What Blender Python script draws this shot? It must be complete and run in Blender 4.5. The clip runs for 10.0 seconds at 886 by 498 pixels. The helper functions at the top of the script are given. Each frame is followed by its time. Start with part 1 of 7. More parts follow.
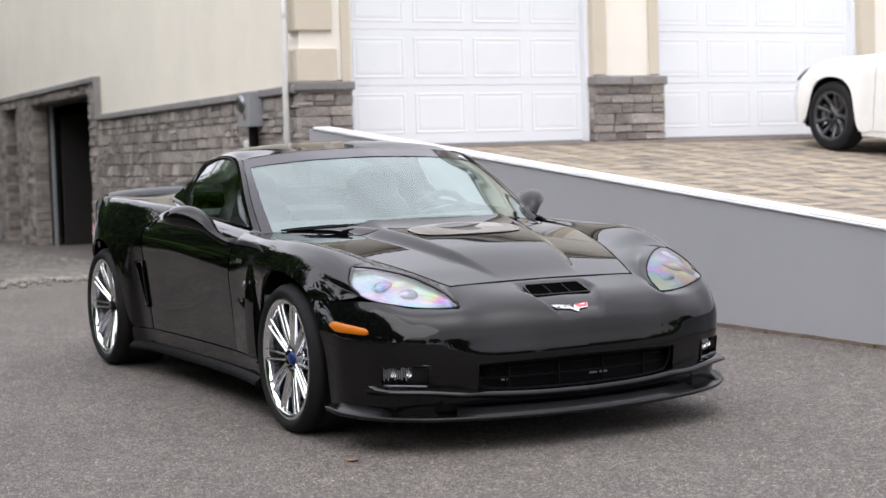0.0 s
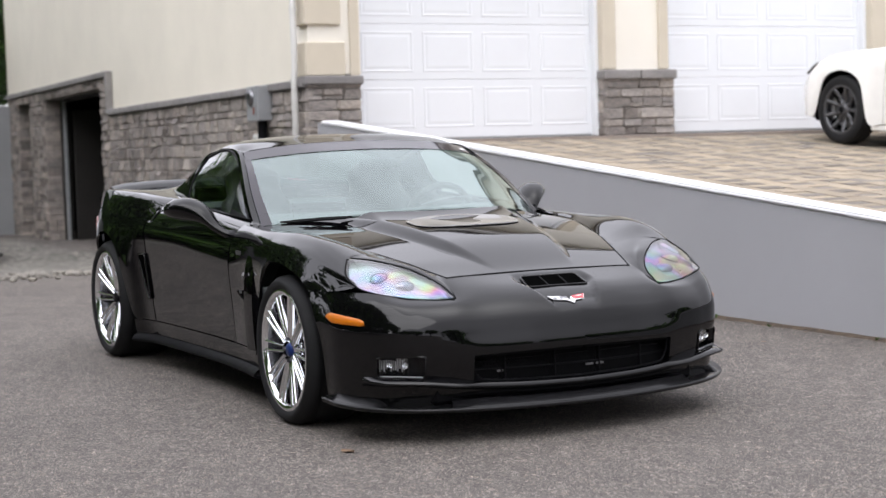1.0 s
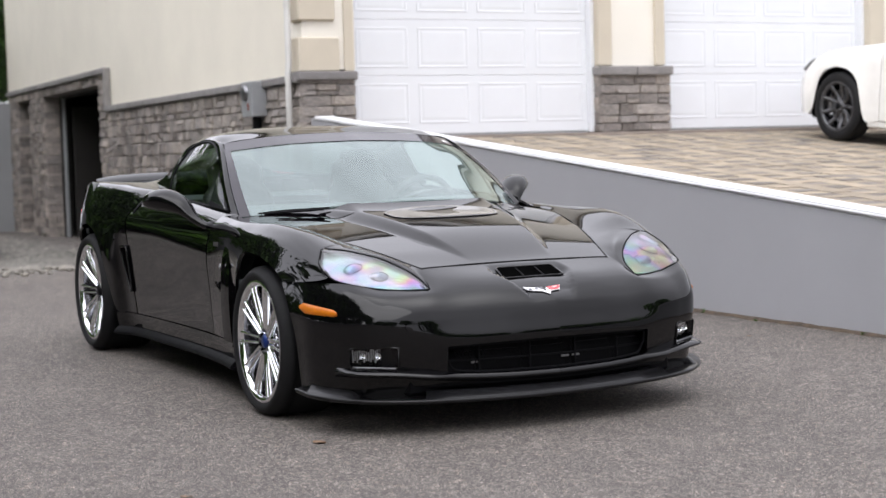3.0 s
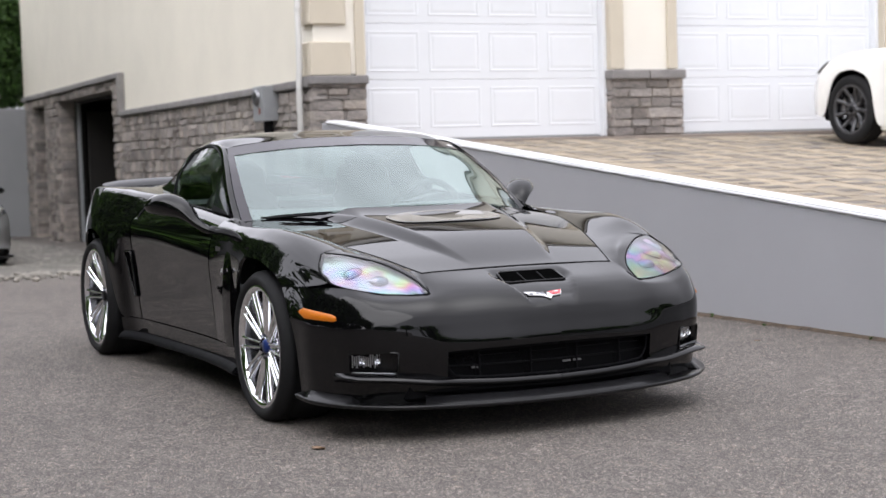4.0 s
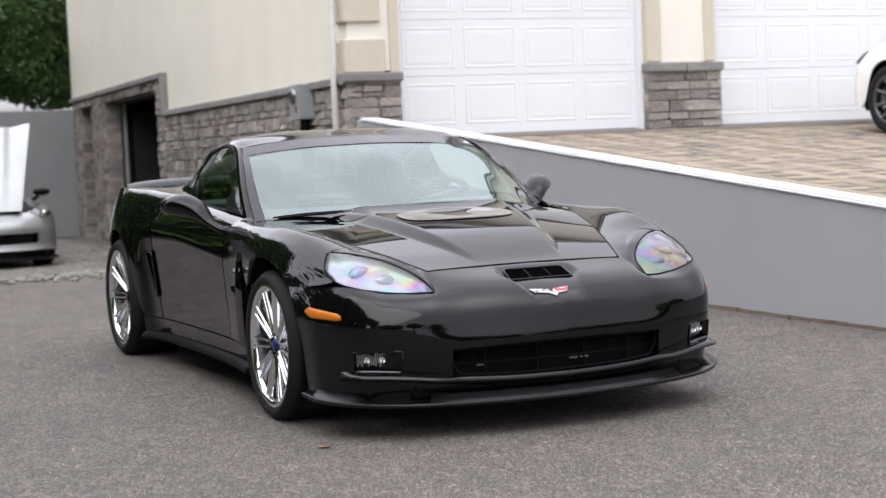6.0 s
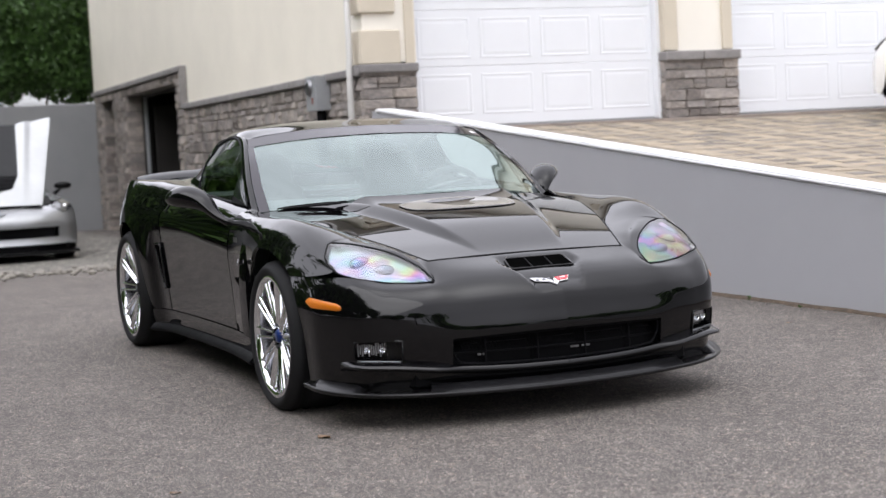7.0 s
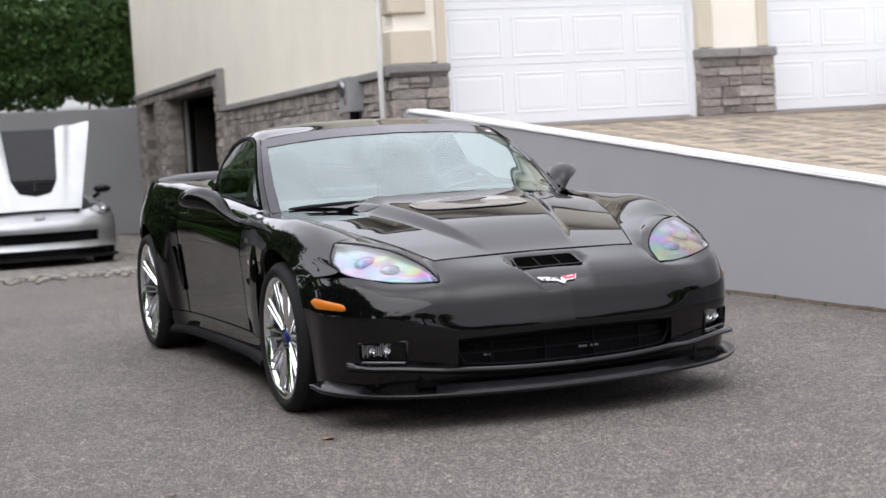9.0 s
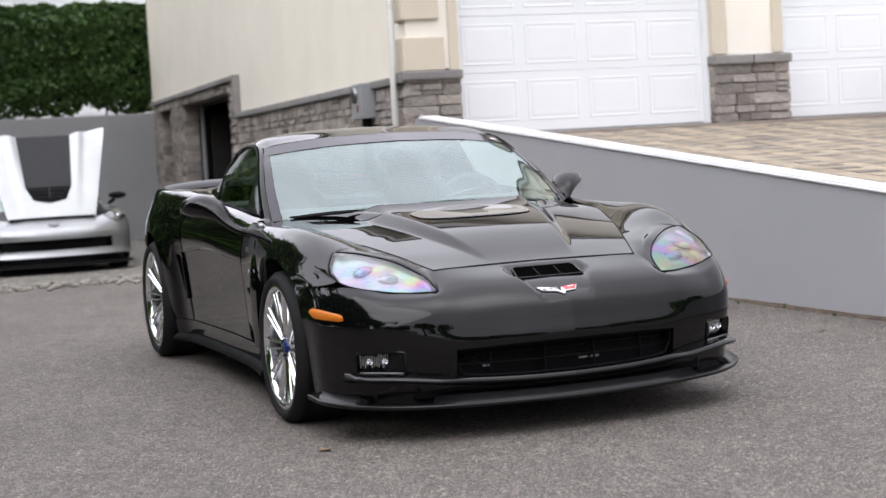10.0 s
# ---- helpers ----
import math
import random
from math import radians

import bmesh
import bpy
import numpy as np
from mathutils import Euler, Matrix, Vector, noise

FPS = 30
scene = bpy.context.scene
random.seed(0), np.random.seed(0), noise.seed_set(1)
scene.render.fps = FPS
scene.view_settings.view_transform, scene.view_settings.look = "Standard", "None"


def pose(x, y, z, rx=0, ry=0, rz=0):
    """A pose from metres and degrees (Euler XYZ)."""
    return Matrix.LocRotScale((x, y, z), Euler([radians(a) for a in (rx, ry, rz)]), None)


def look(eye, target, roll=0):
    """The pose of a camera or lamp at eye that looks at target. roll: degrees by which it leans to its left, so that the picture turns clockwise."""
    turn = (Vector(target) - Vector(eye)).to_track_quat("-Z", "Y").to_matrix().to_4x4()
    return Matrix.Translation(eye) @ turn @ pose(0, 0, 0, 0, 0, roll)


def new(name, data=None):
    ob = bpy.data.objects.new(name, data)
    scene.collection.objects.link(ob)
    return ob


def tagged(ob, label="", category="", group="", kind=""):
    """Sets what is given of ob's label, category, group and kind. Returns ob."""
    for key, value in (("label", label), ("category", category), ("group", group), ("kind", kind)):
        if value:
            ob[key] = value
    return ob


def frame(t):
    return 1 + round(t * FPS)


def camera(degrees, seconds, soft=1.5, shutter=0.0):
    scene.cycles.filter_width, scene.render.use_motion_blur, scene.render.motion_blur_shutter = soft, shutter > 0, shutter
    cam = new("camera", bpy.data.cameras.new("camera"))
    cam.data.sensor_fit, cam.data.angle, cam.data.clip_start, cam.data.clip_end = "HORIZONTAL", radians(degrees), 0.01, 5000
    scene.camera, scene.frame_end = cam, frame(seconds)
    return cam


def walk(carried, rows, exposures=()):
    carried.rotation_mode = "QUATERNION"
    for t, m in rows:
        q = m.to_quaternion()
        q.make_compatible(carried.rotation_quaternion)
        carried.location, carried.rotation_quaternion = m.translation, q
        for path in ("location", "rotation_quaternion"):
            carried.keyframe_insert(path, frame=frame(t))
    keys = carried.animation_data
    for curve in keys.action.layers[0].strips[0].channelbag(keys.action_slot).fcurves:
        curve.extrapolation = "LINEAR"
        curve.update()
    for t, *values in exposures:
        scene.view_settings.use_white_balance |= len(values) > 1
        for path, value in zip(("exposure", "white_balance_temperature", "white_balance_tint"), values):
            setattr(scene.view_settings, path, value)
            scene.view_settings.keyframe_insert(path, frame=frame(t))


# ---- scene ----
cam = camera(31.16, 10.0, 1.5)
PATH = [
    (0, (6.233, -3.437, 1.150), (0.934, -0.644, 0.800), -1.70),
    (0.5, (6.256, -3.405, 1.141), (0.941, -0.643, 0.785), -1.71),
    (1, (6.280, -3.371, 1.132), (0.953, -0.634, 0.767), -1.72),
    (1.5, (6.294, -3.339, 1.119), (0.962, -0.613, 0.747), -1.71),
    (2, (6.304, -3.309, 1.104), (0.973, -0.582, 0.730), -1.67),
    (2.5, (6.301, -3.276, 1.094), (0.969, -0.550, 0.724), -1.63),
    (4, (6.300, -3.157, 1.084), (0.929, -0.505, 0.738), -1.72),
    (4.5, (6.315, -3.116, 1.090), (0.922, -0.509, 0.753), -1.81),
    (5, (6.337, -3.068, 1.091), (0.920, -0.511, 0.758), -1.99),
    (6.5, (6.406, -2.922, 1.084), (0.923, -0.513, 0.710), -2.70),
    (7, (6.427, -2.873, 1.077), (0.925, -0.512, 0.691), -2.92),
    (7.5, (6.448, -2.823, 1.072), (0.927, -0.508, 0.676), -3.15),
    (8, (6.452, -2.779, 1.063), (0.914, -0.504, 0.668), -3.27),
    (8.5, (6.445, -2.737, 1.056), (0.889, -0.505, 0.671), -3.38),
    (9, (6.438, -2.690, 1.057), (0.863, -0.503, 0.686), -3.37),
    (9.5, (6.422, -2.641, 1.059), (0.831, -0.493, 0.703), -3.35),
    (10, (6.417, -2.591, 1.064), (0.814, -0.475, 0.719), -3.34),
]
walk(cam, [(t, look(e, a, r)) for t, e, a, r in PATH])
cam.data.dof.use_dof, cam.data.dof.focus_distance, cam.data.dof.aperture_fstop = True, 7.0, 3.6

# ---- light: a bright overcast sky ----
world = bpy.data.worlds.new("overcast_sky")
scene.world = world
world.use_nodes = True
wn = world.node_tree.nodes
sky = wn.new("ShaderNodeTexSky")
sky.sky_type = "NISHITA"
sky.sun_disc = False
sky.sun_elevation, sky.sun_rotation = radians(74), radians(60)
sky.air_density, sky.dust_density, sky.ozone_density = 1.4, 10.0, 1.0
hsv = wn.new("ShaderNodeHueSaturation")
hsv.inputs["Saturation"].default_value = 0.06
world.node_tree.links.new(sky.outputs[0], hsv.inputs["Color"])
cloud = wn.new("ShaderNodeMix")
cloud.data_type = "RGBA"
cloud.inputs[0].default_value = 0.88
# cloud deck: brighter overhead, dimmer towards the horizon, with soft uneven masses
wl = world.node_tree.links
co = wn.new("ShaderNodeTexCoord")
xyz = wn.new("ShaderNodeSeparateXYZ")
wl.new(co.outputs["Generated"], xyz.inputs[0])
up = wn.new("ShaderNodeMapRange")
up.inputs[1].default_value, up.inputs[2].default_value, up.inputs[3].default_value, up.inputs[4].default_value = 0.0, 1.0, 0.76, 1.09
wl.new(xyz.outputs[2], up.inputs[0])
mass = wn.new("ShaderNodeTexNoise")
mass.inputs["Scale"].default_value, mass.inputs["Detail"].default_value, mass.inputs["Roughness"].default_value = 2.6, 4.0, 0.5
wl.new(co.outputs["Generated"], mass.inputs["Vector"])
thick = wn.new("ShaderNodeMapRange")
thick.inputs[1].default_value, thick.inputs[2].default_value, thick.inputs[3].default_value, thick.inputs[4].default_value = 0.3, 0.7, 0.84, 1.16
wl.new(mass.outputs["Fac"], thick.inputs[0])
amount = wn.new("ShaderNodeMath")
amount.operation = "MULTIPLY"
wl.new(up.outputs[0], amount.inputs[0])
wl.new(thick.outputs[0], amount.inputs[1])
# the deck is thinner and brighter behind the house than over the street
side = wn.new("ShaderNodeMapRange")
side.inputs[1].default_value, side.inputs[2].default_value, side.inputs[3].default_value, side.inputs[4].default_value = -1.0, 1.0, 1.3, 0.8
wl.new(xyz.outputs[0], side.inputs[0])
spread = wn.new("ShaderNodeMath")
spread.operation = "MULTIPLY"
wl.new(amount.outputs[0], spread.inputs[0])
wl.new(side.outputs[0], spread.inputs[1])
# and brighter on the side where the sun stands behind it
sunny = wn.new("ShaderNodeMapRange")
sunny.inputs[1].default_value, sunny.inputs[2].default_value, sunny.inputs[3].default_value, sunny.inputs[4].default_value = -1.0, 1.0, 1.38, 0.62
wl.new(xyz.outputs[1], sunny.inputs[0])
both = wn.new("ShaderNodeMath")
both.operation = "MULTIPLY"
wl.new(spread.outputs[0], both.inputs[0])
wl.new(sunny.outputs[0], both.inputs[1])
deck = wn.new("ShaderNodeVectorMath")
deck.operation = "SCALE"
deck.inputs[0].default_value = (7.4, 7.4, 8.2)
wl.new(both.outputs[0], deck.inputs["Scale"])
wl.new(deck.outputs[0], cloud.inputs[7])
world.node_tree.links.new(hsv.outputs[0], cloud.inputs[6])
world.node_tree.links.new(cloud.outputs[2], wn["Background"].inputs[0])
wn["Background"].inputs[1].default_value = 0.15
sun = new("sun", bpy.data.lights.new("sun", "SUN"))
sun.data.energy, sun.data.angle, sun.data.color = 1.3, radians(76), (1.0, 0.985, 0.985)
sun.matrix_world = look((0, 0, 20), (-14.0, 21.0, 0))
scene.view_settings.exposure = 0.92

# ---- materials ----
MATS = {}


def nodes_of(name):
    m = bpy.data.materials.new(name)
    m.use_nodes = True
    nt = m.node_tree
    return m, nt, nt.nodes, nt.links, nt.nodes["Principled BSDF"]


def noise_tex(nt, scale, detail=4.0, rough=0.6, vec=None):
    n = nt.nodes.new("ShaderNodeTexNoise")
    n.inputs["Scale"].default_value, n.inputs["Detail"].default_value, n.inputs["Roughness"].default_value = scale, detail, rough
    if vec is not None:
        nt.links.new(vec, n.inputs["Vector"])
    return n


def ramp(nt, src, stops):
    r = nt.nodes.new("ShaderNodeValToRGB")
    e = r.color_ramp.elements
    while len(e) < len(stops):
        e.new(0.5)
    for k, (p, c) in enumerate(stops):
        e[k].position, e[k].color = p, (*c, 1)
    nt.links.new(src, r.inputs[0])
    return r


def mix_rgb(nt, kind, fac, a, b):
    n = nt.nodes.new("ShaderNodeMix")
    n.data_type, n.blend_type = "RGBA", kind
    for k, v in ((0, fac), (6, a), (7, b)):
        if hasattr(v, "is_linked"):
            nt.links.new(v, n.inputs[k])
        else:
            n.inputs[k].default_value = v if k == 0 else (*v, 1)
    return n.outputs[2]


def bump(nt, src, strength, dist, bs):
    b = nt.nodes.new("ShaderNodeBump")
    b.inputs["Strength"].default_value, b.inputs["Distance"].default_value = strength, dist
    nt.links.new(src, b.inputs["Height"])
    nt.links.new(b.outputs[0], bs.inputs["Normal"])


def surface(name, col, rough=0.6, metal=0.0, var=0.12, scale=6.0, grain=60.0, rel=0.15, dist=0.004, island=0.0, obj=0.0, hue=None, coat=0.0, rvar=0.08, stretch=None):
    """A procedural surface: a base colour with two scales of variation, a fine relief and an uneven gloss."""
    m, nt, nd, ln, bs = nodes_of(name)
    tc = nd.new("ShaderNodeTexCoord")
    vec = tc.outputs["Object"]
    if stretch:
        mp = nd.new("ShaderNodeMapping")
        mp.inputs["Scale"].default_value = stretch
        ln.new(vec, mp.inputs[0])
        vec = mp.outputs[0]
    n1, n2 = noise_tex(nt, scale, 5, 0.62, vec), noise_tex(nt, grain, 3, 0.7, vec)
    lo, hi = [c * (1 - var) for c in col], [min(1, c * (1 + var)) for c in (hue or col)]
    c = ramp(nt, n1.outputs["Fac"], ((0.28, lo), (0.72, hi))).outputs[0]
    g = ramp(nt, n2.outputs["Fac"], ((0.3, (1 - var * 0.7,) * 3), (0.7, (1 + var * 0.3,) * 3))).outputs[0]
    c = mix_rgb(nt, "MULTIPLY", 1.0, c, g)
    if island or obj:
        src = nd.new("ShaderNodeNewGeometry").outputs["Random Per Island"] if island else nd.new("ShaderNodeObjectInfo").outputs["Random"]
        k = island or obj
        r = ramp(nt, src, ((0.0, (1 - k, 1 - k * 1.05, 1 - k * 1.1)), (0.5, (1, 1, 1)), (1.0, (1 + k * 0.8, 1 + k * 0.7, 1 + k * 0.5))))
        c = mix_rgb(nt, "MULTIPLY", 1.0, c, r.outputs[0])
    ln.new(c, bs.inputs["Base Color"])
    mr = nd.new("ShaderNodeMapRange")
    mr.inputs[3].default_value, mr.inputs[4].default_value = max(0.02, rough - rvar), min(1, rough + rvar)
    ln.new(n1.outputs["Fac"], mr.inputs[0])
    ln.new(mr.outputs[0], bs.inputs["Roughness"])
    bs.inputs["Metallic"].default_value = metal
    bs.inputs["Coat Weight"].default_value = coat
    bs.inputs["Coat Roughness"].default_value = 0.03
    if rel:
        bump(nt, n2.outputs["Fac"], rel, dist, bs)
    MATS[name] = m
    return m


def asphalt_mat():
    m, nt, nd, ln, bs = nodes_of("worn_asphalt")
    tc = nd.new("ShaderNodeTexCoord")
    v = nd.new("ShaderNodeTexVoronoi")
    v.inputs["Scale"].default_value = 190
    ln.new(tc.outputs["Object"], v.inputs["Vector"])
    sep = nd.new("ShaderNodeSeparateColor")
    ln.new(v.outputs["Color"], sep.inputs[0])
    stones = ramp(nt, sep.outputs[0], ((0.0, (0.034, 0.0305, 0.028)), (0.4, (0.08, 0.072, 0.066)), (0.78, (0.142, 0.129, 0.118)), (1.0, (0.32, 0.294, 0.266))))
    # sparse larger chips of pale and rusty aggregate
    v2 = nd.new("ShaderNodeTexVoronoi")
    v2.inputs["Scale"].default_value = 70
    ln.new(tc.outputs["Object"], v2.inputs["Vector"])
    sep2 = nd.new("ShaderNodeSeparateColor")
    ln.new(v2.outputs["Color"], sep2.inputs[0])
    chips = ramp(nt, sep2.outputs[1], ((0.0, (0.55, 0.53, 0.52)), (0.12, (1, 1, 1)), (0.9, (1, 1, 1)), (0.98, (1.6, 1.5, 1.4))))
    stones_c = mix_rgb(nt, "MULTIPLY", 1.0, stones.outputs[0], chips.outputs[0])
    big = noise_tex(nt, 0.55, 6, 0.6, tc.outputs["Object"])
    mid = noise_tex(nt, 9.0, 5, 0.7, tc.outputs["Object"])
    c = mix_rgb(nt, "MULTIPLY", 1.0, stones_c, ramp(nt, big.outputs["Fac"], ((0.3, (0.76, 0.735, 0.72)), (0.7, (1.1, 1.065, 1.035)))).outputs[0])
    c = mix_rgb(nt, "MULTIPLY", 1.0, c, ramp(nt, mid.outputs["Fac"], ((0.3, (0.8, 0.8, 0.8)), (0.7, (1.2, 1.2, 1.2)))).outputs[0])
    ln.new(c, bs.inputs["Base Color"])
    bs.inputs["Roughness"].default_value = 0.82
    fine = noise_tex(nt, 260, 2, 0.5, tc.outputs["Object"])
    add = nd.new("ShaderNodeMath")
    add.operation = "ADD"
    ln.new(v.outputs["Distance"], add.inputs[0])
    ln.new(fine.outputs["Fac"], add.inputs[1])
    bump(nt, add.outputs[0], 0.55, 0.004, bs)
    return m


def gravel_mat():
    m, nt, nd, ln, bs = nodes_of("grey_gravel")
    tc = nd.new("ShaderNodeTexCoord")
    v = nd.new("ShaderNodeTexVoronoi")
    v.inputs["Scale"].default_value = 19
    ln.new(tc.outputs["Object"], v.inputs["Vector"])
    sep = nd.new("ShaderNodeSeparateColor")
    ln.new(v.outputs["Color"], sep.inputs[0])
    c = ramp(nt, sep.outputs[0], ((0.0, (0.04, 0.038, 0.035)), (0.45, (0.108, 0.102, 0.093)), (1.0, (0.32, 0.298, 0.272)))).outputs[0]
    big = noise_tex(nt, 1.3, 5, 0.6, tc.outputs["Object"])
    c = mix_rgb(nt, "MULTIPLY", 1.0, c, ramp(nt, big.outputs["Fac"], ((0.3, (0.78, 0.8, 0.74)), (0.7, (1.15, 1.13, 1.1)))).outputs[0])
    ln.new(c, bs.inputs["Base Color"])
    bs.inputs["Roughness"].default_value = 0.9
    bump(nt, v.outputs["Distance"], 0.8, 0.02, bs)
    return m


def leaf_mat(name, dark, light):
    m, nt, nd, ln, bs = nodes_of(name)
    geo = nd.new("ShaderNodeNewGeometry")
    c = ramp(nt, geo.outputs["Random Per Island"], ((0.0, dark), (0.7, light), (1.0, tuple(min(1, k * 1.5) for k in light))))
    ln.new(c.outputs[0], bs.inputs["Base Color"])
    bs.inputs["Roughness"].default_value = 0.55
    return m


def thin_glass(name, tint, gloss=1.0, ior=1.85):
    """A thin pane: tinted see-through with a gloss that grows towards grazing angles, alike from both sides."""
    m, nt, nd, ln, bs = nodes_of(name)
    nd.remove(bs)
    tr, gl, lw, mx = nd.new("ShaderNodeBsdfTransparent"), nd.new("ShaderNodeBsdfGlossy"), nd.new("ShaderNodeLayerWeight"), nd.new("ShaderNodeMixShader")
    tr.inputs[0].default_value = (*tint, 1)
    gl.inputs["Roughness"].default_value = 0.01
    gl.inputs["Color"].default_value = (*gloss, 1) if isinstance(gloss, tuple) else (gloss, gloss, gloss, 1)
    lw.inputs["Blend"].default_value = 0.5
    base = ((ior - 1) / (ior + 1)) ** 2
    p5, add = nd.new("ShaderNodeMath"), nd.new("ShaderNodeMath")
    p5.operation, p5.inputs[1].default_value = "POWER", 5.0
    add.operation, add.inputs[1].default_value, add.inputs[2].default_value = "MULTIPLY_ADD", 1 - base, base
    ln.new(lw.outputs["Facing"], p5.inputs[0])
    ln.new(p5.outputs[0], add.inputs[0])
    ln.new(add.outputs[0], mx.inputs[0])
    ln.new(tr.outputs[0], mx.inputs[1])
    ln.new(gl.outputs[0], mx.inputs[2])
    ln.new(mx.outputs[0], nd["Material Output"].inputs["Surface"])
    return m


M_ASPHALT, M_GRAVEL = asphalt_mat(), gravel_mat()
M_STUCCO = surface("cream_stucco", (0.75, 0.705, 0.605), 0.9, var=0.05, scale=0.9, grain=220, rel=0.35, dist=0.003)
M_STUCCO_L = surface("pale_stucco", (0.8, 0.76, 0.68), 0.9, var=0.03, scale=1.4, grain=200, rel=0.3, dist=0.003)
M_TRIM = surface("tan_stucco_trim", (0.58, 0.52, 0.42), 0.88, var=0.05, scale=2.0, grain=200, rel=0.3, dist=0.003)
M_STONE = surface("grey_ledge_stone", (0.285, 0.272, 0.27), 0.85, var=0.32, scale=5, grain=34, rel=0.8, dist=0.012, obj=0.34, hue=(0.36, 0.318, 0.29))
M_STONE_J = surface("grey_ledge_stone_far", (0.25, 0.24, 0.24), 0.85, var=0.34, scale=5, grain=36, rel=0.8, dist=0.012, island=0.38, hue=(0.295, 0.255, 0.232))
M_MORTAR = surface("dark_mortar", (0.17, 0.16, 0.15), 0.95, var=0.2, scale=9, grain=90, rel=0.4)
M_CAP = surface("stone_ledge_cap", (0.24, 0.228, 0.225), 0.85, var=0.2, scale=4, grain=50, rel=0.6, dist=0.01, obj=0.12)
M_WALL = surface("grey_painted_render", (0.335, 0.335, 0.35), 0.8, var=0.04, scale=1.1, grain=130, rel=0.25, dist=0.004)
M_WHITE = surface("white_painted_cap", (0.69, 0.69, 0.70), 0.7, var=0.04, scale=3, grain=120, rel=0.2)
M_DOOR = surface("white_garage_steel", (0.75, 0.765, 0.79), 0.45, var=0.02, scale=2, grain=150, rel=0.08, dist=0.002)
M_CONC = surface("grey_concrete_wall", (0.255, 0.257, 0.265), 0.85, var=0.1, scale=0.7, grain=60, rel=0.3)
M_PAVER = surface("tan_paver", (0.30, 0.245, 0.18), 0.9, var=0.14, scale=11, grain=150, rel=0.4, obj=0.2, hue=(0.31, 0.265, 0.205))
M_PAVER_G = surface("grey_brown_paver", (0.175, 0.156, 0.138), 0.9, var=0.14, scale=11, grain=150, rel=0.4, obj=0.22)
M_PAVER_J = surface("tan_paver_far", (0.30, 0.245, 0.18), 0.9, var=0.14, scale=11, grain=150, rel=0.4, island=0.2, hue=(0.31, 0.265, 0.205))
M_PAVER_GJ = surface("grey_brown_paver_far", (0.175, 0.156, 0.138), 0.9, var=0.14, scale=11, grain=150, rel=0.4, island=0.22)
M_SAND = surface("joint_sand", (0.16, 0.13, 0.1), 0.95, var=0.15, scale=12, grain=140, rel=0.3)
# near-black: the unlit room's shade is put into this colour
M_ROOM_SHADE = surface("interior_shade", (0.02, 0.018, 0.016), 0.9, var=0.2, scale=3, grain=40, rel=0)
M_PVC = surface("white_pvc", (0.58, 0.57, 0.545), 0.45, var=0.05, scale=4, grain=90, rel=0.05)
M_GALV = surface("grey_meter_steel", (0.33, 0.34, 0.35), 0.5, metal=0.3, var=0.08, scale=8, grain=120, rel=0.1)
M_HEDGE = leaf_mat("hedge_leaves", (0.018, 0.042, 0.009), (0.046, 0.098, 0.019))
M_TREE = leaf_mat("tree_leaves", (0.02, 0.05, 0.006), (0.085, 0.18, 0.022))
M_BARK = surface("tree_bark", (0.12, 0.09, 0.065), 0.95, var=0.3, scale=5, grain=30, rel=0.8, dist=0.02, stretch=(1, 1, 0.2))

# ---- mesh helpers ----
def mesh_of(name, bm, material, smooth=False):
    me = bpy.data.meshes.new(name)
    bm.normal_update()
    bm.to_mesh(me)
    bm.free()
    for m in material if isinstance(material, (list, tuple)) else [material]:
        me.materials.append(m)
    if smooth:
        me.shade_smooth()
    return me


def part(name, bm, material, parent=None, label="", smooth=False):
    ob = new(name, mesh_of(name, bm, material, smooth))
    ob.parent = parent
    if label:
        tagged(ob, label)
    return ob


def piece(name, me, m, parent):
    ob = new(name, me)
    ob.parent = parent
    ob.matrix_basis = m
    return ob


def holder(name, label, category, m=None, group="", kind=""):
    ob = new(name)
    if m is not None:
        ob.matrix_basis = m
    return tagged(ob, label, category, group, kind)


def box(x0, x1, y0, y1, z0, z1, bev=0.0, bm=None, seg=1):
    bm = bm or bmesh.new()
    vs = [bm.verts.new((x, y, z)) for x in (x0, x1) for y in (y0, y1) for z in (z0, z1)]
    fs = [bm.faces.new([vs[i] for i in q]) for q in ((0, 1, 3, 2), (4, 6, 7, 5), (0, 4, 5, 1), (2, 3, 7, 6), (0, 2, 6, 4), (1, 5, 7, 3))]
    if bev:
        es = list({e for f in fs for e in f.edges})
        bmesh.ops.bevel(bm, geom=es, offset=bev, segments=seg, affect="EDGES", profile=0.6)
    return bm


def prism(poly, z0, z1, bm=None, axis="z"):
    """Extrudes a polygon of 2D points along an axis."""
    bm = bm or bmesh.new()
    put = {"z": lambda a, b, c: (a, b, c), "y": lambda a, b, c: (a, c, b), "x": lambda a, b, c: (c, a, b)}[axis]
    lo, hi = [bm.verts.new(put(a, b, z0)) for a, b in poly], [bm.verts.new(put(a, b, z1)) for a, b in poly]
    n = len(poly)
    bm.faces.new(lo[::-1]), bm.faces.new(hi)
    for i in range(n):
        bm.faces.new((lo[i], lo[(i + 1) % n], hi[(i + 1) % n], hi[i]))
    bmesh.ops.recalc_face_normals(bm, faces=bm.faces[:])
    return bm


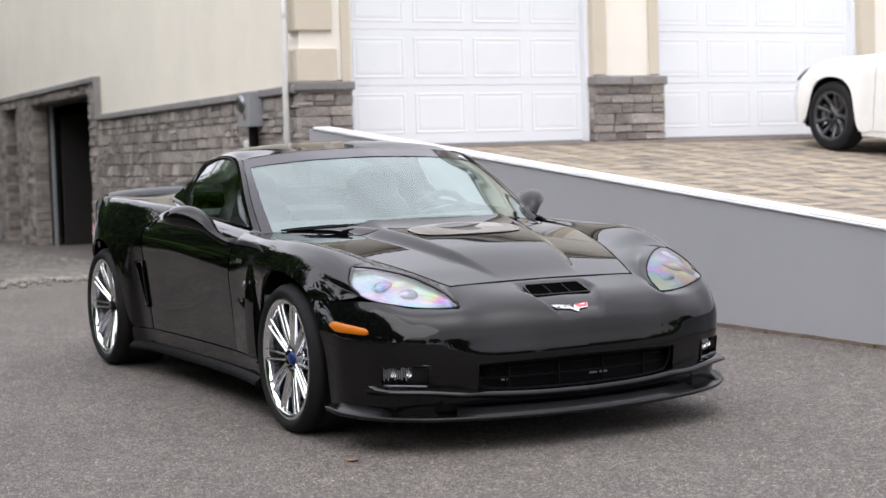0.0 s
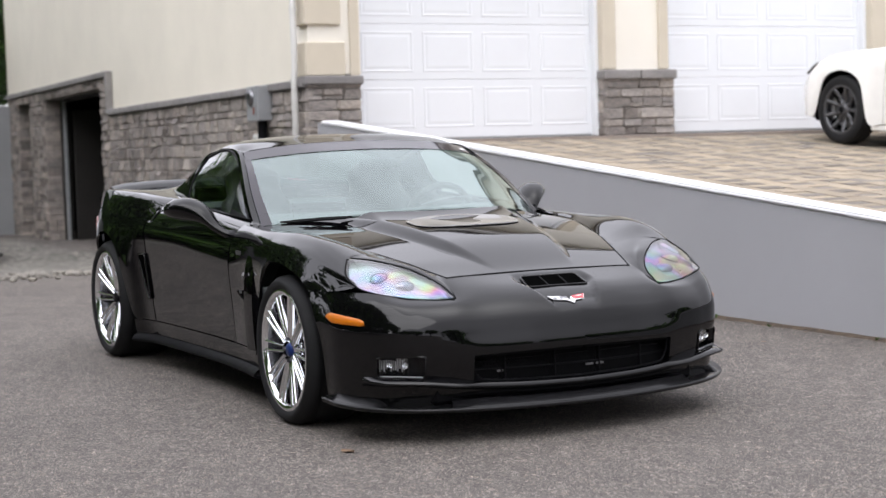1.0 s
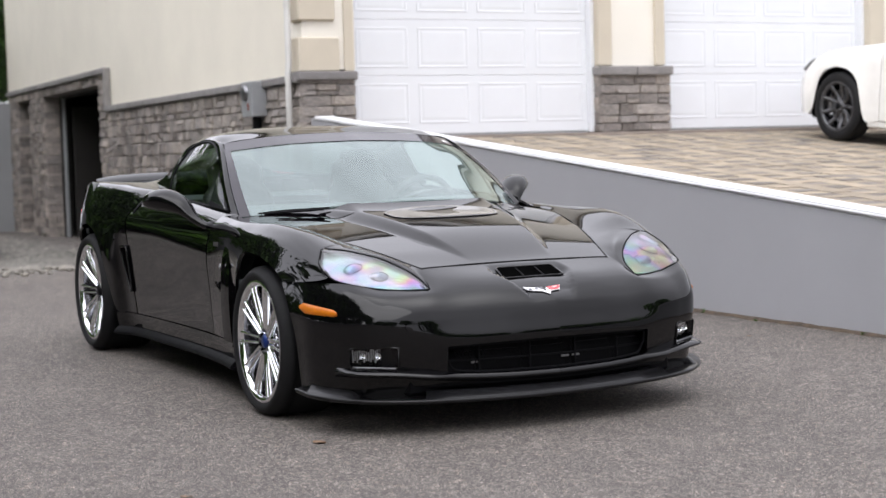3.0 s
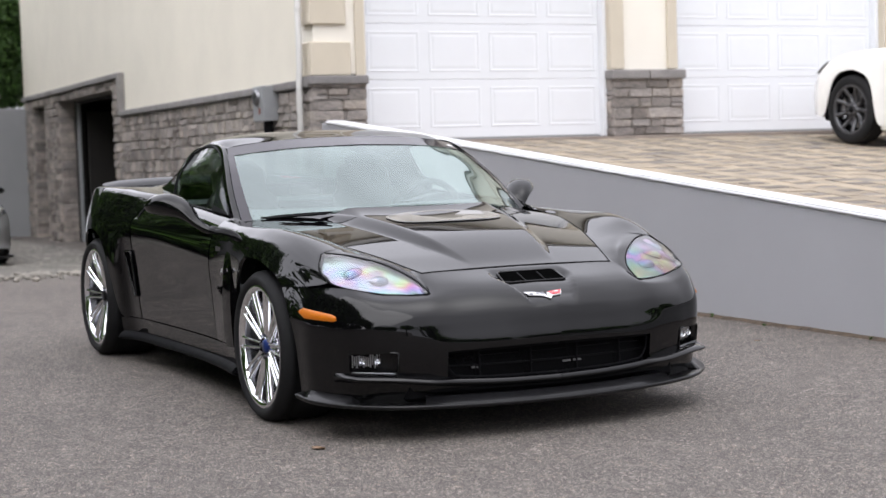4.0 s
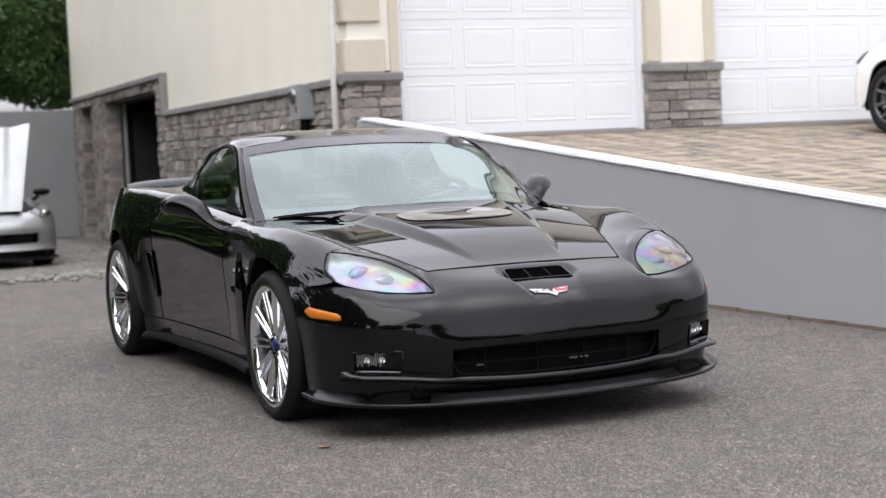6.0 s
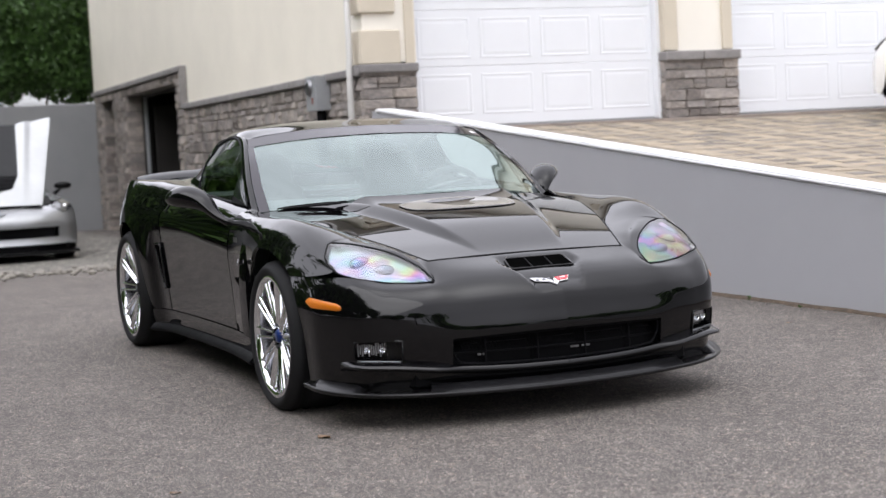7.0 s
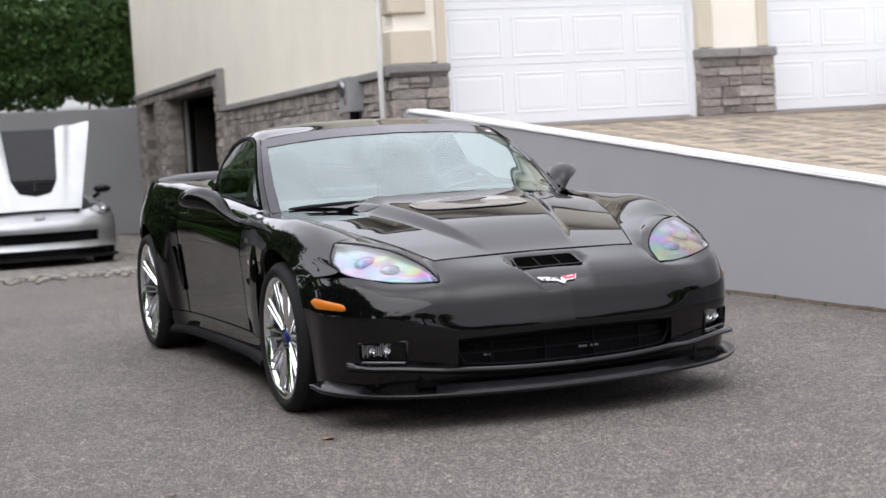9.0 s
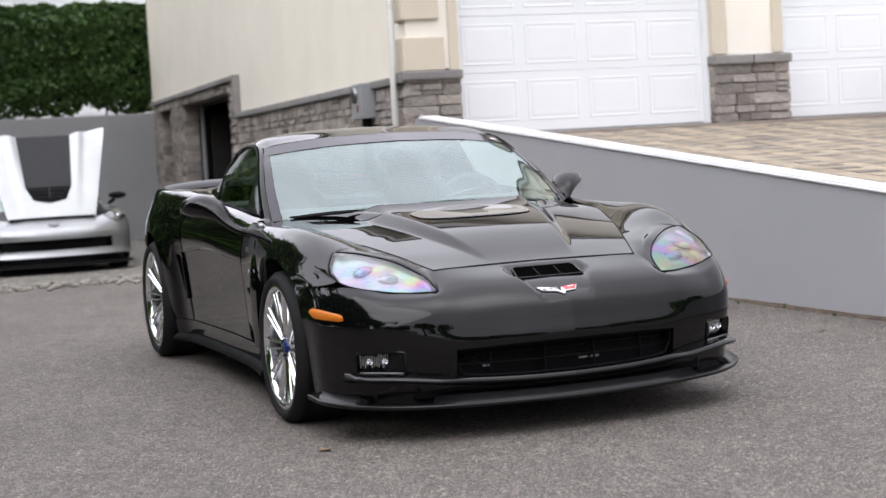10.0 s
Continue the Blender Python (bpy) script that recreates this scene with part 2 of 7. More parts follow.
def tube(pts, rad, seg=8, bm=None, closed=False, flat=None):
    """A round rod along 3D points; rad may be a list."""
    bm = bm or bmesh.new()
    P = [Vector(p) for p in pts]
    n = len(P)
    rings = []
    side = None
    for i, p in enumerate(P):
        a, b = P[(i - 1) % n] if closed or i else P[0], P[(i + 1) % n] if closed or i < n - 1 else P[-1]
        d = (b - a).normalized()
        if side is None:
            side = d.orthogonal().normalized()
        side = (side - d * side.dot(d)).normalized()
        up = d.cross(side)
        r = rad[i] if isinstance(rad, (list, tuple)) else rad
        rings.append([bm.verts.new(p + (side * math.cos(k) + up * math.sin(k)) * r) for k in (2 * math.pi * j / seg for j in range(seg))])
    for i in range(n if closed else n - 1):
        A, B = rings[i], rings[(i + 1) % n]
        for j in range(seg):
            bm.faces.new((A[j], A[(j + 1) % seg], B[(j + 1) % seg], B[j]))
    if not closed:
        bm.faces.new(rings[0][::-1]), bm.faces.new(rings[-1])
    return bm


def lathe(profile, seg=48, bm=None, m=None, close=False):
    """Turns (radius, along) points round the y axis."""
    bm = bm or bmesh.new()
    rings = []
    for r, y in profile:
        rings.append([bm.verts.new((r * math.cos(a), y, r * math.sin(a))) for a in (2 * math.pi * j / seg for j in range(seg))])
    n = len(rings)
    for i in range(n if close else n - 1):
        A, B = rings[i], rings[(i + 1) % n]
        for j in range(seg):
            bm.faces.new((A[j], A[(j + 1) % seg], B[(j + 1) % seg], B[j]))
    if m is not None:
        bm.transform(m)
    bmesh.ops.recalc_face_normals(bm, faces=bm.faces[:])
    return bm


def cr(P, t):
    """A smooth curve through the rows of P at t in 0..1."""
    P = np.asarray(P, float)
    n = len(P) - 1
    s = min(max(t, 0.0), 1.0) * n
    i = min(int(s), n - 1)
    f = s - i
    p1, p2 = P[i], P[i + 1]
    p0 = P[i - 1] if i else 2 * p1 - p2
    p3 = P[i + 2] if i + 2 <= n else 2 * p2 - p1
    return 0.5 * (2 * p1 + (p2 - p0) * f + (2 * p0 - 5 * p1 + 4 * p2 - p3) * f * f + (3 * p1 - p0 - 3 * p2 + p3) * f ** 3)


def grid_mesh(G, bm=None, wrap=False):
    """Quads over a grid of points."""
    bm = bm or bmesh.new()
    V = [[bm.verts.new(p) for p in row] for row in G]
    for i in range(len(V) - 1):
        for j in range(len(V[0]) - (0 if wrap else 1)):
            k = (j + 1) % len(V[0])
            bm.faces.new((V[i][j], V[i + 1][j], V[i + 1][k], V[i][k]))
    return bm


def leaves(centres, size, rng, bm=None, flat=0.4):
    """Small bent leaf clumps at many places."""
    bm = bm or bmesh.new()
    for c in centres:
        q = Euler((rng.uniform(-1.2, 1.2), rng.uniform(-1.2, 1.2), rng.uniform(0, 6.3))).to_matrix()
        s = size * rng.uniform(0.6, 1.4)
        pts = [q @ Vector(p) * s + Vector(c) for p in ((-0.5, 0, 0), (0, -0.34, 0.1), (0.55, 0, -0.08), (0, 0.34, 0.1))]
        bm.faces.new([bm.verts.new(p) for p in pts])
    return bm

# ---- ground ----
def ground_z(x, y):
    """The driveway rises gently under the car and towards the wall, and falls away into the yard."""
    side = min(max((y - 1.2) / 1.5, 0.0), 1.0) * min(max((9.0 + x) / 3.0, 0.0), 1.0) * min(max((6.0 - x) / 4.0, 0.0), 1.0)
    return 0.007 * min(max(-x, 0.0), 4.0) + 0.034 * side - 0.228 * min(max((-9.6 - x) / 5.5, 0.0), 1.0)


def build_ground():
    xs = [-600, -120, -45, -30, -20, -15.1, -13.5, -12, -10.5, -9.6, -9, -8, -7, -6, -4, -3, -1.5, 0, 2, 3, 6, 8, 12, 20, 45, 120, 600]
    ys = [-600, -120, -45, -25, -15, -8, -4, 0, 1.2, 1.7, 2.2, 2.7, 4, 8, 15, 25, 45, 120, 600]
    part("ground", grid_mesh([[(x, y, ground_z(x, y)) for y in ys] for x in xs]), M_ASPHALT)
    tagged(bpy.data.objects["ground"], "worn grey asphalt driveway with pale aggregate", "driveway", kind="structure")
    # gravel yard behind the driveway
    xs = [-9.25, -9.6, -10.5, -12, -13.5, -15.1, -18, -21, -24.9]
    bm = grid_mesh([[(x - (0.04 * y if k == 0 else 0), y, ground_z(x, y) + (0.012 if k else 0.003)) for y in (-5, -3.5, -2, -1, 0, 1, 2, 2.7)] for k, x in enumerate(xs)])
    tagged(part("gravel_yard", bm, M_GRAVEL), "grey gravel yard beside the house", "gravel", kind="structure")


build_ground()

# ---- house: garage front and stone-clad side ----
HM = pose(-8.45, 2.72, 0, 0, 0, 88)          # x along the garage front, y back along the side wall
FLOOR = 1.265
GARAGE = [(0.62, 3.48), (4.33, 7.2)]
SIDE_END = 16.4


def house_wall(name, bm, mat, label, cat="wall"):
    ob = part(name, bm, mat)
    ob.matrix_basis = HM
    return tagged(ob, label, cat, kind="structure")


def build_house():
    # garage front: stucco piers above the stone, lintel and upper storey
    bm = bmesh.new()
    box(0.06, 0.62, 0.06, 0.4, 1.95, 3.75, bm=bm)
    box(3.485, 4.325, 0.1, 0.4, 1.95, 3.75, bm=bm)
    box(7.2, 8.2, 0.1, 0.4, 1.95, 3.75, bm=bm)
    box(8.2, 15.0, 0.1, 0.4, 0.9, 3.75, bm=bm)
    box(0.06, 15.0, 0.06, 0.4, 3.75, 5.3, bm=bm)
    w = house_wall("wall_front", bm, M_STUCCO_L, "cream stucco garage front with stone pier bases")
    for u0, u1 in ((3.482, 3.645), (4.205, 4.328), (7.205, 7.42)):
        part("trim", box(u0, u1, 0.06, 0.098, 1.985, 3.75, 0.006), M_TRIM, w)
    for u0, u1 in ((3.478, 3.484), (7.199, 7.204)):
        part("reveal", box(u0, u1, 0.066, 0.2, 1.985, 3.75, 0.001), M_TRIM, w)
    for u0, u1 in ((0.5, 0.6),):
        part("trim", box(u0, u1, 0.035, 0.058, 1.932, 3.75, 0.004), M_TRIM, w)
    # door jambs and heads
    for a, b in GARAGE:
        for u0, u1 in ((a, a + 0.045), (b - 0.045, b)):
            part("jamb", box(u0, u1, 0.16, 0.42, FLOOR, 3.72, 0.004), M_DOOR, w)
    # quoin blocks at the corner
    for z0, z1, wide in ((1.932, 2.27, 0.44), (2.44, 2.9, 0.4), (3.04, 3.5, 0.44), (3.64, 4.1, 0.4), (4.24, 4.7, 0.44), (4.84, 5.26, 0.4)):
        part("quoin", box(0.012, wide, 0.012, 0.3, z0, z1, 0.01), M_TRIM, w)
    # side wall: stucco above the ledge, a step up over the doorway
    bm = bmesh.new()
    box(0.06, 0.36, 0.401, 8.3, 1.88, 5.3, bm=bm)
    box(0.06, 0.36, 8.3, SIDE_END, 2.46, 5.3, bm=bm)
    w = house_wall("wall_side", bm, M_STUCCO, "plain cream stucco side wall of the house")
    # stone-clad backing with the recessed doorways
    bm = bmesh.new()
    box(0.06, 0.36, 0.401, 8.8, -0.4, 1.88, bm=bm)
    box(0.06, 0.36, 8.3, 8.8, 1.88, 2.46, bm=bm)
    box(0.06, 0.36, 8.8, SIDE_END, 2.24, 2.46, bm=bm)
    box(0.06, 0.3, 13.1, 14.3, -0.4, 2.24, bm=bm)
    box(0.06, 0.3, 15.6, SIDE_END, -0.4, 2.24, bm=bm)
    house_wall("wall_side_base", bm, M_MORTAR, "mortar backing of the stone side wall")
    # room behind the doorway, coloured near-black in place of real shade
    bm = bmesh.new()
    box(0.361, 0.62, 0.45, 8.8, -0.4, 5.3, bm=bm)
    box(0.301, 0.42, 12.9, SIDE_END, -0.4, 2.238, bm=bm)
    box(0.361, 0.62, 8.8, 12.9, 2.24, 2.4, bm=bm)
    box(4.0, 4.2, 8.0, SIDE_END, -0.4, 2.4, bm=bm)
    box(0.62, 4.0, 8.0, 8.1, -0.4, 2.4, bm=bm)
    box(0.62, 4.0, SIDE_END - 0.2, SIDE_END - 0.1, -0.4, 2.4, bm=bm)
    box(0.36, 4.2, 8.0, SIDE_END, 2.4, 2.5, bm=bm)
    house_wall("wall_inner", bm, M_ROOM_SHADE, "basement room behind the doorway, its unlit shade put into near-black colour")
    house_wall("wall_back", box(0.06, 15, SIDE_END, SIDE_END + 0.3, -0.4, 5.3), M_STUCCO, "cream stucco rear wall")
    house_wall("wall_far", box(14.7, 15, 0.4, SIDE_END, 0, 5.3), M_STUCCO, "cream stucco far wall")
    # white door frame in the recess, drawn grey; head and leaf carry the shade colour
    d = holder("door_1", "white framed basement doorway standing open, its darkness put into the colour", "door", HM, kind="structure")
    part("door_frame", box(0.3, 0.36, 12.84, 12.9, -0.3, 2.235, 0.01), M_GALV, d)
    part("door_frame", box(0.3, 0.36, 8.82, 8.88, -0.3, 2.235, 0.01), M_GALV, d)
    part("door_head", box(0.3, 0.36, 8.88, 12.84, 2.19, 2.235, 0.01), M_ROOM_SHADE, d)
    part("door_leaf", box(0.45, 1.3, 12.74, 12.79, -0.24, 2.05, 0.008), M_ROOM_SHADE, d, "door leaf swung inward, its shade put into near-black colour")
    # pitched roof with overhanging eaves
    bm = prism([(-0.17, 5.34), (7.5, 5.42), (15.22, 5.34), (15.22, 5.3), (-0.17, 5.3)], -0.17, SIDE_END + 0.7, axis="y")
    house_wall("eaves", prism([(-0.15, 5.297), (15.2, 5.297), (15.2, 5.2), (-0.15, 5.2)], -0.15, SIDE_END + 0.71, axis="y"), M_PVC, "pale soffit and fascia boards under the roof", "eaves")
    house_wall("roof", bm, surface("dark_shingles", (0.07, 0.065, 0.06), 0.9, var=0.3, scale=4, grain=30, rel=0.6), "dark shingle roof with eaves", "roof")


build_house()


def build_garage_doors():
    for a, b in GARAGE:
        d = holder("garage_door", "white raised-panel sectional garage door, closed", "garage door", HM, "garage doors", "structure")
        a, b = a + 0.046, b - 0.046
        for r in range(4):
            z0, z1 = (1.316 + r * 0.581 if r else FLOOR + 0.02), 1.316 + (r + 1) * 0.581 - 0.003
            s = part("door_section", box(a, b, 0.26, 0.305, z0, z1, 0.003), M_DOOR, d)
            w = (b - a - 0.115 * 3 - 0.09) / 4
            for c in range(4):
                u0 = a + 0.045 + c * (w + 0.115)
                bm = bmesh.new()
                zz0, zz1 = z1 - 0.497, z1 - 0.081
                # recessed moulding with a raised field
                ring = [(0.0, 0.2597), (0.005, 0.2552), (0.014, 0.2552), (0.022, 0.2592), (0.034, 0.2592), (0.055, 0.2562)]
                loops = []
                for inset, v in ring:
                    loops.append([bm.verts.new(p) for p in ((u0 + inset, v, zz0 + inset), (u0 + w - inset, v, zz0 + inset), (u0 + w - inset, v, zz1 - inset), (u0 + inset, v, zz1 - inset))])
                for A, B in zip(loops, loops[1:]):
                    for i in range(4):
                        bm.faces.new((A[i], A[(i + 1) % 4], B[(i + 1) % 4], B[i]))
                bm.faces.new(loops[-1])
                bmesh.ops.recalc_face_normals(bm, faces=bm.faces[:])
                part("raised_panel", bm, M_DOOR, s)
        part("bottom_seal", box(a, b, 0.262, 0.3, FLOOR, FLOOR + 0.019), M_GALV, d)


build_garage_doors()

# ---- raised paved ramp with its retaining wall ----
def pave_z(x):
    return 1.265 - 0.108 * (x + 8.35)


def cap_z(x):
    return 0.704 - 0.099 * x


def build_ramp():
    # solid fill under the pavers
    x0, x1 = -8.5, 3.6
    bm = prism([(x0, -0.3), (x1, -0.3), (x1, pave_z(x1) - 0.06), (x0, pave_z(x0) - 0.06)], 2.86, 15, axis="y")
    tagged(part("ramp_bed", bm, M_SAND), "sand bed and joints under the paved ramp", "paving bed", kind="structure")
    x0, x1 = -8.14, 5.6
    bm = prism([(x0, -0.3), (x1, -0.3), (x1, cap_z(x1) - 0.06), (x0, cap_z(x0) - 0.06)], 2.70, 2.86, axis="y")
    tagged(part("retaining_wall", bm, M_WALL), "smooth grey painted retaining wall beside the driveway", "retaining wall", kind="structure")
    bm = prism([(x0 + 0.1, cap_z(x0 + 0.1) - 0.058), (x1, cap_z(x1) - 0.058), (x1, cap_z(x1) - 0.026), (x0 + 0.1, cap_z(x0 + 0.1) - 0.026)], 2.686, 2.88, axis="y")
    bmesh.ops.bevel(bm, geom=bm.edges[:], offset=0.012, segments=2, affect="EDGES")
    tagged(part("wall_cap", bm, M_WHITE), "white painted coping along the sloping retaining wall", "coping", kind="structure")


build_ramp()

# grey wall and hedge behind the yard
tagged(part("wall_yard", box(-24.95, -24.7, -14, 3.55, -0.5, 2.26, 0.015), M_CONC), "grey rendered boundary wall below the hedge", "wall", kind="structure")

# ---- hedge on the yard wall, trees round the driveway ----
def build_hedge():
    rng = random.Random(5)
    h = holder("hedge", "dense clipped dark green hedge above the grey wall", "hedge", pose(-26.0, 0, 2.1))
    pts = []
    for _ in range(52000):
        y = rng.uniform(-9, 3.9)
        low = 0.24 + 0.34 * noise.noise(Vector((y * 1.1, 0, 7.0))) + 0.1 * noise.noise(Vector((y * 4.0, 0, 2.0)))
        top = 2.42 + 0.14 * noise.noise(Vector((y * 0.8, 0, 1.0))) + 0.06 * noise.noise(Vector((y * 3.1, 0, 4.0)))
        z = low + (top - low) * (1 - rng.random() ** 1.25)
        # tiers of shoots stand out in shallow horizontal shelves
        tier = 0.10 * noise.noise(Vector((y * 0.7, z * 3.2, 3.0))) + 0.16 * noise.noise(Vector((y * 0.6, z * 0.9, 8.0)))
        round_end = min(1.0, (z - low + 0.12) * 2.2, (top - z + 0.1) * 2.2)
        x = (0.62 + tier) * math.sqrt(max(round_end, 0.05)) * (1 - rng.random() ** 2.4 * 0.5) * rng.choice((1, 1, 1, 1, -1))
        pts.append((x, y, z))
    f = part("foliage", leaves(pts, 0.115, rng), M_HEDGE, h)
    tagged(f, kind="stuff")
    # near-black box inside the leaves, its colour standing for the inner shade
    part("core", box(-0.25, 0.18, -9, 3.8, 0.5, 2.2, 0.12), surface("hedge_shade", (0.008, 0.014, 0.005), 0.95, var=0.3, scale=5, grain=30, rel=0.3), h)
    for k in range(24):
        y = -8.8 + k * 0.54 + rng.uniform(-0.1, 0.1)
        part("stem", tube([(0, y, -0.1), (rng.uniform(-0.08, 0.08), y + rng.uniform(-0.12, 0.12), 0.35), (rng.uniform(-0.15, 0.15), y + rng.uniform(-0.25, 0.25), 0.9)], [0.03, 0.024, 0.012], 6), M_BARK, h)


def build_neighbour():
    # a pale sided house beyond the hedge
    h = holder("neighbour_house", "pale white sided house beyond the hedge", "house", pose(-36, -2, -0.25))
    part("wall", box(-0.3, 0, -7, 9, 0, 8.2), M_WHITE, h)
    for k in range(32):
        part("siding_board", prism([(0.001, 0.25 * k), (0.022, 0.25 * k), (0.006, 0.25 * k + 0.245), (0.001, 0.25 * k + 0.245)], -7, 9, axis="y"), M_SIDING, h)
    part("roof", prism([(-4.2, 8.2), (0.5, 8.2), (0.5, 8.28), (-2, 9.6)], -7.3, 9.3, axis="y"), M_GREYROOF, h)


M_SIDING = surface("pale_siding", (0.72, 0.74, 0.75), 0.6, var=0.04, scale=2, grain=60, rel=0.1)
M_GREYROOF = surface("grey_shingles", (0.1, 0.1, 0.105), 0.9, var=0.2, scale=3, grain=30, rel=0.4)
build_neighbour()


def build_tree(name, x, y, height, spread, seed, n=2600, label="leafy green deciduous tree beside the driveway", group="trees round the driveway"):
    rng = random.Random(seed)
    t = holder(name, label, name, pose(x, y, ground_z(x, y)), group)
    part("trunk", tube([(0, 0, -0.2), (0.05, 0.03, height * 0.2), (-0.06, 0.08, height * 0.5), (0.02, 0, height * 0.85)], [0.2, 0.15, 0.1, 0.03], 9), M_BARK, t, smooth=True)
    bm = bmesh.new()
    tips = []
    for k in range(11):
        a, z0 = k * 2.4 + rng.uniform(-0.3, 0.3), height * (0.22 + 0.055 * k)
        r = spread * rng.uniform(0.55, 0.95) * (1 - 0.45 * (k / 10))
        tip = Vector((r * math.cos(a), r * math.sin(a), z0 + height * rng.uniform(0.1, 0.22)))
        tube([(0, 0, z0), tip * 0.5 + Vector((0, 0, z0 * 0.5)), tip], [0.06, 0.04, 0.012], 5, bm)
        tips.append(tip)
    part("limbs", bm, M_BARK, t, smooth=True)
    cs = []
    for _ in range(n):
        c = rng.choice(tips) * rng.uniform(0.75, 1.08)
        d = Vector((rng.gauss(0, 1), rng.gauss(0, 1), rng.gauss(0, 0.75))) * spread * 0.26
        cs.append(c + d)
    f = part("crown", leaves(cs, 0.56, rng), M_TREE, t)
    tagged(f, kind="stuff")
    return t


build_hedge()
rng = random.Random(11)
SPOTS = [(-14.5, -9.6), (-18.5, -7.6), (-22, -6.8), (-23.4, -11), (-28.5, -5.6), (-31, -9.5), (-27.5, -14.5), (-36, -7), (-19, -14)]
for k, (x, y) in enumerate(SPOTS):
    build_tree("tree", x, y, rng.uniform(9.5, 12.5), rng.uniform(3.2, 3.8), 20 + k, 3600)
for k in range(7):
    build_tree("tree", -6 + 3.9 * k + rng.uniform(-0.7, 0.7), -13.5 + rng.uniform(-1.2, 1.2), rng.uniform(10.0, 12.0), rng.uniform(3.4, 4.0), 40 + k, 4200)
for k, tall in enumerate((4.2, 3.4, 3.2, 4.6, 6.2, 3.6, 2.4, 2.2, 2.2, 2.4, 2.6)):
    build_tree("tree", 27 + rng.uniform(-2, 3), -26 + 5.0 * k + rng.uniform(-1, 1), tall, rng.uniform(2.2, 3.0), 50 + k, 1500)
for k in range(4):
    build_tree("tree", 11 + 3.6 * k + rng.uniform(-0.7, 0.7), 18 + rng.uniform(-1.5, 1.5), rng.uniform(2.4, 3.0), rng.uniform(2.0, 2.4), 70 + k, 2000)

for k in range(14):
    build_tree("shrub", -30 + 2.9 * k + rng.uniform(-0.5, 0.5), -15.2 + rng.uniform(-0.8, 0.8), rng.uniform(2.4, 3.4), rng.uniform(1.7, 2.2), 120 + k, 900, "dense low green shrub at the edge of the driveway", "shrubs along the driveway")

for k in range(16):
    build_tree("shrub", -11 - 1.25 * k + rng.uniform(-0.3, 0.3), -8.2 + 0.12 * k + rng.uniform(-0.5, 0.5), rng.uniform(2.6, 3.4), rng.uniform(1.5, 1.9), 160 + k, 900, "dense low green shrub at the edge of the yard", "shrubs along the yard")

# ---- car building kit: panels as smooth patches over a few control rows ----
def patch_point(C, r, c):
    """The patch over the control grid C at row r, column c (in control units)."""
    C = np.asarray(C, float)
    return cr([cr(row, c / (C.shape[1] - 1)) for row in C], r / (C.shape[0] - 1))


def patch_grid(C, rs, cs):
    C = np.asarray(C, float)
    R = [np.array([cr(row, c / (C.shape[1] - 1)) for c in cs]) for row in C]
    return [[cr([q[j] for q in R], r / (C.shape[0] - 1)) for j in range(len(cs))] for r in rs]


def steps(a, b, n, *marks):
    """Even steps from a to b, with extra lines at the marks."""
    v = sorted(set([round(a + (b - a) * k / n, 5) for k in range(n + 1)]) | {round(m, 5) for m in marks})
    gap = (b - a) / n * 0.3
    return [x for x in v if x in [round(m, 5) for m in marks] or all(abs(x - m) > gap for m in marks)]


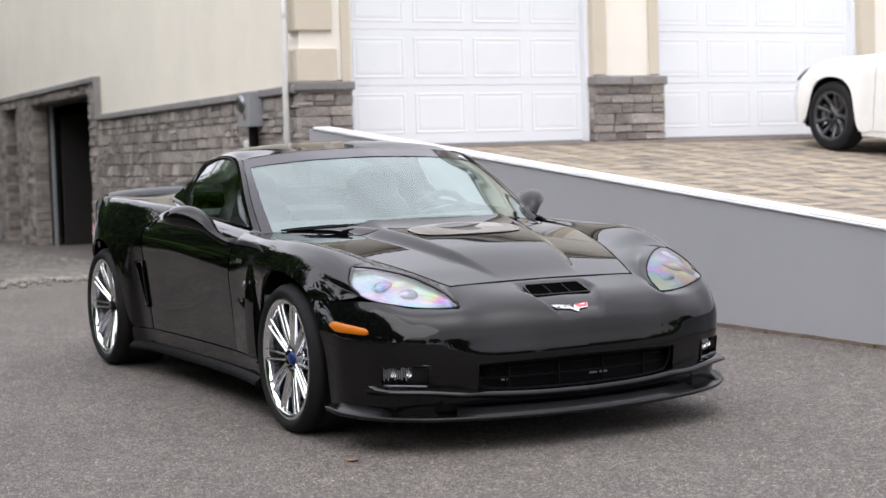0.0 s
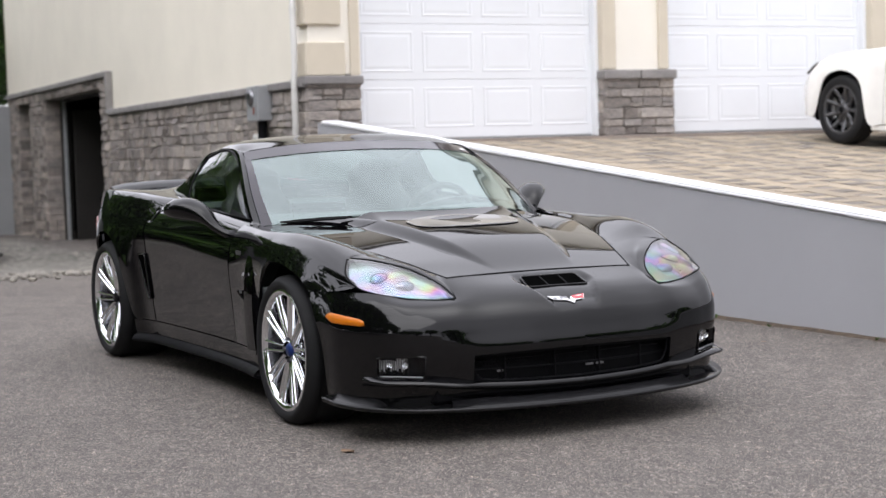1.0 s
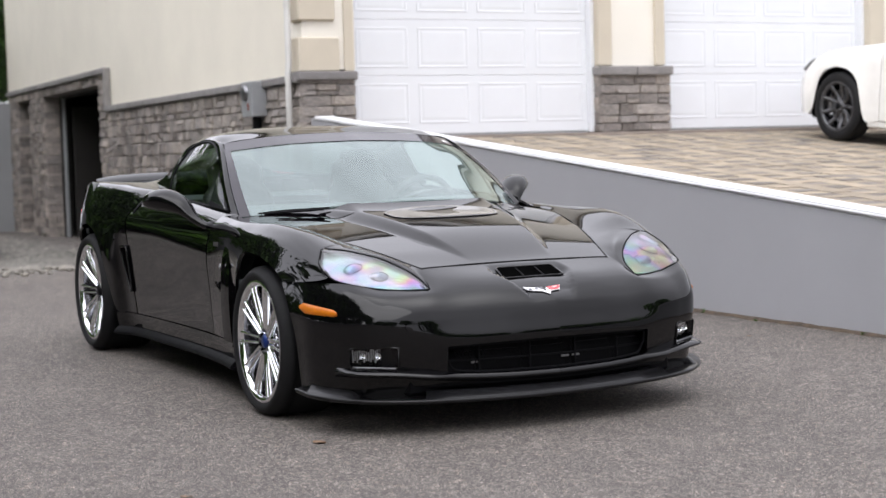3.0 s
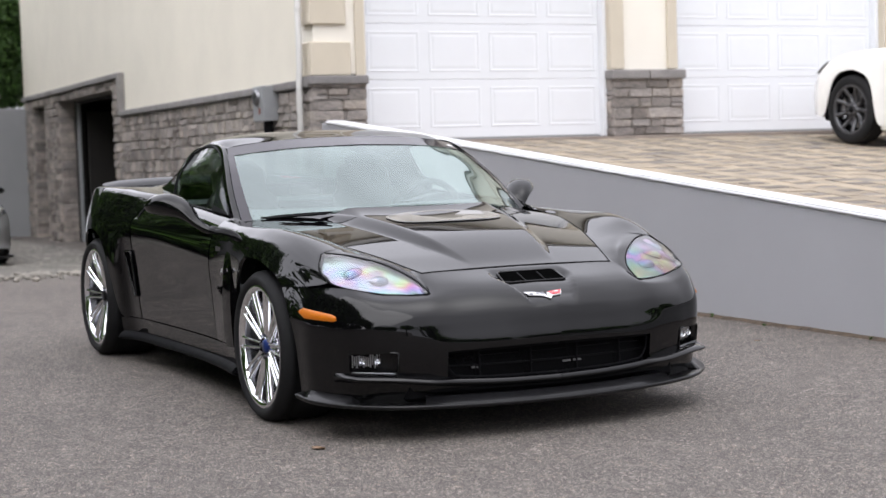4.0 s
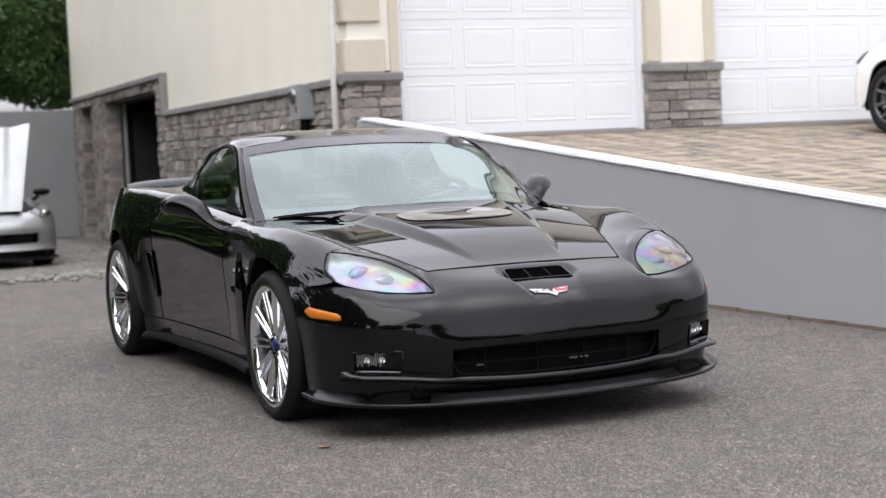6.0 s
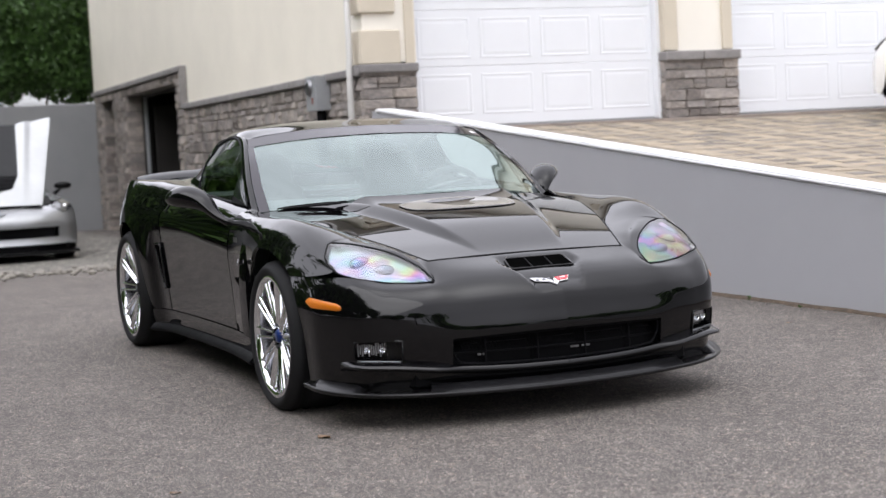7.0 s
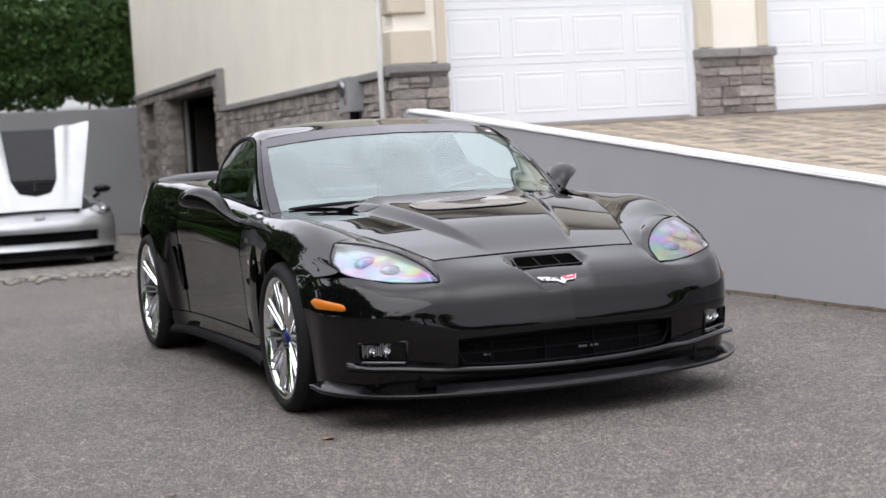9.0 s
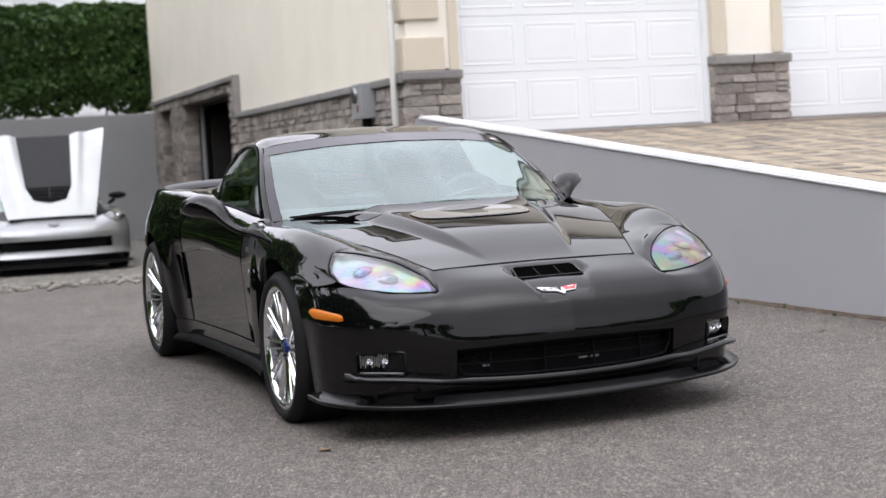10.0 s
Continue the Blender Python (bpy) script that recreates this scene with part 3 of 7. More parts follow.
def skin(G, holes=(), rs=None, cs=None, side=1, thick=0.012, gap=0.0, mirror=False, crease=False):
    """A sheet panel over a grid of points: faces, with a folded rim at every free edge. side -1 flips it to the other side of the car."""
    P = np.array(G, float)
    if gap:
        for ax in (0, 1):
            Q = P if ax == 0 else P.swapaxes(0, 1)
            for a, b in ((0, 1), (-1, -2)):
                if mirror and ax == 1 and a == 0:
                    continue
                d = Q[b] - Q[a]
                n = np.linalg.norm(d, axis=-1, keepdims=True)
                Q[a] += d / np.maximum(n, 1e-6) * np.minimum(gap, n * 0.4)
    P[..., 1] *= side
    bm = bmesh.new()
    V = [[bm.verts.new(p) for p in row] for row in P]
    for i in range(len(V) - 1):
        for j in range(len(V[0]) - 1):
            if any(h[0] - 1e-6 <= rs[i] and rs[i + 1] <= h[1] + 1e-6 and h[2] - 1e-6 <= cs[j] and cs[j + 1] <= h[3] + 1e-6 for h in holes):
                continue
            q = [V[i][j], V[i + 1][j], V[i + 1][j + 1], V[i][j + 1]]
            q = [v for k, v in enumerate(q) if all((v.co - w.co).length > 1e-6 for w in q[:k])]
            if len(q) > 2:
                bm.faces.new(q if side > 0 else q[::-1])
    for v in [v for v in bm.verts if not v.link_faces]:
        bm.verts.remove(v)
    if mirror:
        geo = bmesh.ops.duplicate(bm, geom=bm.verts[:] + bm.edges[:] + bm.faces[:])["geom"]
        vs = [g for g in geo if isinstance(g, bmesh.types.BMVert)]
        for v in vs:
            v.co.y = -v.co.y
        bmesh.ops.reverse_faces(bm, faces=[g for g in geo if isinstance(g, bmesh.types.BMFace)])
        bmesh.ops.remove_doubles(bm, verts=[v for v in bm.verts if abs(v.co.y) < 1e-4], dist=2e-4)
    bm.normal_update()
    # turn the faces outward, judged from the middle of the car
    away = sum((f.calc_center_median() - Vector((f.calc_center_median().x * 0.6 - 0.5, 0, 0.45))).dot(f.normal) * f.calc_area() for f in bm.faces)
    if away < 0:
        bmesh.ops.reverse_faces(bm, faces=bm.faces[:])
        bm.normal_update()
    if thick:
        rim = [e for e in bm.edges if len(e.link_faces) == 1]
        low = {}
        for e in rim:
            for v in e.verts:
                if v not in low:
                    low[v] = bm.verts.new(v.co - v.normal * thick)
        for e in rim:
            f = e.link_faces[0]
            a, b = e.verts
            ls = [l for l in f.loops if l.edge == e][0]
            a, b = ls.vert, ls.link_loop_next.vert
            bm.faces.new((b, a, low[a], low[b]))
        for e in rim:
            e.smooth = False
    if crease:
        for e in bm.edges:
            if all(abs(v.co.y) < 1e-3 for v in e.verts) and e.verts[0].co.z < 0.56:
                e.smooth = False
    return bm


def curve3(P, n):
    return [cr(P, k / (n - 1)) for k in range(n)]


def flip(pts, s):
    return [(p[0], p[1] * s, p[2]) for p in pts]


def ribbon(pts, width, up, bm=None, thick=0.004):
    """A thin flat strip along points."""
    bm = bm or bmesh.new()
    P = [Vector(p) for p in pts]
    rows = []
    for i, p in enumerate(P):
        d = (P[min(i + 1, len(P) - 1)] - P[max(i - 1, 0)]).normalized()
        s = d.cross(Vector(up)).normalized() * width / 2
        u = Vector(up).normalized() * thick
        rows.append([bm.verts.new(q) for q in (p - s, p + s, p + s + u, p - s + u)])
    for A, B in zip(rows, rows[1:]):
        for j in range(4):
            bm.faces.new((A[j], A[(j + 1) % 4], B[(j + 1) % 4], B[j]))
    bm.faces.new(rows[0]), bm.faces.new(rows[-1][::-1])
    bmesh.ops.recalc_face_normals(bm, faces=bm.faces[:])
    return bm


def ellipsoid(c, r, seg=20, rings=12, bm=None, m=None):
    bm = bm or bmesh.new()
    res = bmesh.ops.create_uvsphere(bm, u_segments=seg, v_segments=rings, radius=1.0)
    M = Matrix.Translation(c) @ (m or Matrix.Identity(4)) @ Matrix.Diagonal((*r, 1))
    bmesh.ops.transform(bm, matrix=M, verts=res["verts"])
    return bm


def paint(name, col, rough=0.05, flake=0.0, metal=0.0, ior=1.5):
    m, nt, nd, ln, bs = nodes_of(name)
    tc = nd.new("ShaderNodeTexCoord")
    n = noise_tex(nt, 1.7, 4, 0.6, tc.outputs["Object"])
    c = ramp(nt, n.outputs["Fac"], ((0.3, [k * 0.9 for k in col]), (0.7, [min(1, k * 1.1) for k in col])))
    ln.new(c.outputs[0], bs.inputs["Base Color"])
    bs.inputs["Roughness"].default_value = 0.32 if flake or metal else 0.2
    bs.inputs["Metallic"].default_value = metal
    bs.inputs["Specular IOR Level"].default_value = 0.0
    bs.inputs["Coat Weight"].default_value, bs.inputs["Coat Roughness"].default_value, bs.inputs["Coat IOR"].default_value = 1.0, rough, ior
    dust = noise_tex(nt, 420, 2, 0.5, tc.outputs["Object"])
    bump(nt, dust.outputs["Fac"], 0.012, 0.0006, bs)
    return m


def rainbow_chrome():
    """The bright lamp bowl: its iridescent sheen is painted in as soft colour patches, strongest towards the nose and
    on the lamp beside the wall, which is also painted darker.
    """
    m, nt, nd, ln, bs = nodes_of("lamp_bowl_painted_sheen")
    tc = nd.new("ShaderNodeTexCoord")
    xyz = nd.new("ShaderNodeSeparateXYZ")
    ln.new(tc.outputs["Object"], xyz.inputs[0])
    def ranged(src, a, b, c, d):
        r = nd.new("ShaderNodeMapRange")
        r.inputs[1].default_value, r.inputs[2].default_value, r.inputs[3].default_value, r.inputs[4].default_value = a, b, c, d
        ln.new(src, r.inputs[0])
        return r.outputs[0]
    def calc(kind, a, b):
        n = nd.new("ShaderNodeMath")
        n.operation = kind
        for k, v in ((0, a), (1, b)):
            if hasattr(v, "is_linked"):
                ln.new(v, n.inputs[k])
            else:
                n.inputs[k].default_value = v
        return n.outputs[0]
    n1, n2, n3 = noise_tex(nt, 6.5, 1, 0.4, tc.outputs["Object"]), noise_tex(nt, 15, 2, 0.5, tc.outputs["Object"]), noise_tex(nt, 9.0, 2, 0.5, tc.outputs["Object"])
    hue = calc("FRACT", calc("ADD", calc("MULTIPLY", n1.outputs["Fac"], 2.6), calc("MULTIPLY", n2.outputs["Fac"], 0.9)), 0.0)
    forward = ranged(xyz.outputs[0], 0.44, 0.68, 0.24, 0.9)
    inner = ranged(xyz.outputs[1], -0.1, 0.1, 0.0, 0.42)
    patch = ranged(n3.outputs["Fac"], 0.36, 0.62, 0.25, 1.0)
    sat = calc("MINIMUM", calc("MULTIPLY", calc("ADD", forward, inner), patch), 0.74)
    hs = nd.new("ShaderNodeCombineColor")
    hs.mode = "HSV"
    ln.new(hue, hs.inputs[0])
    ln.new(sat, hs.inputs[1])
    # brightness in the colour: the lamp beside the wall is painted dimmer
    ln.new(calc("SUBTRACT", ranged(n2.outputs["Fac"], 0.35, 0.65, 0.28, 0.46), ranged(xyz.outputs[1], -0.1, 0.1, 0.0, 0.17)), hs.inputs[2])
    ln.new(mix_rgb(nt, "MULTIPLY", 1.0, hs.outputs[0], (0.84, 1.0, 0.96)), bs.inputs["Base Color"])
    bs.inputs["Metallic"].default_value, bs.inputs["Roughness"].default_value = 0.6, 0.24
    return m


M_BLACK = paint("black_car_paint", (0.0022, 0.0021, 0.0026), 0.02, ior=1.42)
M_COVER = paint("pale_engine_cover_under_glass", (0.2, 0.193, 0.18), 0.03, flake=1.0, ior=1.5)
M_CARBON = surface("dark_carbon_fibre", (0.009, 0.009, 0.010), 0.3, var=0.25, scale=30, grain=300, rel=0.05, dist=0.0006, coat=0.35, rvar=0.02)
M_BLKPLA = surface("black_plastic", (0.005, 0.005, 0.006), 0.55, var=0.2, scale=20, grain=200, rel=0.1, dist=0.001)
M_RUBBER = surface("tyre_rubber", (0.012, 0.012, 0.013), 0.7, var=0.25, scale=14, grain=180, rel=0.2, dist=0.001)
for dull, gloss in ((M_BLKPLA, 0.08), (M_RUBBER, 0.22), (M_CARBON, 0.12)):
    dull.node_tree.nodes["Principled BSDF"].inputs["Specular IOR Level"].default_value = gloss
# flat black for the shade inside vents that are not cut open
M_OPENING_SHADE = surface("opening_shade_black", (0.002, 0.002, 0.002), 0.9, var=0.1, scale=20, grain=90, rel=0)
M_OPENING_SHADE.node_tree.nodes["Principled BSDF"].inputs["Specular IOR Level"].default_value = 0.0
M_CHROME = surface("bright_chrome", (0.82, 0.83, 0.85), 0.07, metal=1.0, var=0.03, scale=9, grain=100, rel=0, rvar=0.02)
M_STEEL = surface("brake_steel", (0.2, 0.2, 0.21), 0.35, metal=0.9, var=0.15, scale=30, grain=200, rel=0.1, dist=0.001)
M_BARREL = surface("chrome_barrel", (0.16, 0.16, 0.17), 0.16, metal=1.0, var=0.2, scale=20, grain=150, rel=0.1, dist=0.001)
M_BLUE = surface("blue_anodised", (0.008, 0.03, 0.16), 0.3, metal=0.3, var=0.1, scale=20, grain=90, rel=0)
M_AMBER = surface("amber_lens", (0.5, 0.135, 0.0), 0.4, var=0.08, scale=30, grain=120, rel=0.1, dist=0.001)
M_BOWL = rainbow_chrome()
M_LENS = thin_glass("clear_lens", (0.95, 0.955, 0.96), 1.0, 1.75)
M_FOGLENS = thin_glass("fog_lens", (0.86, 0.87, 0.88), 1.0, 1.4)
M_SCREEN = thin_glass("tinted_windscreen", (0.66, 0.8, 0.755), (0.88, 1.0, 0.975), 2.55)
M_WINDOW = thin_glass("tinted_side_glass", (0.84, 0.93, 0.89), 1.0, 1.55)
M_HATCH = thin_glass("dark_hatch_glass", (0.3, 0.36, 0.34), 1.0, 1.55)
M_BAND = paint("tinted_screen_band", (0.02, 0.017, 0.023), 0.04, ior=1.5)
M_LEATHER = surface("black_leather", (0.025, 0.025, 0.026), 0.5, var=0.2, scale=10, grain=160, rel=0.3, dist=0.001)
M_DASH = surface("dark_grey_dash", (0.05, 0.052, 0.054), 0.7, var=0.15, scale=8, grain=140, rel=0.2, dist=0.001)
M_RED = surface("red_enamel", (0.55, 0.02, 0.03), 0.25, var=0.05, scale=20, grain=80, rel=0, coat=0.5)
M_SILVERB = surface("silver_badge", (0.75, 0.75, 0.77), 0.2, metal=0.6, var=0.04, scale=20, grain=80, rel=0)
M_WHITEP = surface("white_sticker", (0.85, 0.85, 0.85), 0.5, var=0.03, scale=20, grain=80, rel=0)


def build_wheel(parent, x, yc, z, R, rim_r, width, side, spokes=10, chrome=None, paired=True, cap=None, caliper=None, dish=0.0):
    """Tyre, rim with paired spokes, disc and caliper. The outer face looks to side (+1 or -1 in y)."""
    chrome = chrome or M_CHROME
    w = new("wheel")
    w.parent = parent
    w.matrix_basis = pose(x, yc, z, 0, 0, 0 if side < 0 else 180)
    h = width / 2
    prof = [(rim_r - 0.006, -h * 0.86), (rim_r + 0.012, -h * 0.96), ((R + rim_r) / 2, -h * 1.0), (R - 0.022, -h * 0.93), (R - 0.004, -h * 0.78)]
    for k in (-0.5, -0.47, -0.17, -0.14, 0.14, 0.17, 0.47, 0.5):
        prof.append((R - (0.007 if k in (-0.47, -0.17, 0.14, 0.47) else 0.0), h * k * 1.2))
    prof += [(R - 0.004, h * 0.78), (R - 0.022, h * 0.93), ((R + rim_r) / 2, h), (rim_r - 0.006, h * 0.86)]
    part("tyre", lathe(prof, 64), M_RUBBER, w, "black low-profile rubber tyre", True)
    rim = [(rim_r + 0.006, -h * 0.9), (rim_r + 0.002, -h * 0.93), (rim_r - 0.012, -h * 0.92), (rim_r - 0.02, -h * 0.86), (rim_r - 0.024, -h * 0.78)]
    part("rim", lathe(rim, 64), chrome, w, smooth=True)
    part("barrel", lathe([(rim_r - 0.025, -h * 0.78), (rim_r - 0.032, -h * 0.5), (rim_r - 0.04, 0), (rim_r - 0.035, h * 0.85)], 48), M_BARREL, w, smooth=True)
    # spokes: slim twin bars from the hub to the lip
    bm = bmesh.new()
    for d in ((-1, 1) if paired else (0,)):
        rows = []
        for q in range(9):
            f = q / 8
            rad = 0.055 + (rim_r - 0.018 - 0.055) * f
            a = d * (0.011 + 0.009 * f if dish else 0.0125) / rad
            wd = 0.0086 - 0.0016 * f if paired else 0.024 - 0.004 * f
            y = -h * 0.86 + 0.036 * math.sin(min(1, f * 1.15) * math.pi) * (1 - 0.55 * f) - 0.002 + 0.03 * (1 - f) ** 2
            if dish:
                y = -h * 0.9 + 0.006 + dish * (1 - f) ** 1.25
            dirv, tang = Vector((math.cos(a), 0, math.sin(a))), Vector((-math.sin(a), 0, math.cos(a)))
            rows.append([dirv * rad + tang * t * wd + Vector((0, y + dy, 0)) for t, dy in ((-1, 0.026), (-0.85, 0.006), (-0.5, -0.0005), (0, -0.0035), (0.5, -0.0005), (0.85, 0.006), (1, 0.026))])
        grid_mesh(rows, bm)
    bmesh.ops.recalc_face_normals(bm, faces=bm.faces[:])
    bar = mesh_of("spoke", bm, chrome, True)
    for k in range(spokes):
        piece("spoke", bar, Matrix.Rotation(2 * math.pi * k / spokes, 4, "Y"), w)
    hy = -h * 0.86 + dish * 0.9
    part("hub", lathe([(0.001, hy + 0.012), (0.045, hy + 0.012), (0.06, hy + 0.02), (0.07, hy + 0.045), (0.07, h * 0.1)], 32), chrome, w, smooth=True)
    part("centre_cap", lathe([(0.001, hy - 0.003), (0.024, hy - 0.002), (0.031, hy + 0.008), (0.031, hy + 0.03)], 28), cap or M_BLKPLA, w, smooth=True)
    for k in range(5):
        a = 2 * math.pi * (k + 0.5) / 5
        part("lug_nut", lathe([(0.001, hy - 0.002), (0.009, hy), (0.01, hy + 0.03)], 6, m=Matrix.Translation((0.05 * math.cos(a), 0, 0.05 * math.sin(a)))), M_STEEL, w)
    y0 = -h * 0.05 + dish * 0.7
    part("brake_disc", lathe([(0.06, y0), (rim_r - 0.06, y0), (rim_r - 0.058, y0 + 0.015), (rim_r - 0.06, y0 + 0.03), (0.06, y0 + 0.03)], 48), M_STEEL, w, smooth=False)
    bm = bmesh.new()
    rows = []
    for k in range(9):
        a = math.radians(-38 + 76 * k / 8)
        if side > 0:
            a = math.pi - a
        rows.append([(q * math.cos(a), y, q * math.sin(a)) for q, y in ((rim_r - 0.105, y0 - 0.03), (rim_r - 0.1, y0 - 0.05), (rim_r - 0.055, y0 - 0.052), (rim_r - 0.045, y0 - 0.03), (rim_r - 0.045, y0 + 0.05))])
    grid_mesh(rows, bm)
    bmesh.ops.recalc_face_normals(bm, faces=bm.faces[:])
    part("brake_caliper", bm, caliper or M_STEEL, w, smooth=True)
    return w

# ---- the black sports coupe; x forward from the front axle, y to its left ----
ARCH_F, ARCH_R = (0.0, 0.318, 0.375), (-2.685, 0.335, 0.405)

HOOD_EDGE = [(0.600, 0.440, 0.625), (0.501, 0.474, 0.649), (0.397, 0.508, 0.675), (0.292, 0.544, 0.697), (0.182, 0.582, 0.718), (0.071, 0.622, 0.736), (-0.053, 0.659, 0.753), (-0.180, 0.697, 0.770), (-0.308, 0.735, 0.785), (-0.45, 0.752, 0.797), (-0.60, 0.750, 0.806)]
HOOD_MID = [(0.600, 0.632), (0.45, 0.676), (0.3, 0.712), (0.15, 0.745), (0.0, 0.776), (-0.15, 0.802), (-0.3, 0.822), (-0.45, 0.838), (-0.6, 0.85)]

BUMPER = [
    [(0.600, 0, 0.632), (0.602, 0.22, 0.629), (0.602, 0.44, 0.624), (0.752, 0.488, 0.555), (0.690, 0.655, 0.559), (0.630, 0.787, 0.586), (0.470, 0.873, 0.586), (0.300, 0.922, 0.582)],
    [(0.790, 0, 0.577), (0.785, 0.22, 0.572), (0.765, 0.40, 0.562), (0.793, 0.503, 0.534), (0.750, 0.660, 0.529), (0.682, 0.790, 0.543), (0.510, 0.882, 0.535), (0.345, 0.924, 0.520)],
    [(0.897, 0, 0.500), (0.876, 0.22, 0.496), (0.847, 0.40, 0.488), (0.833, 0.533, 0.478), (0.791, 0.672, 0.470), (0.720, 0.794, 0.466), (0.545, 0.893, 0.464), (0.385, 0.925, 0.460)],
    [(0.925, 0, 0.422), (0.903, 0.22, 0.419), (0.869, 0.41, 0.414), (0.843, 0.545, 0.410), (0.798, 0.678, 0.404), (0.722, 0.797, 0.400), (0.550, 0.893, 0.400), (0.405, 0.918, 0.400)],
    [(0.934, 0, 0.350), (0.912, 0.22, 0.346), (0.876, 0.41, 0.340), (0.842, 0.545, 0.335), (0.794, 0.676, 0.331), (0.716, 0.793, 0.330), (0.545, 0.887, 0.330), (0.414, 0.911, 0.330)],
    [(0.912, 0, 0.200), (0.892, 0.22, 0.202), (0.857, 0.41, 0.210), (0.822, 0.545, 0.222), (0.777, 0.672, 0.236), (0.706, 0.788, 0.240), (0.540, 0.883, 0.240), (0.414, 0.903, 0.240)],
    [(0.878, 0, 0.140), (0.860, 0.22, 0.140), (0.828, 0.41, 0.140), (0.800, 0.545, 0.140), (0.752, 0.668, 0.140), (0.685, 0.780, 0.140), (0.530, 0.876, 0.140), (0.408, 0.892, 0.150)],
]
LAMP_TOP = [(0.750, 0.480, 0.557), (0.660, 0.492, 0.600), (0.585, 0.531, 0.637), (0.525, 0.581, 0.668), (0.466, 0.640, 0.689), (0.410, 0.700, 0.705), (0.372, 0.762, 0.712)]
LAMP_LOW = [(0.756, 0.490, 0.555), (0.724, 0.565, 0.553), (0.683, 0.668, 0.562), (0.628, 0.786, 0.588), (0.550, 0.820, 0.611), (0.468, 0.826, 0.656), (0.395, 0.786, 0.709)]
FENDER = [
    [(0.300, 0.541, 0.696), (0.335, 0.660, 0.722), (0.372, 0.764, 0.714), (0.466, 0.828, 0.656), (0.550, 0.822, 0.611), (0.450, 0.874, 0.590), (0.302, 0.922, 0.584)],
    [(0.150, 0.593, 0.723), (0.170, 0.702, 0.765), (0.185, 0.795, 0.777), (0.215, 0.862, 0.740), (0.235, 0.895, 0.685), (0.225, 0.913, 0.655), (0.205, 0.926, 0.638)],
    [(-0.020, 0.649, 0.749), (-0.010, 0.734, 0.790), (0.000, 0.815, 0.803), (0.000, 0.880, 0.768), (0.000, 0.912, 0.726), (0.000, 0.924, 0.698), (0.000, 0.929, 0.684)],
    [(-0.200, 0.703, 0.772), (-0.200, 0.763, 0.799), (-0.200, 0.834, 0.806), (-0.200, 0.886, 0.768), (-0.200, 0.910, 0.715), (-0.200, 0.920, 0.665), (-0.205, 0.925, 0.638)],
    [(-0.360, 0.745, 0.790), (-0.360, 0.786, 0.806), (-0.360, 0.842, 0.806), (-0.360, 0.882, 0.766), (-0.364, 0.900, 0.690), (-0.380, 0.898, 0.480), (-0.388, 0.896, 0.270)],
    [(-0.490, 0.751, 0.803), (-0.490, 0.788, 0.814), (-0.490, 0.836, 0.808), (-0.494, 0.871, 0.764), (-0.502, 0.887, 0.675), (-0.510, 0.880, 0.500), (-0.518, 0.878, 0.270)],
    [(-0.584, 0.755, 0.812), (-0.591, 0.786, 0.820), (-0.607, 0.828, 0.812), (-0.630, 0.862, 0.762), (-0.646, 0.877, 0.660), (-0.650, 0.869, 0.490), (-0.650, 0.866, 0.270)],
    [(-0.665, 0.768, 0.834), (-0.700, 0.796, 0.828), (-0.735, 0.822, 0.812), (-0.764, 0.856, 0.760), (-0.785, 0.873, 0.640), (-0.787, 0.862, 0.480), (-0.771, 0.852, 0.270)],
]
DOOR = [
    [(-0.690, 0.772, 0.836), (-0.727, 0.822, 0.812), (-0.760, 0.856, 0.762), (-0.792, 0.873, 0.655), (-0.792, 0.862, 0.480), (-0.770, 0.852, 0.270)],
    [(-1.150, 0.774, 0.866), (-1.150, 0.814, 0.842), (-1.150, 0.854, 0.782), (-1.150, 0.873, 0.675), (-1.150, 0.855, 0.490), (-1.150, 0.842, 0.270)],
    [(-1.620, 0.760, 0.892), (-1.620, 0.804, 0.866), (-1.620, 0.852, 0.802), (-1.620, 0.875, 0.718), (-1.620, 0.857, 0.510), (-1.620, 0.842, 0.270)],
    [(-1.985, 0.738, 0.914), (-2.030, 0.786, 0.888), (-2.075, 0.847, 0.822), (-2.088, 0.884, 0.750), (-2.065, 0.868, 0.500), (-2.030, 0.852, 0.270)],
]
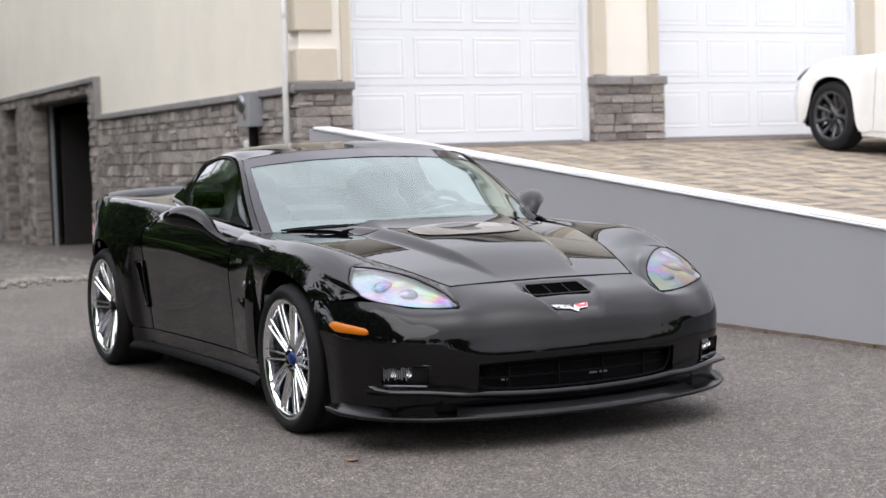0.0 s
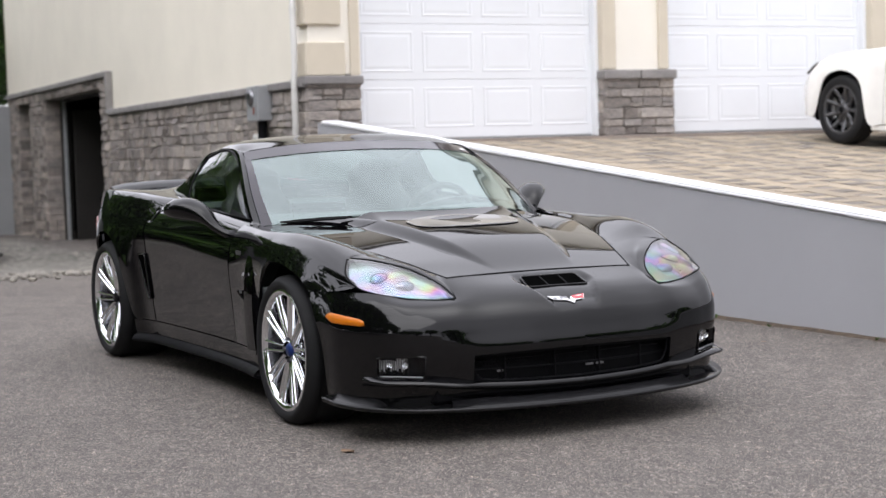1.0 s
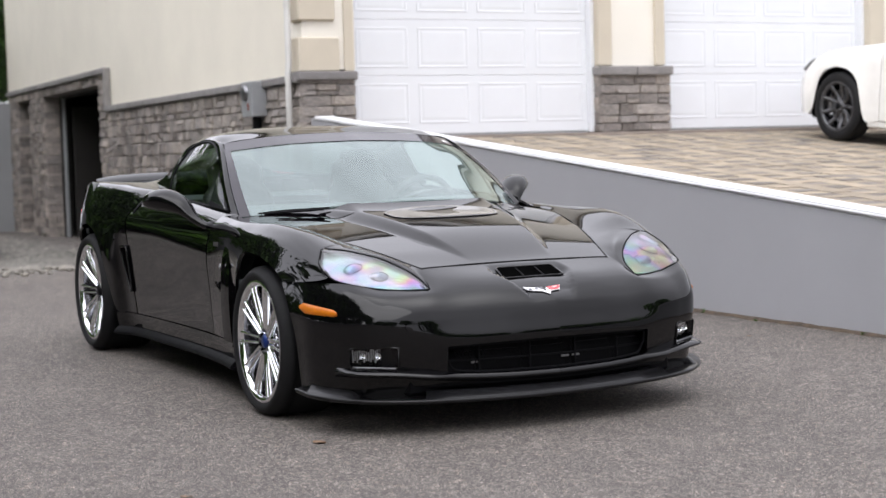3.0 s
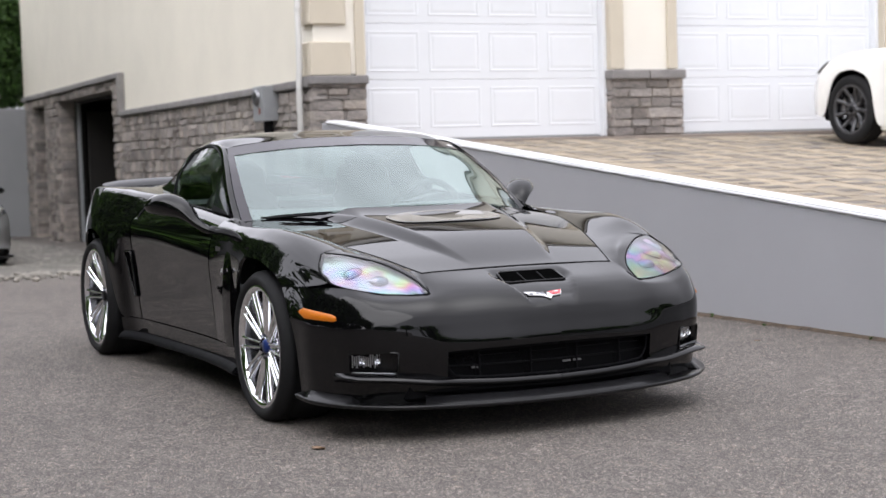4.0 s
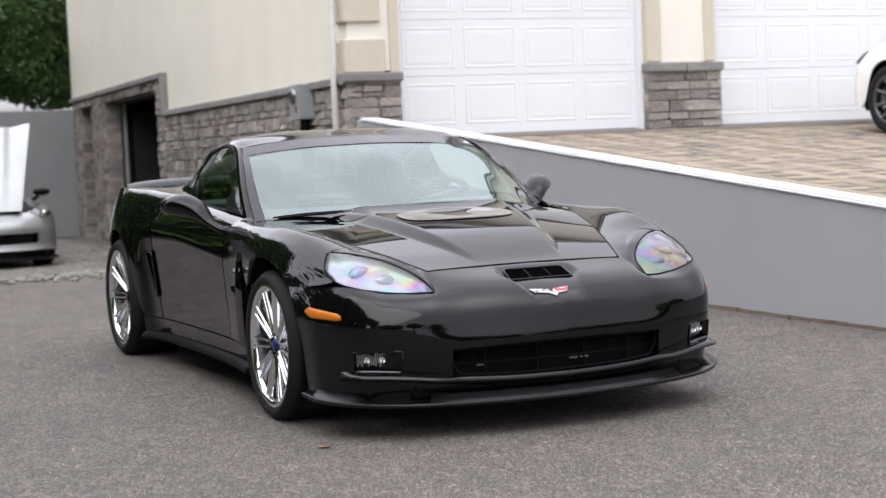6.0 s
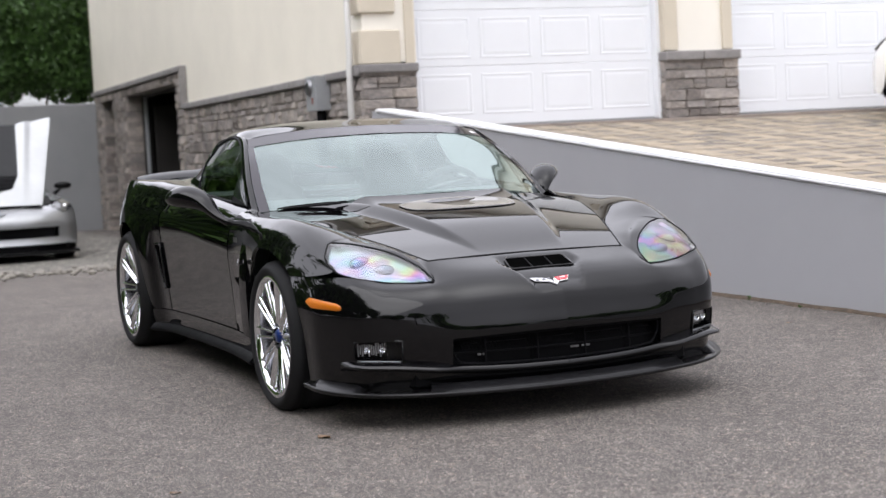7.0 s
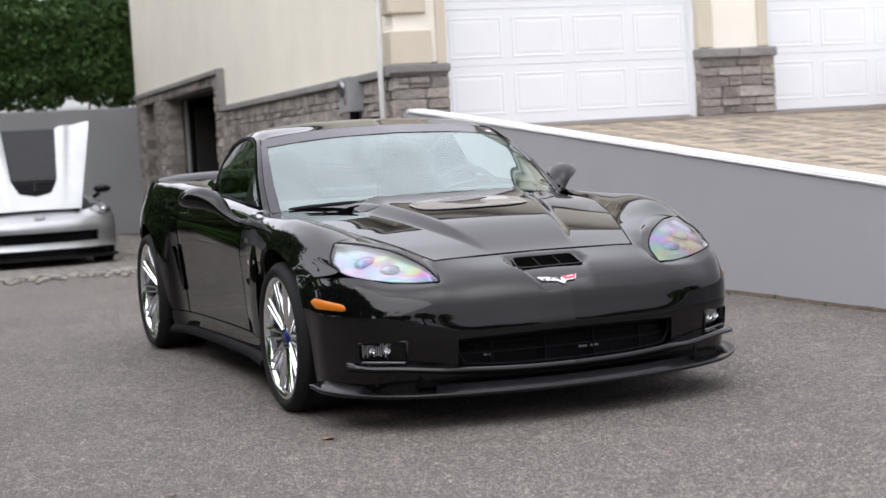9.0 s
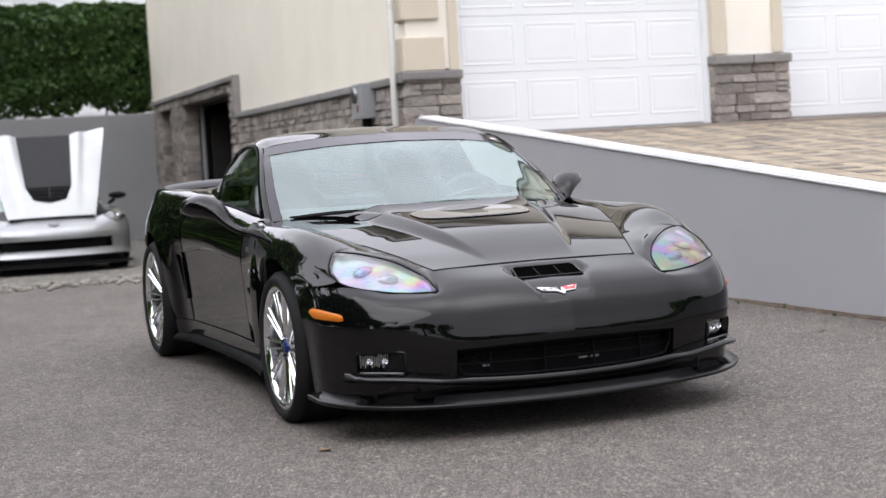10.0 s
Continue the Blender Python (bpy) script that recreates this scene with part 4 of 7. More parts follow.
QUARTER = [
    [(-1.965, 0.690, 0.925), (-1.990, 0.740, 0.914), (-2.035, 0.788, 0.888), (-2.080, 0.849, 0.822), (-2.093, 0.886, 0.750), (-2.070, 0.870, 0.500), (-2.035, 0.854, 0.270)],
    [(-2.150, 0.685, 0.940), (-2.160, 0.768, 0.934), (-2.175, 0.812, 0.912), (-2.190, 0.864, 0.840), (-2.200, 0.900, 0.750), (-2.180, 0.884, 0.500), (-2.160, 0.868, 0.270)],
    [(-2.330, 0.680, 0.957), (-2.330, 0.785, 0.950), (-2.330, 0.830, 0.932), (-2.320, 0.882, 0.856), (-2.300, 0.920, 0.755), (-2.270, 0.925, 0.530), (-2.258, 0.915, 0.300)],
    [(-2.470, 0.675, 0.966), (-2.470, 0.800, 0.962), (-2.470, 0.848, 0.944), (-2.460, 0.898, 0.874), (-2.450, 0.936, 0.795), (-2.445, 0.950, 0.722), (-2.440, 0.954, 0.660)],
    [(-2.685, 0.670, 0.966), (-2.685, 0.818, 0.971), (-2.685, 0.862, 0.951), (-2.685, 0.906, 0.884), (-2.685, 0.940, 0.815), (-2.685, 0.952, 0.764), (-2.685, 0.955, 0.737)],
    [(-2.930, 0.655, 0.964), (-2.930, 0.800, 0.974), (-2.930, 0.842, 0.955), (-2.930, 0.880, 0.882), (-2.930, 0.908, 0.800), (-2.930, 0.920, 0.714), (-2.935, 0.922, 0.652)],
    [(-3.070, 0.648, 0.963), (-3.070, 0.782, 0.972), (-3.070, 0.820, 0.953), (-3.070, 0.842, 0.874), (-3.080, 0.850, 0.760), (-3.088, 0.842, 0.600), (-3.080, 0.830, 0.450)],
    [(-3.400, 0.620, 0.955), (-3.400, 0.690, 0.963), (-3.400, 0.745, 0.945), (-3.390, 0.765, 0.860), (-3.370, 0.770, 0.720), (-3.360, 0.760, 0.560), (-3.340, 0.745, 0.430)],
]
ROOF = [
    [(-1.147, 0, 1.205), (-1.165, 0.30, 1.197), (-1.210, 0.535, 1.176), (-1.245, 0.612, 1.158)],
    [(-1.440, 0, 1.244), (-1.440, 0.30, 1.237), (-1.440, 0.535, 1.214), (-1.440, 0.610, 1.183)],
    [(-1.780, 0, 1.240), (-1.780, 0.30, 1.230), (-1.780, 0.53, 1.195), (-1.780, 0.606, 1.156)],
    [(-2.050, 0, 1.203), (-2.050, 0.30, 1.184), (-2.050, 0.52, 1.126), (-2.050, 0.606, 1.064)],
]
HATCH = [
    [(-2.055, 0, 1.202), (-2.055, 0.30, 1.183), (-2.055, 0.52, 1.125), (-2.055, 0.604, 1.063)],
    [(-2.400, 0, 1.120), (-2.400, 0.30, 1.090), (-2.400, 0.51, 1.012), (-2.400, 0.606, 0.962)],
    [(-2.800, 0, 1.030), (-2.800, 0.32, 1.006), (-2.800, 0.53, 0.965), (-2.800, 0.622, 0.956)],
    [(-3.160, 0, 0.972), (-3.160, 0.32, 0.966), (-3.160, 0.56, 0.959), (-3.160, 0.632, 0.957)],
]
SCREEN = [
    [(-0.250, 0, 0.868), (-0.325, 0.30, 0.860), (-0.482, 0.55, 0.833), (-0.685, 0.738, 0.812)],
    [(-0.555, 0, 0.982), (-0.606, 0.30, 0.975), (-0.720, 0.53, 0.960), (-0.855, 0.713, 0.942)],
    [(-0.855, 0, 1.102), (-0.892, 0.30, 1.094), (-0.961, 0.51, 1.079), (-1.035, 0.669, 1.062)],
    [(-1.140, 0, 1.204), (-1.160, 0.30, 1.196), (-1.198, 0.49, 1.179), (-1.232, 0.615, 1.160)],
]


def hood_z(x, y):
    """Crowned hood with a raised centre dome that narrows to the nose."""
    f = min((0.6 - x) / 1.2, 1.0)
    zc = float(cr([p[1] for p in HOOD_MID], f))
    e = cr(HOOD_EDGE, hood_f(x))
    q = min(abs(y) / e[1], 1.0)
    z = zc + (e[2] - zc) * q ** 2.0
    k = min(max((0.58 - x) / 0.78, 0.0), 1.0)
    half, wide = 0.172 + 0.165 * k, 0.028 + 0.07 * k
    g = min(1.0, k * 2.1)
    h = 0.029 * g * g * (3 - 2 * g) + 0.004 * k
    s = min(max((half + wide - abs(y)) / wide, 0.0), 1.0)
    # the rear edge flicks up towards the glass
    d = min(max(1 - (x - hood_rear(q)) / 0.17, 0.0), 1.0)
    return z + h * (s * s * (3 - 2 * s)) + 0.02 * d * d * (1 - q ** 5)


def nose_dent(x, y):
    """The shallow pointed hollow that holds the air slot and the badge."""
    if not 0.62 < x < 0.9:
        return 0.0
    w = 0.172 - 0.07 * max(0.0, x - 0.72) / 0.18
    e = min(max((w - abs(y)) / 0.015, 0.0), 1.0)
    along = min(max((x - 0.63) / 0.07, 0.0), 1.0) * min(max((0.9 - x) / 0.06, 0.0), 1.0)
    return -0.02 * e * e * (3 - 2 * e) * along


def hood_f(x):
    xs = [p[0] for p in HOOD_EDGE]
    for i in range(len(xs) - 1):
        if x >= xs[i + 1]:
            return (i + min(max((xs[i] - x) / (xs[i] - xs[i + 1]), 0), 1)) / (len(xs) - 1)
    return 1.0


def hood_rear(q):
    return -0.235 - 0.44 * q ** 1.95


def panel(name, C, nr, nc, parent, side, mat=None, holes=(), rmarks=(), cmarks=(), label="", gap=0.002, mirror=False, rr=None, cc=None, thick=0.012):
    R, N = len(C) - 1, len(C[0]) - 1
    rs = steps(*(rr or (0, R)), nr, *rmarks)
    cs = steps(*(cc or (0, N)), nc, *cmarks)
    bm = skin(patch_grid(C, rs, cs), holes, rs, cs, side, thick, gap, mirror)
    return part(name, bm, mat or M_BLACK, parent, label, True)


def build_coupe():
    car = holder("sports_car", "glossy black low sports coupe with chrome wheels parked on the asphalt", "car")
    # hood
    rows = []
    ys = steps(0, 1, 64)
    for i in range(43):
        f = i / 42
        row = []
        for q in ys:
            xf, xr = 0.598, hood_rear(q)
            x = xf + (xr - xf) * f
            e = cr(HOOD_EDGE, hood_f(x))
            y = e[1] * q
            row.append((x, y, hood_z(x, y)))
        rows.append(row)
    part("hood", skin(rows, mirror=True, gap=0.004), M_BLACK, car, smooth=True)
    # dark rod laid in the hood's shut gap, standing for its shade
    seam = [tuple(cr(HOOD_EDGE, 0.42 * k / 20)) for k in range(21)]
    seam = [(x, -y, hood_z(x, y) - 0.001) for x, y, z in seam[:0:-1]] + [(0.6, 0.44 * k / 20, hood_z(0.598, 0.44 * abs(k) / 20) - 0.001) for k in range(-20, 21)] + [(x, y, hood_z(x, y) - 0.001) for x, y, z in seam[1:]]
    part("hood_seam", tube(seam, 0.0036, 6), M_BLKPLA, car)
    # clear engine window let into the dome
    ring = []
    for k in range(36):
        a = 2 * math.pi * k / 36
        x, y = -0.06 + 0.105 * math.copysign(abs(math.cos(a)) ** 0.6, math.cos(a)), (0.27 - 0.03 * math.cos(a)) * math.copysign(abs(math.sin(a)) ** 0.7, math.sin(a))
        ring.append((x, y))
    bm = bmesh.new()
    vs = [bm.verts.new((x, y, hood_z(x, y) + 0.004)) for x, y in ring]
    lid_z = lambda x, y: hood_z(-0.06, y) + (-0.06 - x) * math.tan(radians(9.5)) + 0.004
    vi = [bm.verts.new((-0.06 + (x + 0.06) * 0.93, y * 0.95, lid_z(x, y))) for x, y in ring]
    for k in range(36):
        bm.faces.new((vs[k], vs[(k + 1) % 36], vi[(k + 1) % 36], vi[k]))
    bm.faces.new(vi)
    bmesh.ops.recalc_face_normals(bm, faces=bm.faces[:])
    ew = part("engine_window", bm, M_COVER, car, "glossy clear panel over a pale engine cover in the hood dome", True)
    part("window_rim", tube([(-0.06 + (x + 0.06) * 0.955, y * 0.965, lid_z(x, y) - 0.0005) for x, y in ring], 0.0018, 6, closed=True), M_STEEL, ew, smooth=True)
    # front bumper with the mouth and lamp openings
    mouth, fog = (4.0, 4.9, 0.0, 2.36), (3.85, 4.78, 3.76, 5.14)
    duct = (5.45, 5.97, 1.65, 3.35)
    rs = steps(0, 6, 96, *mouth[:2], *fog[:2], *duct[:2])
    cs = steps(0, 7, 140, mouth[3], *fog[2:], *duct[2:])
    G = [[(p[0], p[1], p[2] + nose_dent(p[0], p[1])) for p in row] for row in patch_grid(BUMPER, rs, cs)]
    part("front_bumper", skin(G, (mouth, fog, duct), rs, cs, 1, 0.02, 0.0, True, crease=True), M_BLACK, car, smooth=True)
    build_mouth(car, mouth)
    for sd in (-1, 1):
        rows = []
        for k in range(40):
            c = 5.5 * k / 39
            p = np.array(patch_point(BUMPER, 4.93, c))
            t = np.array(patch_point(BUMPER, 4.93, min(c + 0.05, 7))) - p
            n = np.array((t[1], -t[0], 0)) / max(math.hypot(t[0], t[1]), 1e-6)
            w = (0.02 + 0.034 * min(max((c - 2.2) / 0.6, 0.0), 1.0)) * min(1.0, (5.5 - c) * 1.5)
            rows.append([tuple(p + np.array((0, 0, 0.018))), tuple(p + n * w * 0.55 + np.array((0, 0, 0.013))), tuple(p + n * w + np.array((0, 0, 0.002))), tuple(p + n * w - np.array((0, 0, 0.006))), tuple(p - np.array((0, 0, 0.018)))])
        part("bumper_lip", skin(rows, side=sd, thick=0), M_BLACK, car, smooth=True)
    for s in (-1, 1):
        build_front_side(car, s, fog)
        build_body_side(car, s)
    build_cabin(car)
    build_splitter(car)
    build_nose_trim(car)
    for x, z, R, rim, w, yc in ((0, 0.313, 0.320, 0.256, 0.285, 0.79), (-2.685, 0.350, 0.335, 0.270, 0.335, 0.783)):
        for s in (-1, 1):
            build_wheel(car, x, yc * s, z, R, rim, w, s, cap=M_BLUE if x == 0 else M_BLKPLA, caliper=M_BLUE, dish=0.016 if x == 0 else 0.042)
    # dark underbody and wheel housings
    part("underbody", box(-3.3, 0.8, -0.62, 0.62, 0.14, 0.3, 0.02), M_BLKPLA, car)
    part("floor_tub", box(-2.26, -0.42, -0.80, 0.80, 0.145, 0.262, 0.02), M_BLKPLA, car)
    part("front_bulkhead", box(-0.42, 0.58, -0.56, 0.56, 0.3, 0.56, 0.02), M_BLKPLA, car)
    part("rear_bulkhead", box(-3.3, -2.26, -0.6, 0.6, 0.3, 0.84, 0.02), M_BLKPLA, car)
    part("duct_back", box(0.55, 0.74, -0.7, 0.7, 0.125, 0.36, 0.01), M_BLKPLA, car)
    for (ax, az, ar), yo in ((ARCH_F, 0.84), (ARCH_R, 0.8)):
        for s in (-1, 1):
            rows = [[(ax + (ar + 0.025) * math.cos(a), y * s, az + (ar + 0.025) * math.sin(a)) for y in (0.58, yo)] for a in (math.radians(-8 + 196 * k / 24) for k in range(25))]
            part("wheel_housing", grid_mesh(rows), M_BLKPLA, car)
    return car


def build_mouth(car, mouth):
    # recess behind the grille and its mesh bars
    r0, r1, c0, c1 = mouth
    cs = [c0 + (c1 - c0) * k / 14 for k in range(15)]
    edge = [[np.array(patch_point(BUMPER, r, c)) for c in cs] for r in (r0, r1)]
    for s in (-1, 1):
        rows = [[p - np.array((d, 0, 0)) for p in edge[0]] for d in (0.0, 0.15)] + [[p - np.array((d, 0, 0)) for p in edge[1]] for d in (0.15, 0.0)]
        bm = grid_mesh([[(p[0], p[1] * s, p[2]) for p in row] for row in rows])
        e = [(p[0], p[1] * s, p[2]) for p in (edge[0][-1], edge[1][-1])]
        vs = [bm.verts.new(q) for q in (e[0], e[1], (e[1][0] - 0.15, e[1][1], e[1][2]), (e[0][0] - 0.15, e[0][1], e[0][2]))]
        bm.faces.new(vs)
        part("grille_recess", bm, M_BLKPLA, car)
    g = part("grille", tube([(patch_point(BUMPER, 4.5, abs(c))[0] - 0.05, patch_point(BUMPER, 4.5, abs(c))[1] * (1 if c > 0 else -1), patch_point(BUMPER, 4.5, abs(c))[2]) for c in (c1 * k / 10 for k in range(-10, 11))], 0.004, 6), M_BLKPLA, car, "black mesh grille in the wide lower mouth")
    for y in (-0.32, -0.105, 0.105, 0.32):
        part("grille_bar", box(0.78, 0.872 if abs(y) < 0.2 else 0.848, y - 0.004, y + 0.004, 0.205, 0.345, 0.002), M_BLKPLA, g)
    # rounded frame just inside the mouth
    frame_line = []
    for r, c in ((r0 + 0.06, 0.0), (r0 + 0.06, c1 * 0.5), (r0 + 0.06, c1 - 0.12), (r0 + 0.2, c1 - 0.05), ((r0 + r1) / 2, c1 - 0.06), (r1 - 0.4, c1 - 0.09), (r1 - 0.2, c1 - 0.2), (r1 - 0.12, c1 - 0.42), (r1 - 0.1, c1 * 0.5), (r1 - 0.1, 0.0)):
        p = patch_point(BUMPER, r, c)
        frame_line.append((p[0] - 0.022, p[1], p[2]))
    frame_line = [tuple(p) for p in curve3(frame_line, 60)]
    for s in (-1, 1):
        part("grille_frame", tube(flip(frame_line, s), 0.005, 6), M_BLKPLA, g, smooth=True)
    # slanted mesh strands
    bm = bmesh.new()
    for k in range(-34, 35):
        for d in (-1, 1):
            y0 = k * 0.0135
            if abs(y0) > 0.44 or abs(y0 + d * 0.07) > 0.44:
                continue
            xa = 0.862 - 0.28 * y0 * y0
            tube([(xa, y0, 0.205), (xa, y0 + d * 0.07, 0.345)], 0.0018, 3, bm)
    part("mesh", bm, M_BLKPLA, g)
    # small bright plaque bars on the mesh
    for y0, y1, zc in ((0.04, 0.14, 0.262), (-0.35, -0.31, 0.265)):
        bm = bmesh.new()
        n = 6 if y1 - y0 > 0.1 else 2
        for k in range(n):
            a = y0 + (y1 - y0) * k / n
            xa = 0.868 - 0.28 * a * a
            box(xa, xa + 0.004, a, a + (y1 - y0) / n * 0.72, zc - 0.004, zc + 0.004, bm=bm)
        part("plaque", bm, M_STEEL, g, "small bright lettering bars")


def build_front_side(car, s, fog):
    # fender
    top = [tuple(cr(HOOD_EDGE, 0.3 * k / 6)) for k in range(7)]
    mid = [(np.array(a) + np.array(b)) / 2 + np.array((0, 0, 0.003 + 0.015 * (k / 6) ** 3.4)) for k, (a, b) in enumerate(zip(top, LAMP_TOP))]
    mid[0] = patch_point(BUMPER, 0, 2.5)
    # tip and fender run into one another without a crease
    F = np.array(FENDER)
    past = [np.array(p) + (F[0][3] - np.array(p)) * (k / 6) ** 2 for k, p in enumerate(LAMP_LOW)]
    tip = np.array([[a, b, c, e] for a, b, c, e in zip(top, mid, LAMP_TOP, past)])
    before = 2 * F[0] - F[1]
    before[:3] = F[0][:3] + (tip[5] - tip[6])[:3] * 2.8
    panel("fender", np.concatenate([before[None], F]), 60, 54, car, s, gap=0.0018, rr=(1, 8))
    panel("fender_tip", np.concatenate([tip, (tip[6] + (F[1][:4] - F[0][:4]) * 0.35)[None]]), 24, 14, car, s, gap=0.0, rr=(0, 6), cc=(0, 2))
    # head lamp: lens over a bright bowl with two projectors
    lens_mid = [tuple((np.array(a) + np.array(b)) / 2 + np.array(o)) for a, b, o in zip(LAMP_TOP, LAMP_LOW, [tuple(np.array((0.55, 0.45, 0.5)) * h) for h in (0.002, 0.012, 0.02, 0.026, 0.026, 0.018, 0.004)])]
    L = [LAMP_TOP, lens_mid, LAMP_LOW]
    lamp = part("headlamp", skin(patch_grid(L, steps(0, 2, 14), steps(0, 6, 30)), side=s, thick=0.004, gap=0.003), M_LENS, car, "clear headlamp lens over a bright bowl with painted-in rainbow sheen", True)
    lamp.visible_shadow = False
    def inner(P, d):
        c = np.mean(np.array([q for row in L for q in row]), axis=0)
        return [[tuple(np.array(p) + (c - np.array(p)) * 0.06 + np.array((-0.62, -0.4, -0.42)) * d) for p in row] for row in P]
    B = inner(L, 0.02)
    B[1] = [tuple(np.array(p) + np.array((-0.5, -0.3, -0.3)) * 0.03) for p in B[1]]
    part("lamp_bowl", skin(patch_grid(B, steps(0, 2, 14), steps(0, 6, 26)), side=s, thick=0), M_BOWL, lamp, smooth=True)
    for c, rr in ((2.35, 0.36), (3.65, 0.42)):
        mid = Vector(patch_point(B, 1.0, c)) + Vector((0.5, 0.3, 0.4)) * 0.006
        ring = [Vector(patch_point(B, 1.0 + rr * math.cos(a), c + rr * 0.95 * math.sin(a))) + Vector((0.5, 0.3, 0.4)) * 0.004 for a in (2 * math.pi * k / 28 for k in range(28))]
        rows = [[mid + Vector((0.5, 0.3, 0.4)) * 0.028 * (1 - f * f) + (p - mid) * f for p in ring] for f in (0.03, 0.3, 0.6, 0.82, 1.0)]
        bm = grid_mesh([flip(r, s) for r in rows], wrap=True)
        bmesh.ops.recalc_face_normals(bm, faces=bm.faces[:])
        pj = part("projector", bm, M_BOWL, lamp, "domed projector lens", True)
        part("projector_ring", tube(flip(ring, s), 0.0008, 6, closed=True), M_BOWL, pj, smooth=True)
    # dark seam round the lamp
    loop = flip(curve3(LAMP_TOP, 16) + curve3(LAMP_LOW[::-1], 16), s)
    part("lamp_seal", tube(loop, 0.0035, 6, closed=True), M_BLKPLA, lamp)
    # amber side marker
    def on(r, c, d=0.004):
        a = np.array(patch_point(BUMPER, r, c))
        n = np.cross(np.array(patch_point(BUMPER, r + 0.05, c)) - a, np.array(patch_point(BUMPER, r, c + 0.05)) - a)
        n /= np.linalg.norm(n)
        if n[1] < 0:
            n = -n
        return tuple(a + n * d)
    rows = []
    for k in range(13):
        f = k / 12
        c = 6.45 - 1.06 * f
        mid_r, hh = 1.56 + 0.32 * f, 0.30 - 0.13 * f
        taper = min(1, 4.0 * f + 0.35, (1 - f) * 14 + 0.6)
        rows.append([on(mid_r + hh * taper * q, c, 0.0015 + 0.004 * (1 - abs(q) ** 3)) for q in (-1, -0.8, -0.3, 0.3, 0.8, 1)])
    part("side_marker", skin(rows, side=s, thick=0.006), M_AMBER, car, "amber side marker lens", True)
    # fog lamp in its recess
    r0, r1, cc0, cc1 = fog
    rect = [patch_point(BUMPER, r, c) for r, c in ((r0, cc0), (r0, cc1), (r1, cc1), (r1, cc0))]
    rect = [Vector((p[0], p[1] * s, p[2])) for p in rect]
    back = [p + Vector((-0.05, -0.02 * s, 0.004)) for p in rect]
    bm = bmesh.new()
    A, B2 = [bm.verts.new(p) for p in rect], [bm.verts.new(p) for p in back]
    for k in range(4):
        bm.faces.new((A[k], A[(k + 1) % 4], B2[(k + 1) % 4], B2[k]))
    bm.faces.new(B2)
    f = part("fog_lamp", bm, M_BLKPLA, car, "clear fog lamp in a black recess")
    def inside(u, v, d):
        a, b = back[0].lerp(back[1], u), back[3].lerp(back[2], u)
        return a.lerp(b, v) + Vector((d, 0.4 * d * s, 0))
    fr = random.Random(3)
    bm = bmesh.new()
    for k in range(13):
        u, v0, v1 = 0.36 + 0.046 * k, 0.1 + fr.uniform(0, 0.18), 0.8 - fr.uniform(0, 0.2)
        grid_mesh([[inside(u + 0.036 * t / 4, v, 0.014 + 0.008 * math.sin(math.pi * t / 4)) for v in (v0, (v0 + v1) / 2, v1)] for t in range(5)], bm)
    part("reflector", bm, M_SILVERB, f, "ribbed bright reflector", True)
    for u, rr in ((0.45, 0.012), (0.76, 0.012)):
        q = inside(u, 0.45, 0.026)
        part("bulb_cup", lathe([(0.001, 0.006), (rr * 0.5, 0.002), (rr, -0.012), (rr * 1.08, -0.012)], 20, m=Matrix.Translation(q) @ Matrix.Rotation(math.pi / 2, 4, "Z")), M_CHROME, f, smooth=True)
    bm = bmesh.new()
    grid_mesh([[inside(u, v, 0.034) for v in (0.06, 0.5, 0.94)] for u in (0.03, 0.5, 0.97)], bm)
    bm.normal_update()
    if bm.faces[:][0].normal.x < 0:
        bmesh.ops.reverse_faces(bm, faces=bm.faces[:])
    o = part("lens", bm, M_FOGLENS, f)
    o.visible_shadow = False
    rim = []
    for k in range(4):
        a, b, c = rect[k - 1], rect[k], rect[(k + 1) % 4]
        rim += [b.lerp(a, 0.16), b.lerp(a, 0.05).lerp(b.lerp(c, 0.05), 0.5), b.lerp(c, 0.16)]
    part("bezel", tube([p + Vector((0.002, 0.002 * s, 0)) for p in rim], 0.0045, 6, closed=True), M_BLACK, f, smooth=True)
    part("bezel_sill", tube([rect[3].lerp(rect[2], 0.06 + 0.88 * k / 8) + Vector((0.004, 0.003 * s, 0.006)) for k in range(9)], 0.004, 6), M_STEEL, f, smooth=True)
    # brake duct above the splitter, a dark slot through the skin
    dr = [Vector((p[0], p[1] * s, p[2])) for p in (patch_point(BUMPER, r, c) for r, c in ((5.45, 1.65), (5.45, 3.35), (5.97, 3.35), (5.97, 1.65)))]
    db = [p + Vector((-0.07, -0.01 * s, 0)) for p in dr]
    bm = bmesh.new()
    A, B2 = [bm.verts.new(p) for p in dr], [bm.verts.new(p) for p in db]
    for k in range(4):
        bm.faces.new((A[k], A[(k + 1) % 4], B2[(k + 1) % 4], B2[k]))
    bm.faces.new(B2)
    part("brake_duct", bm, M_BLKPLA, car)


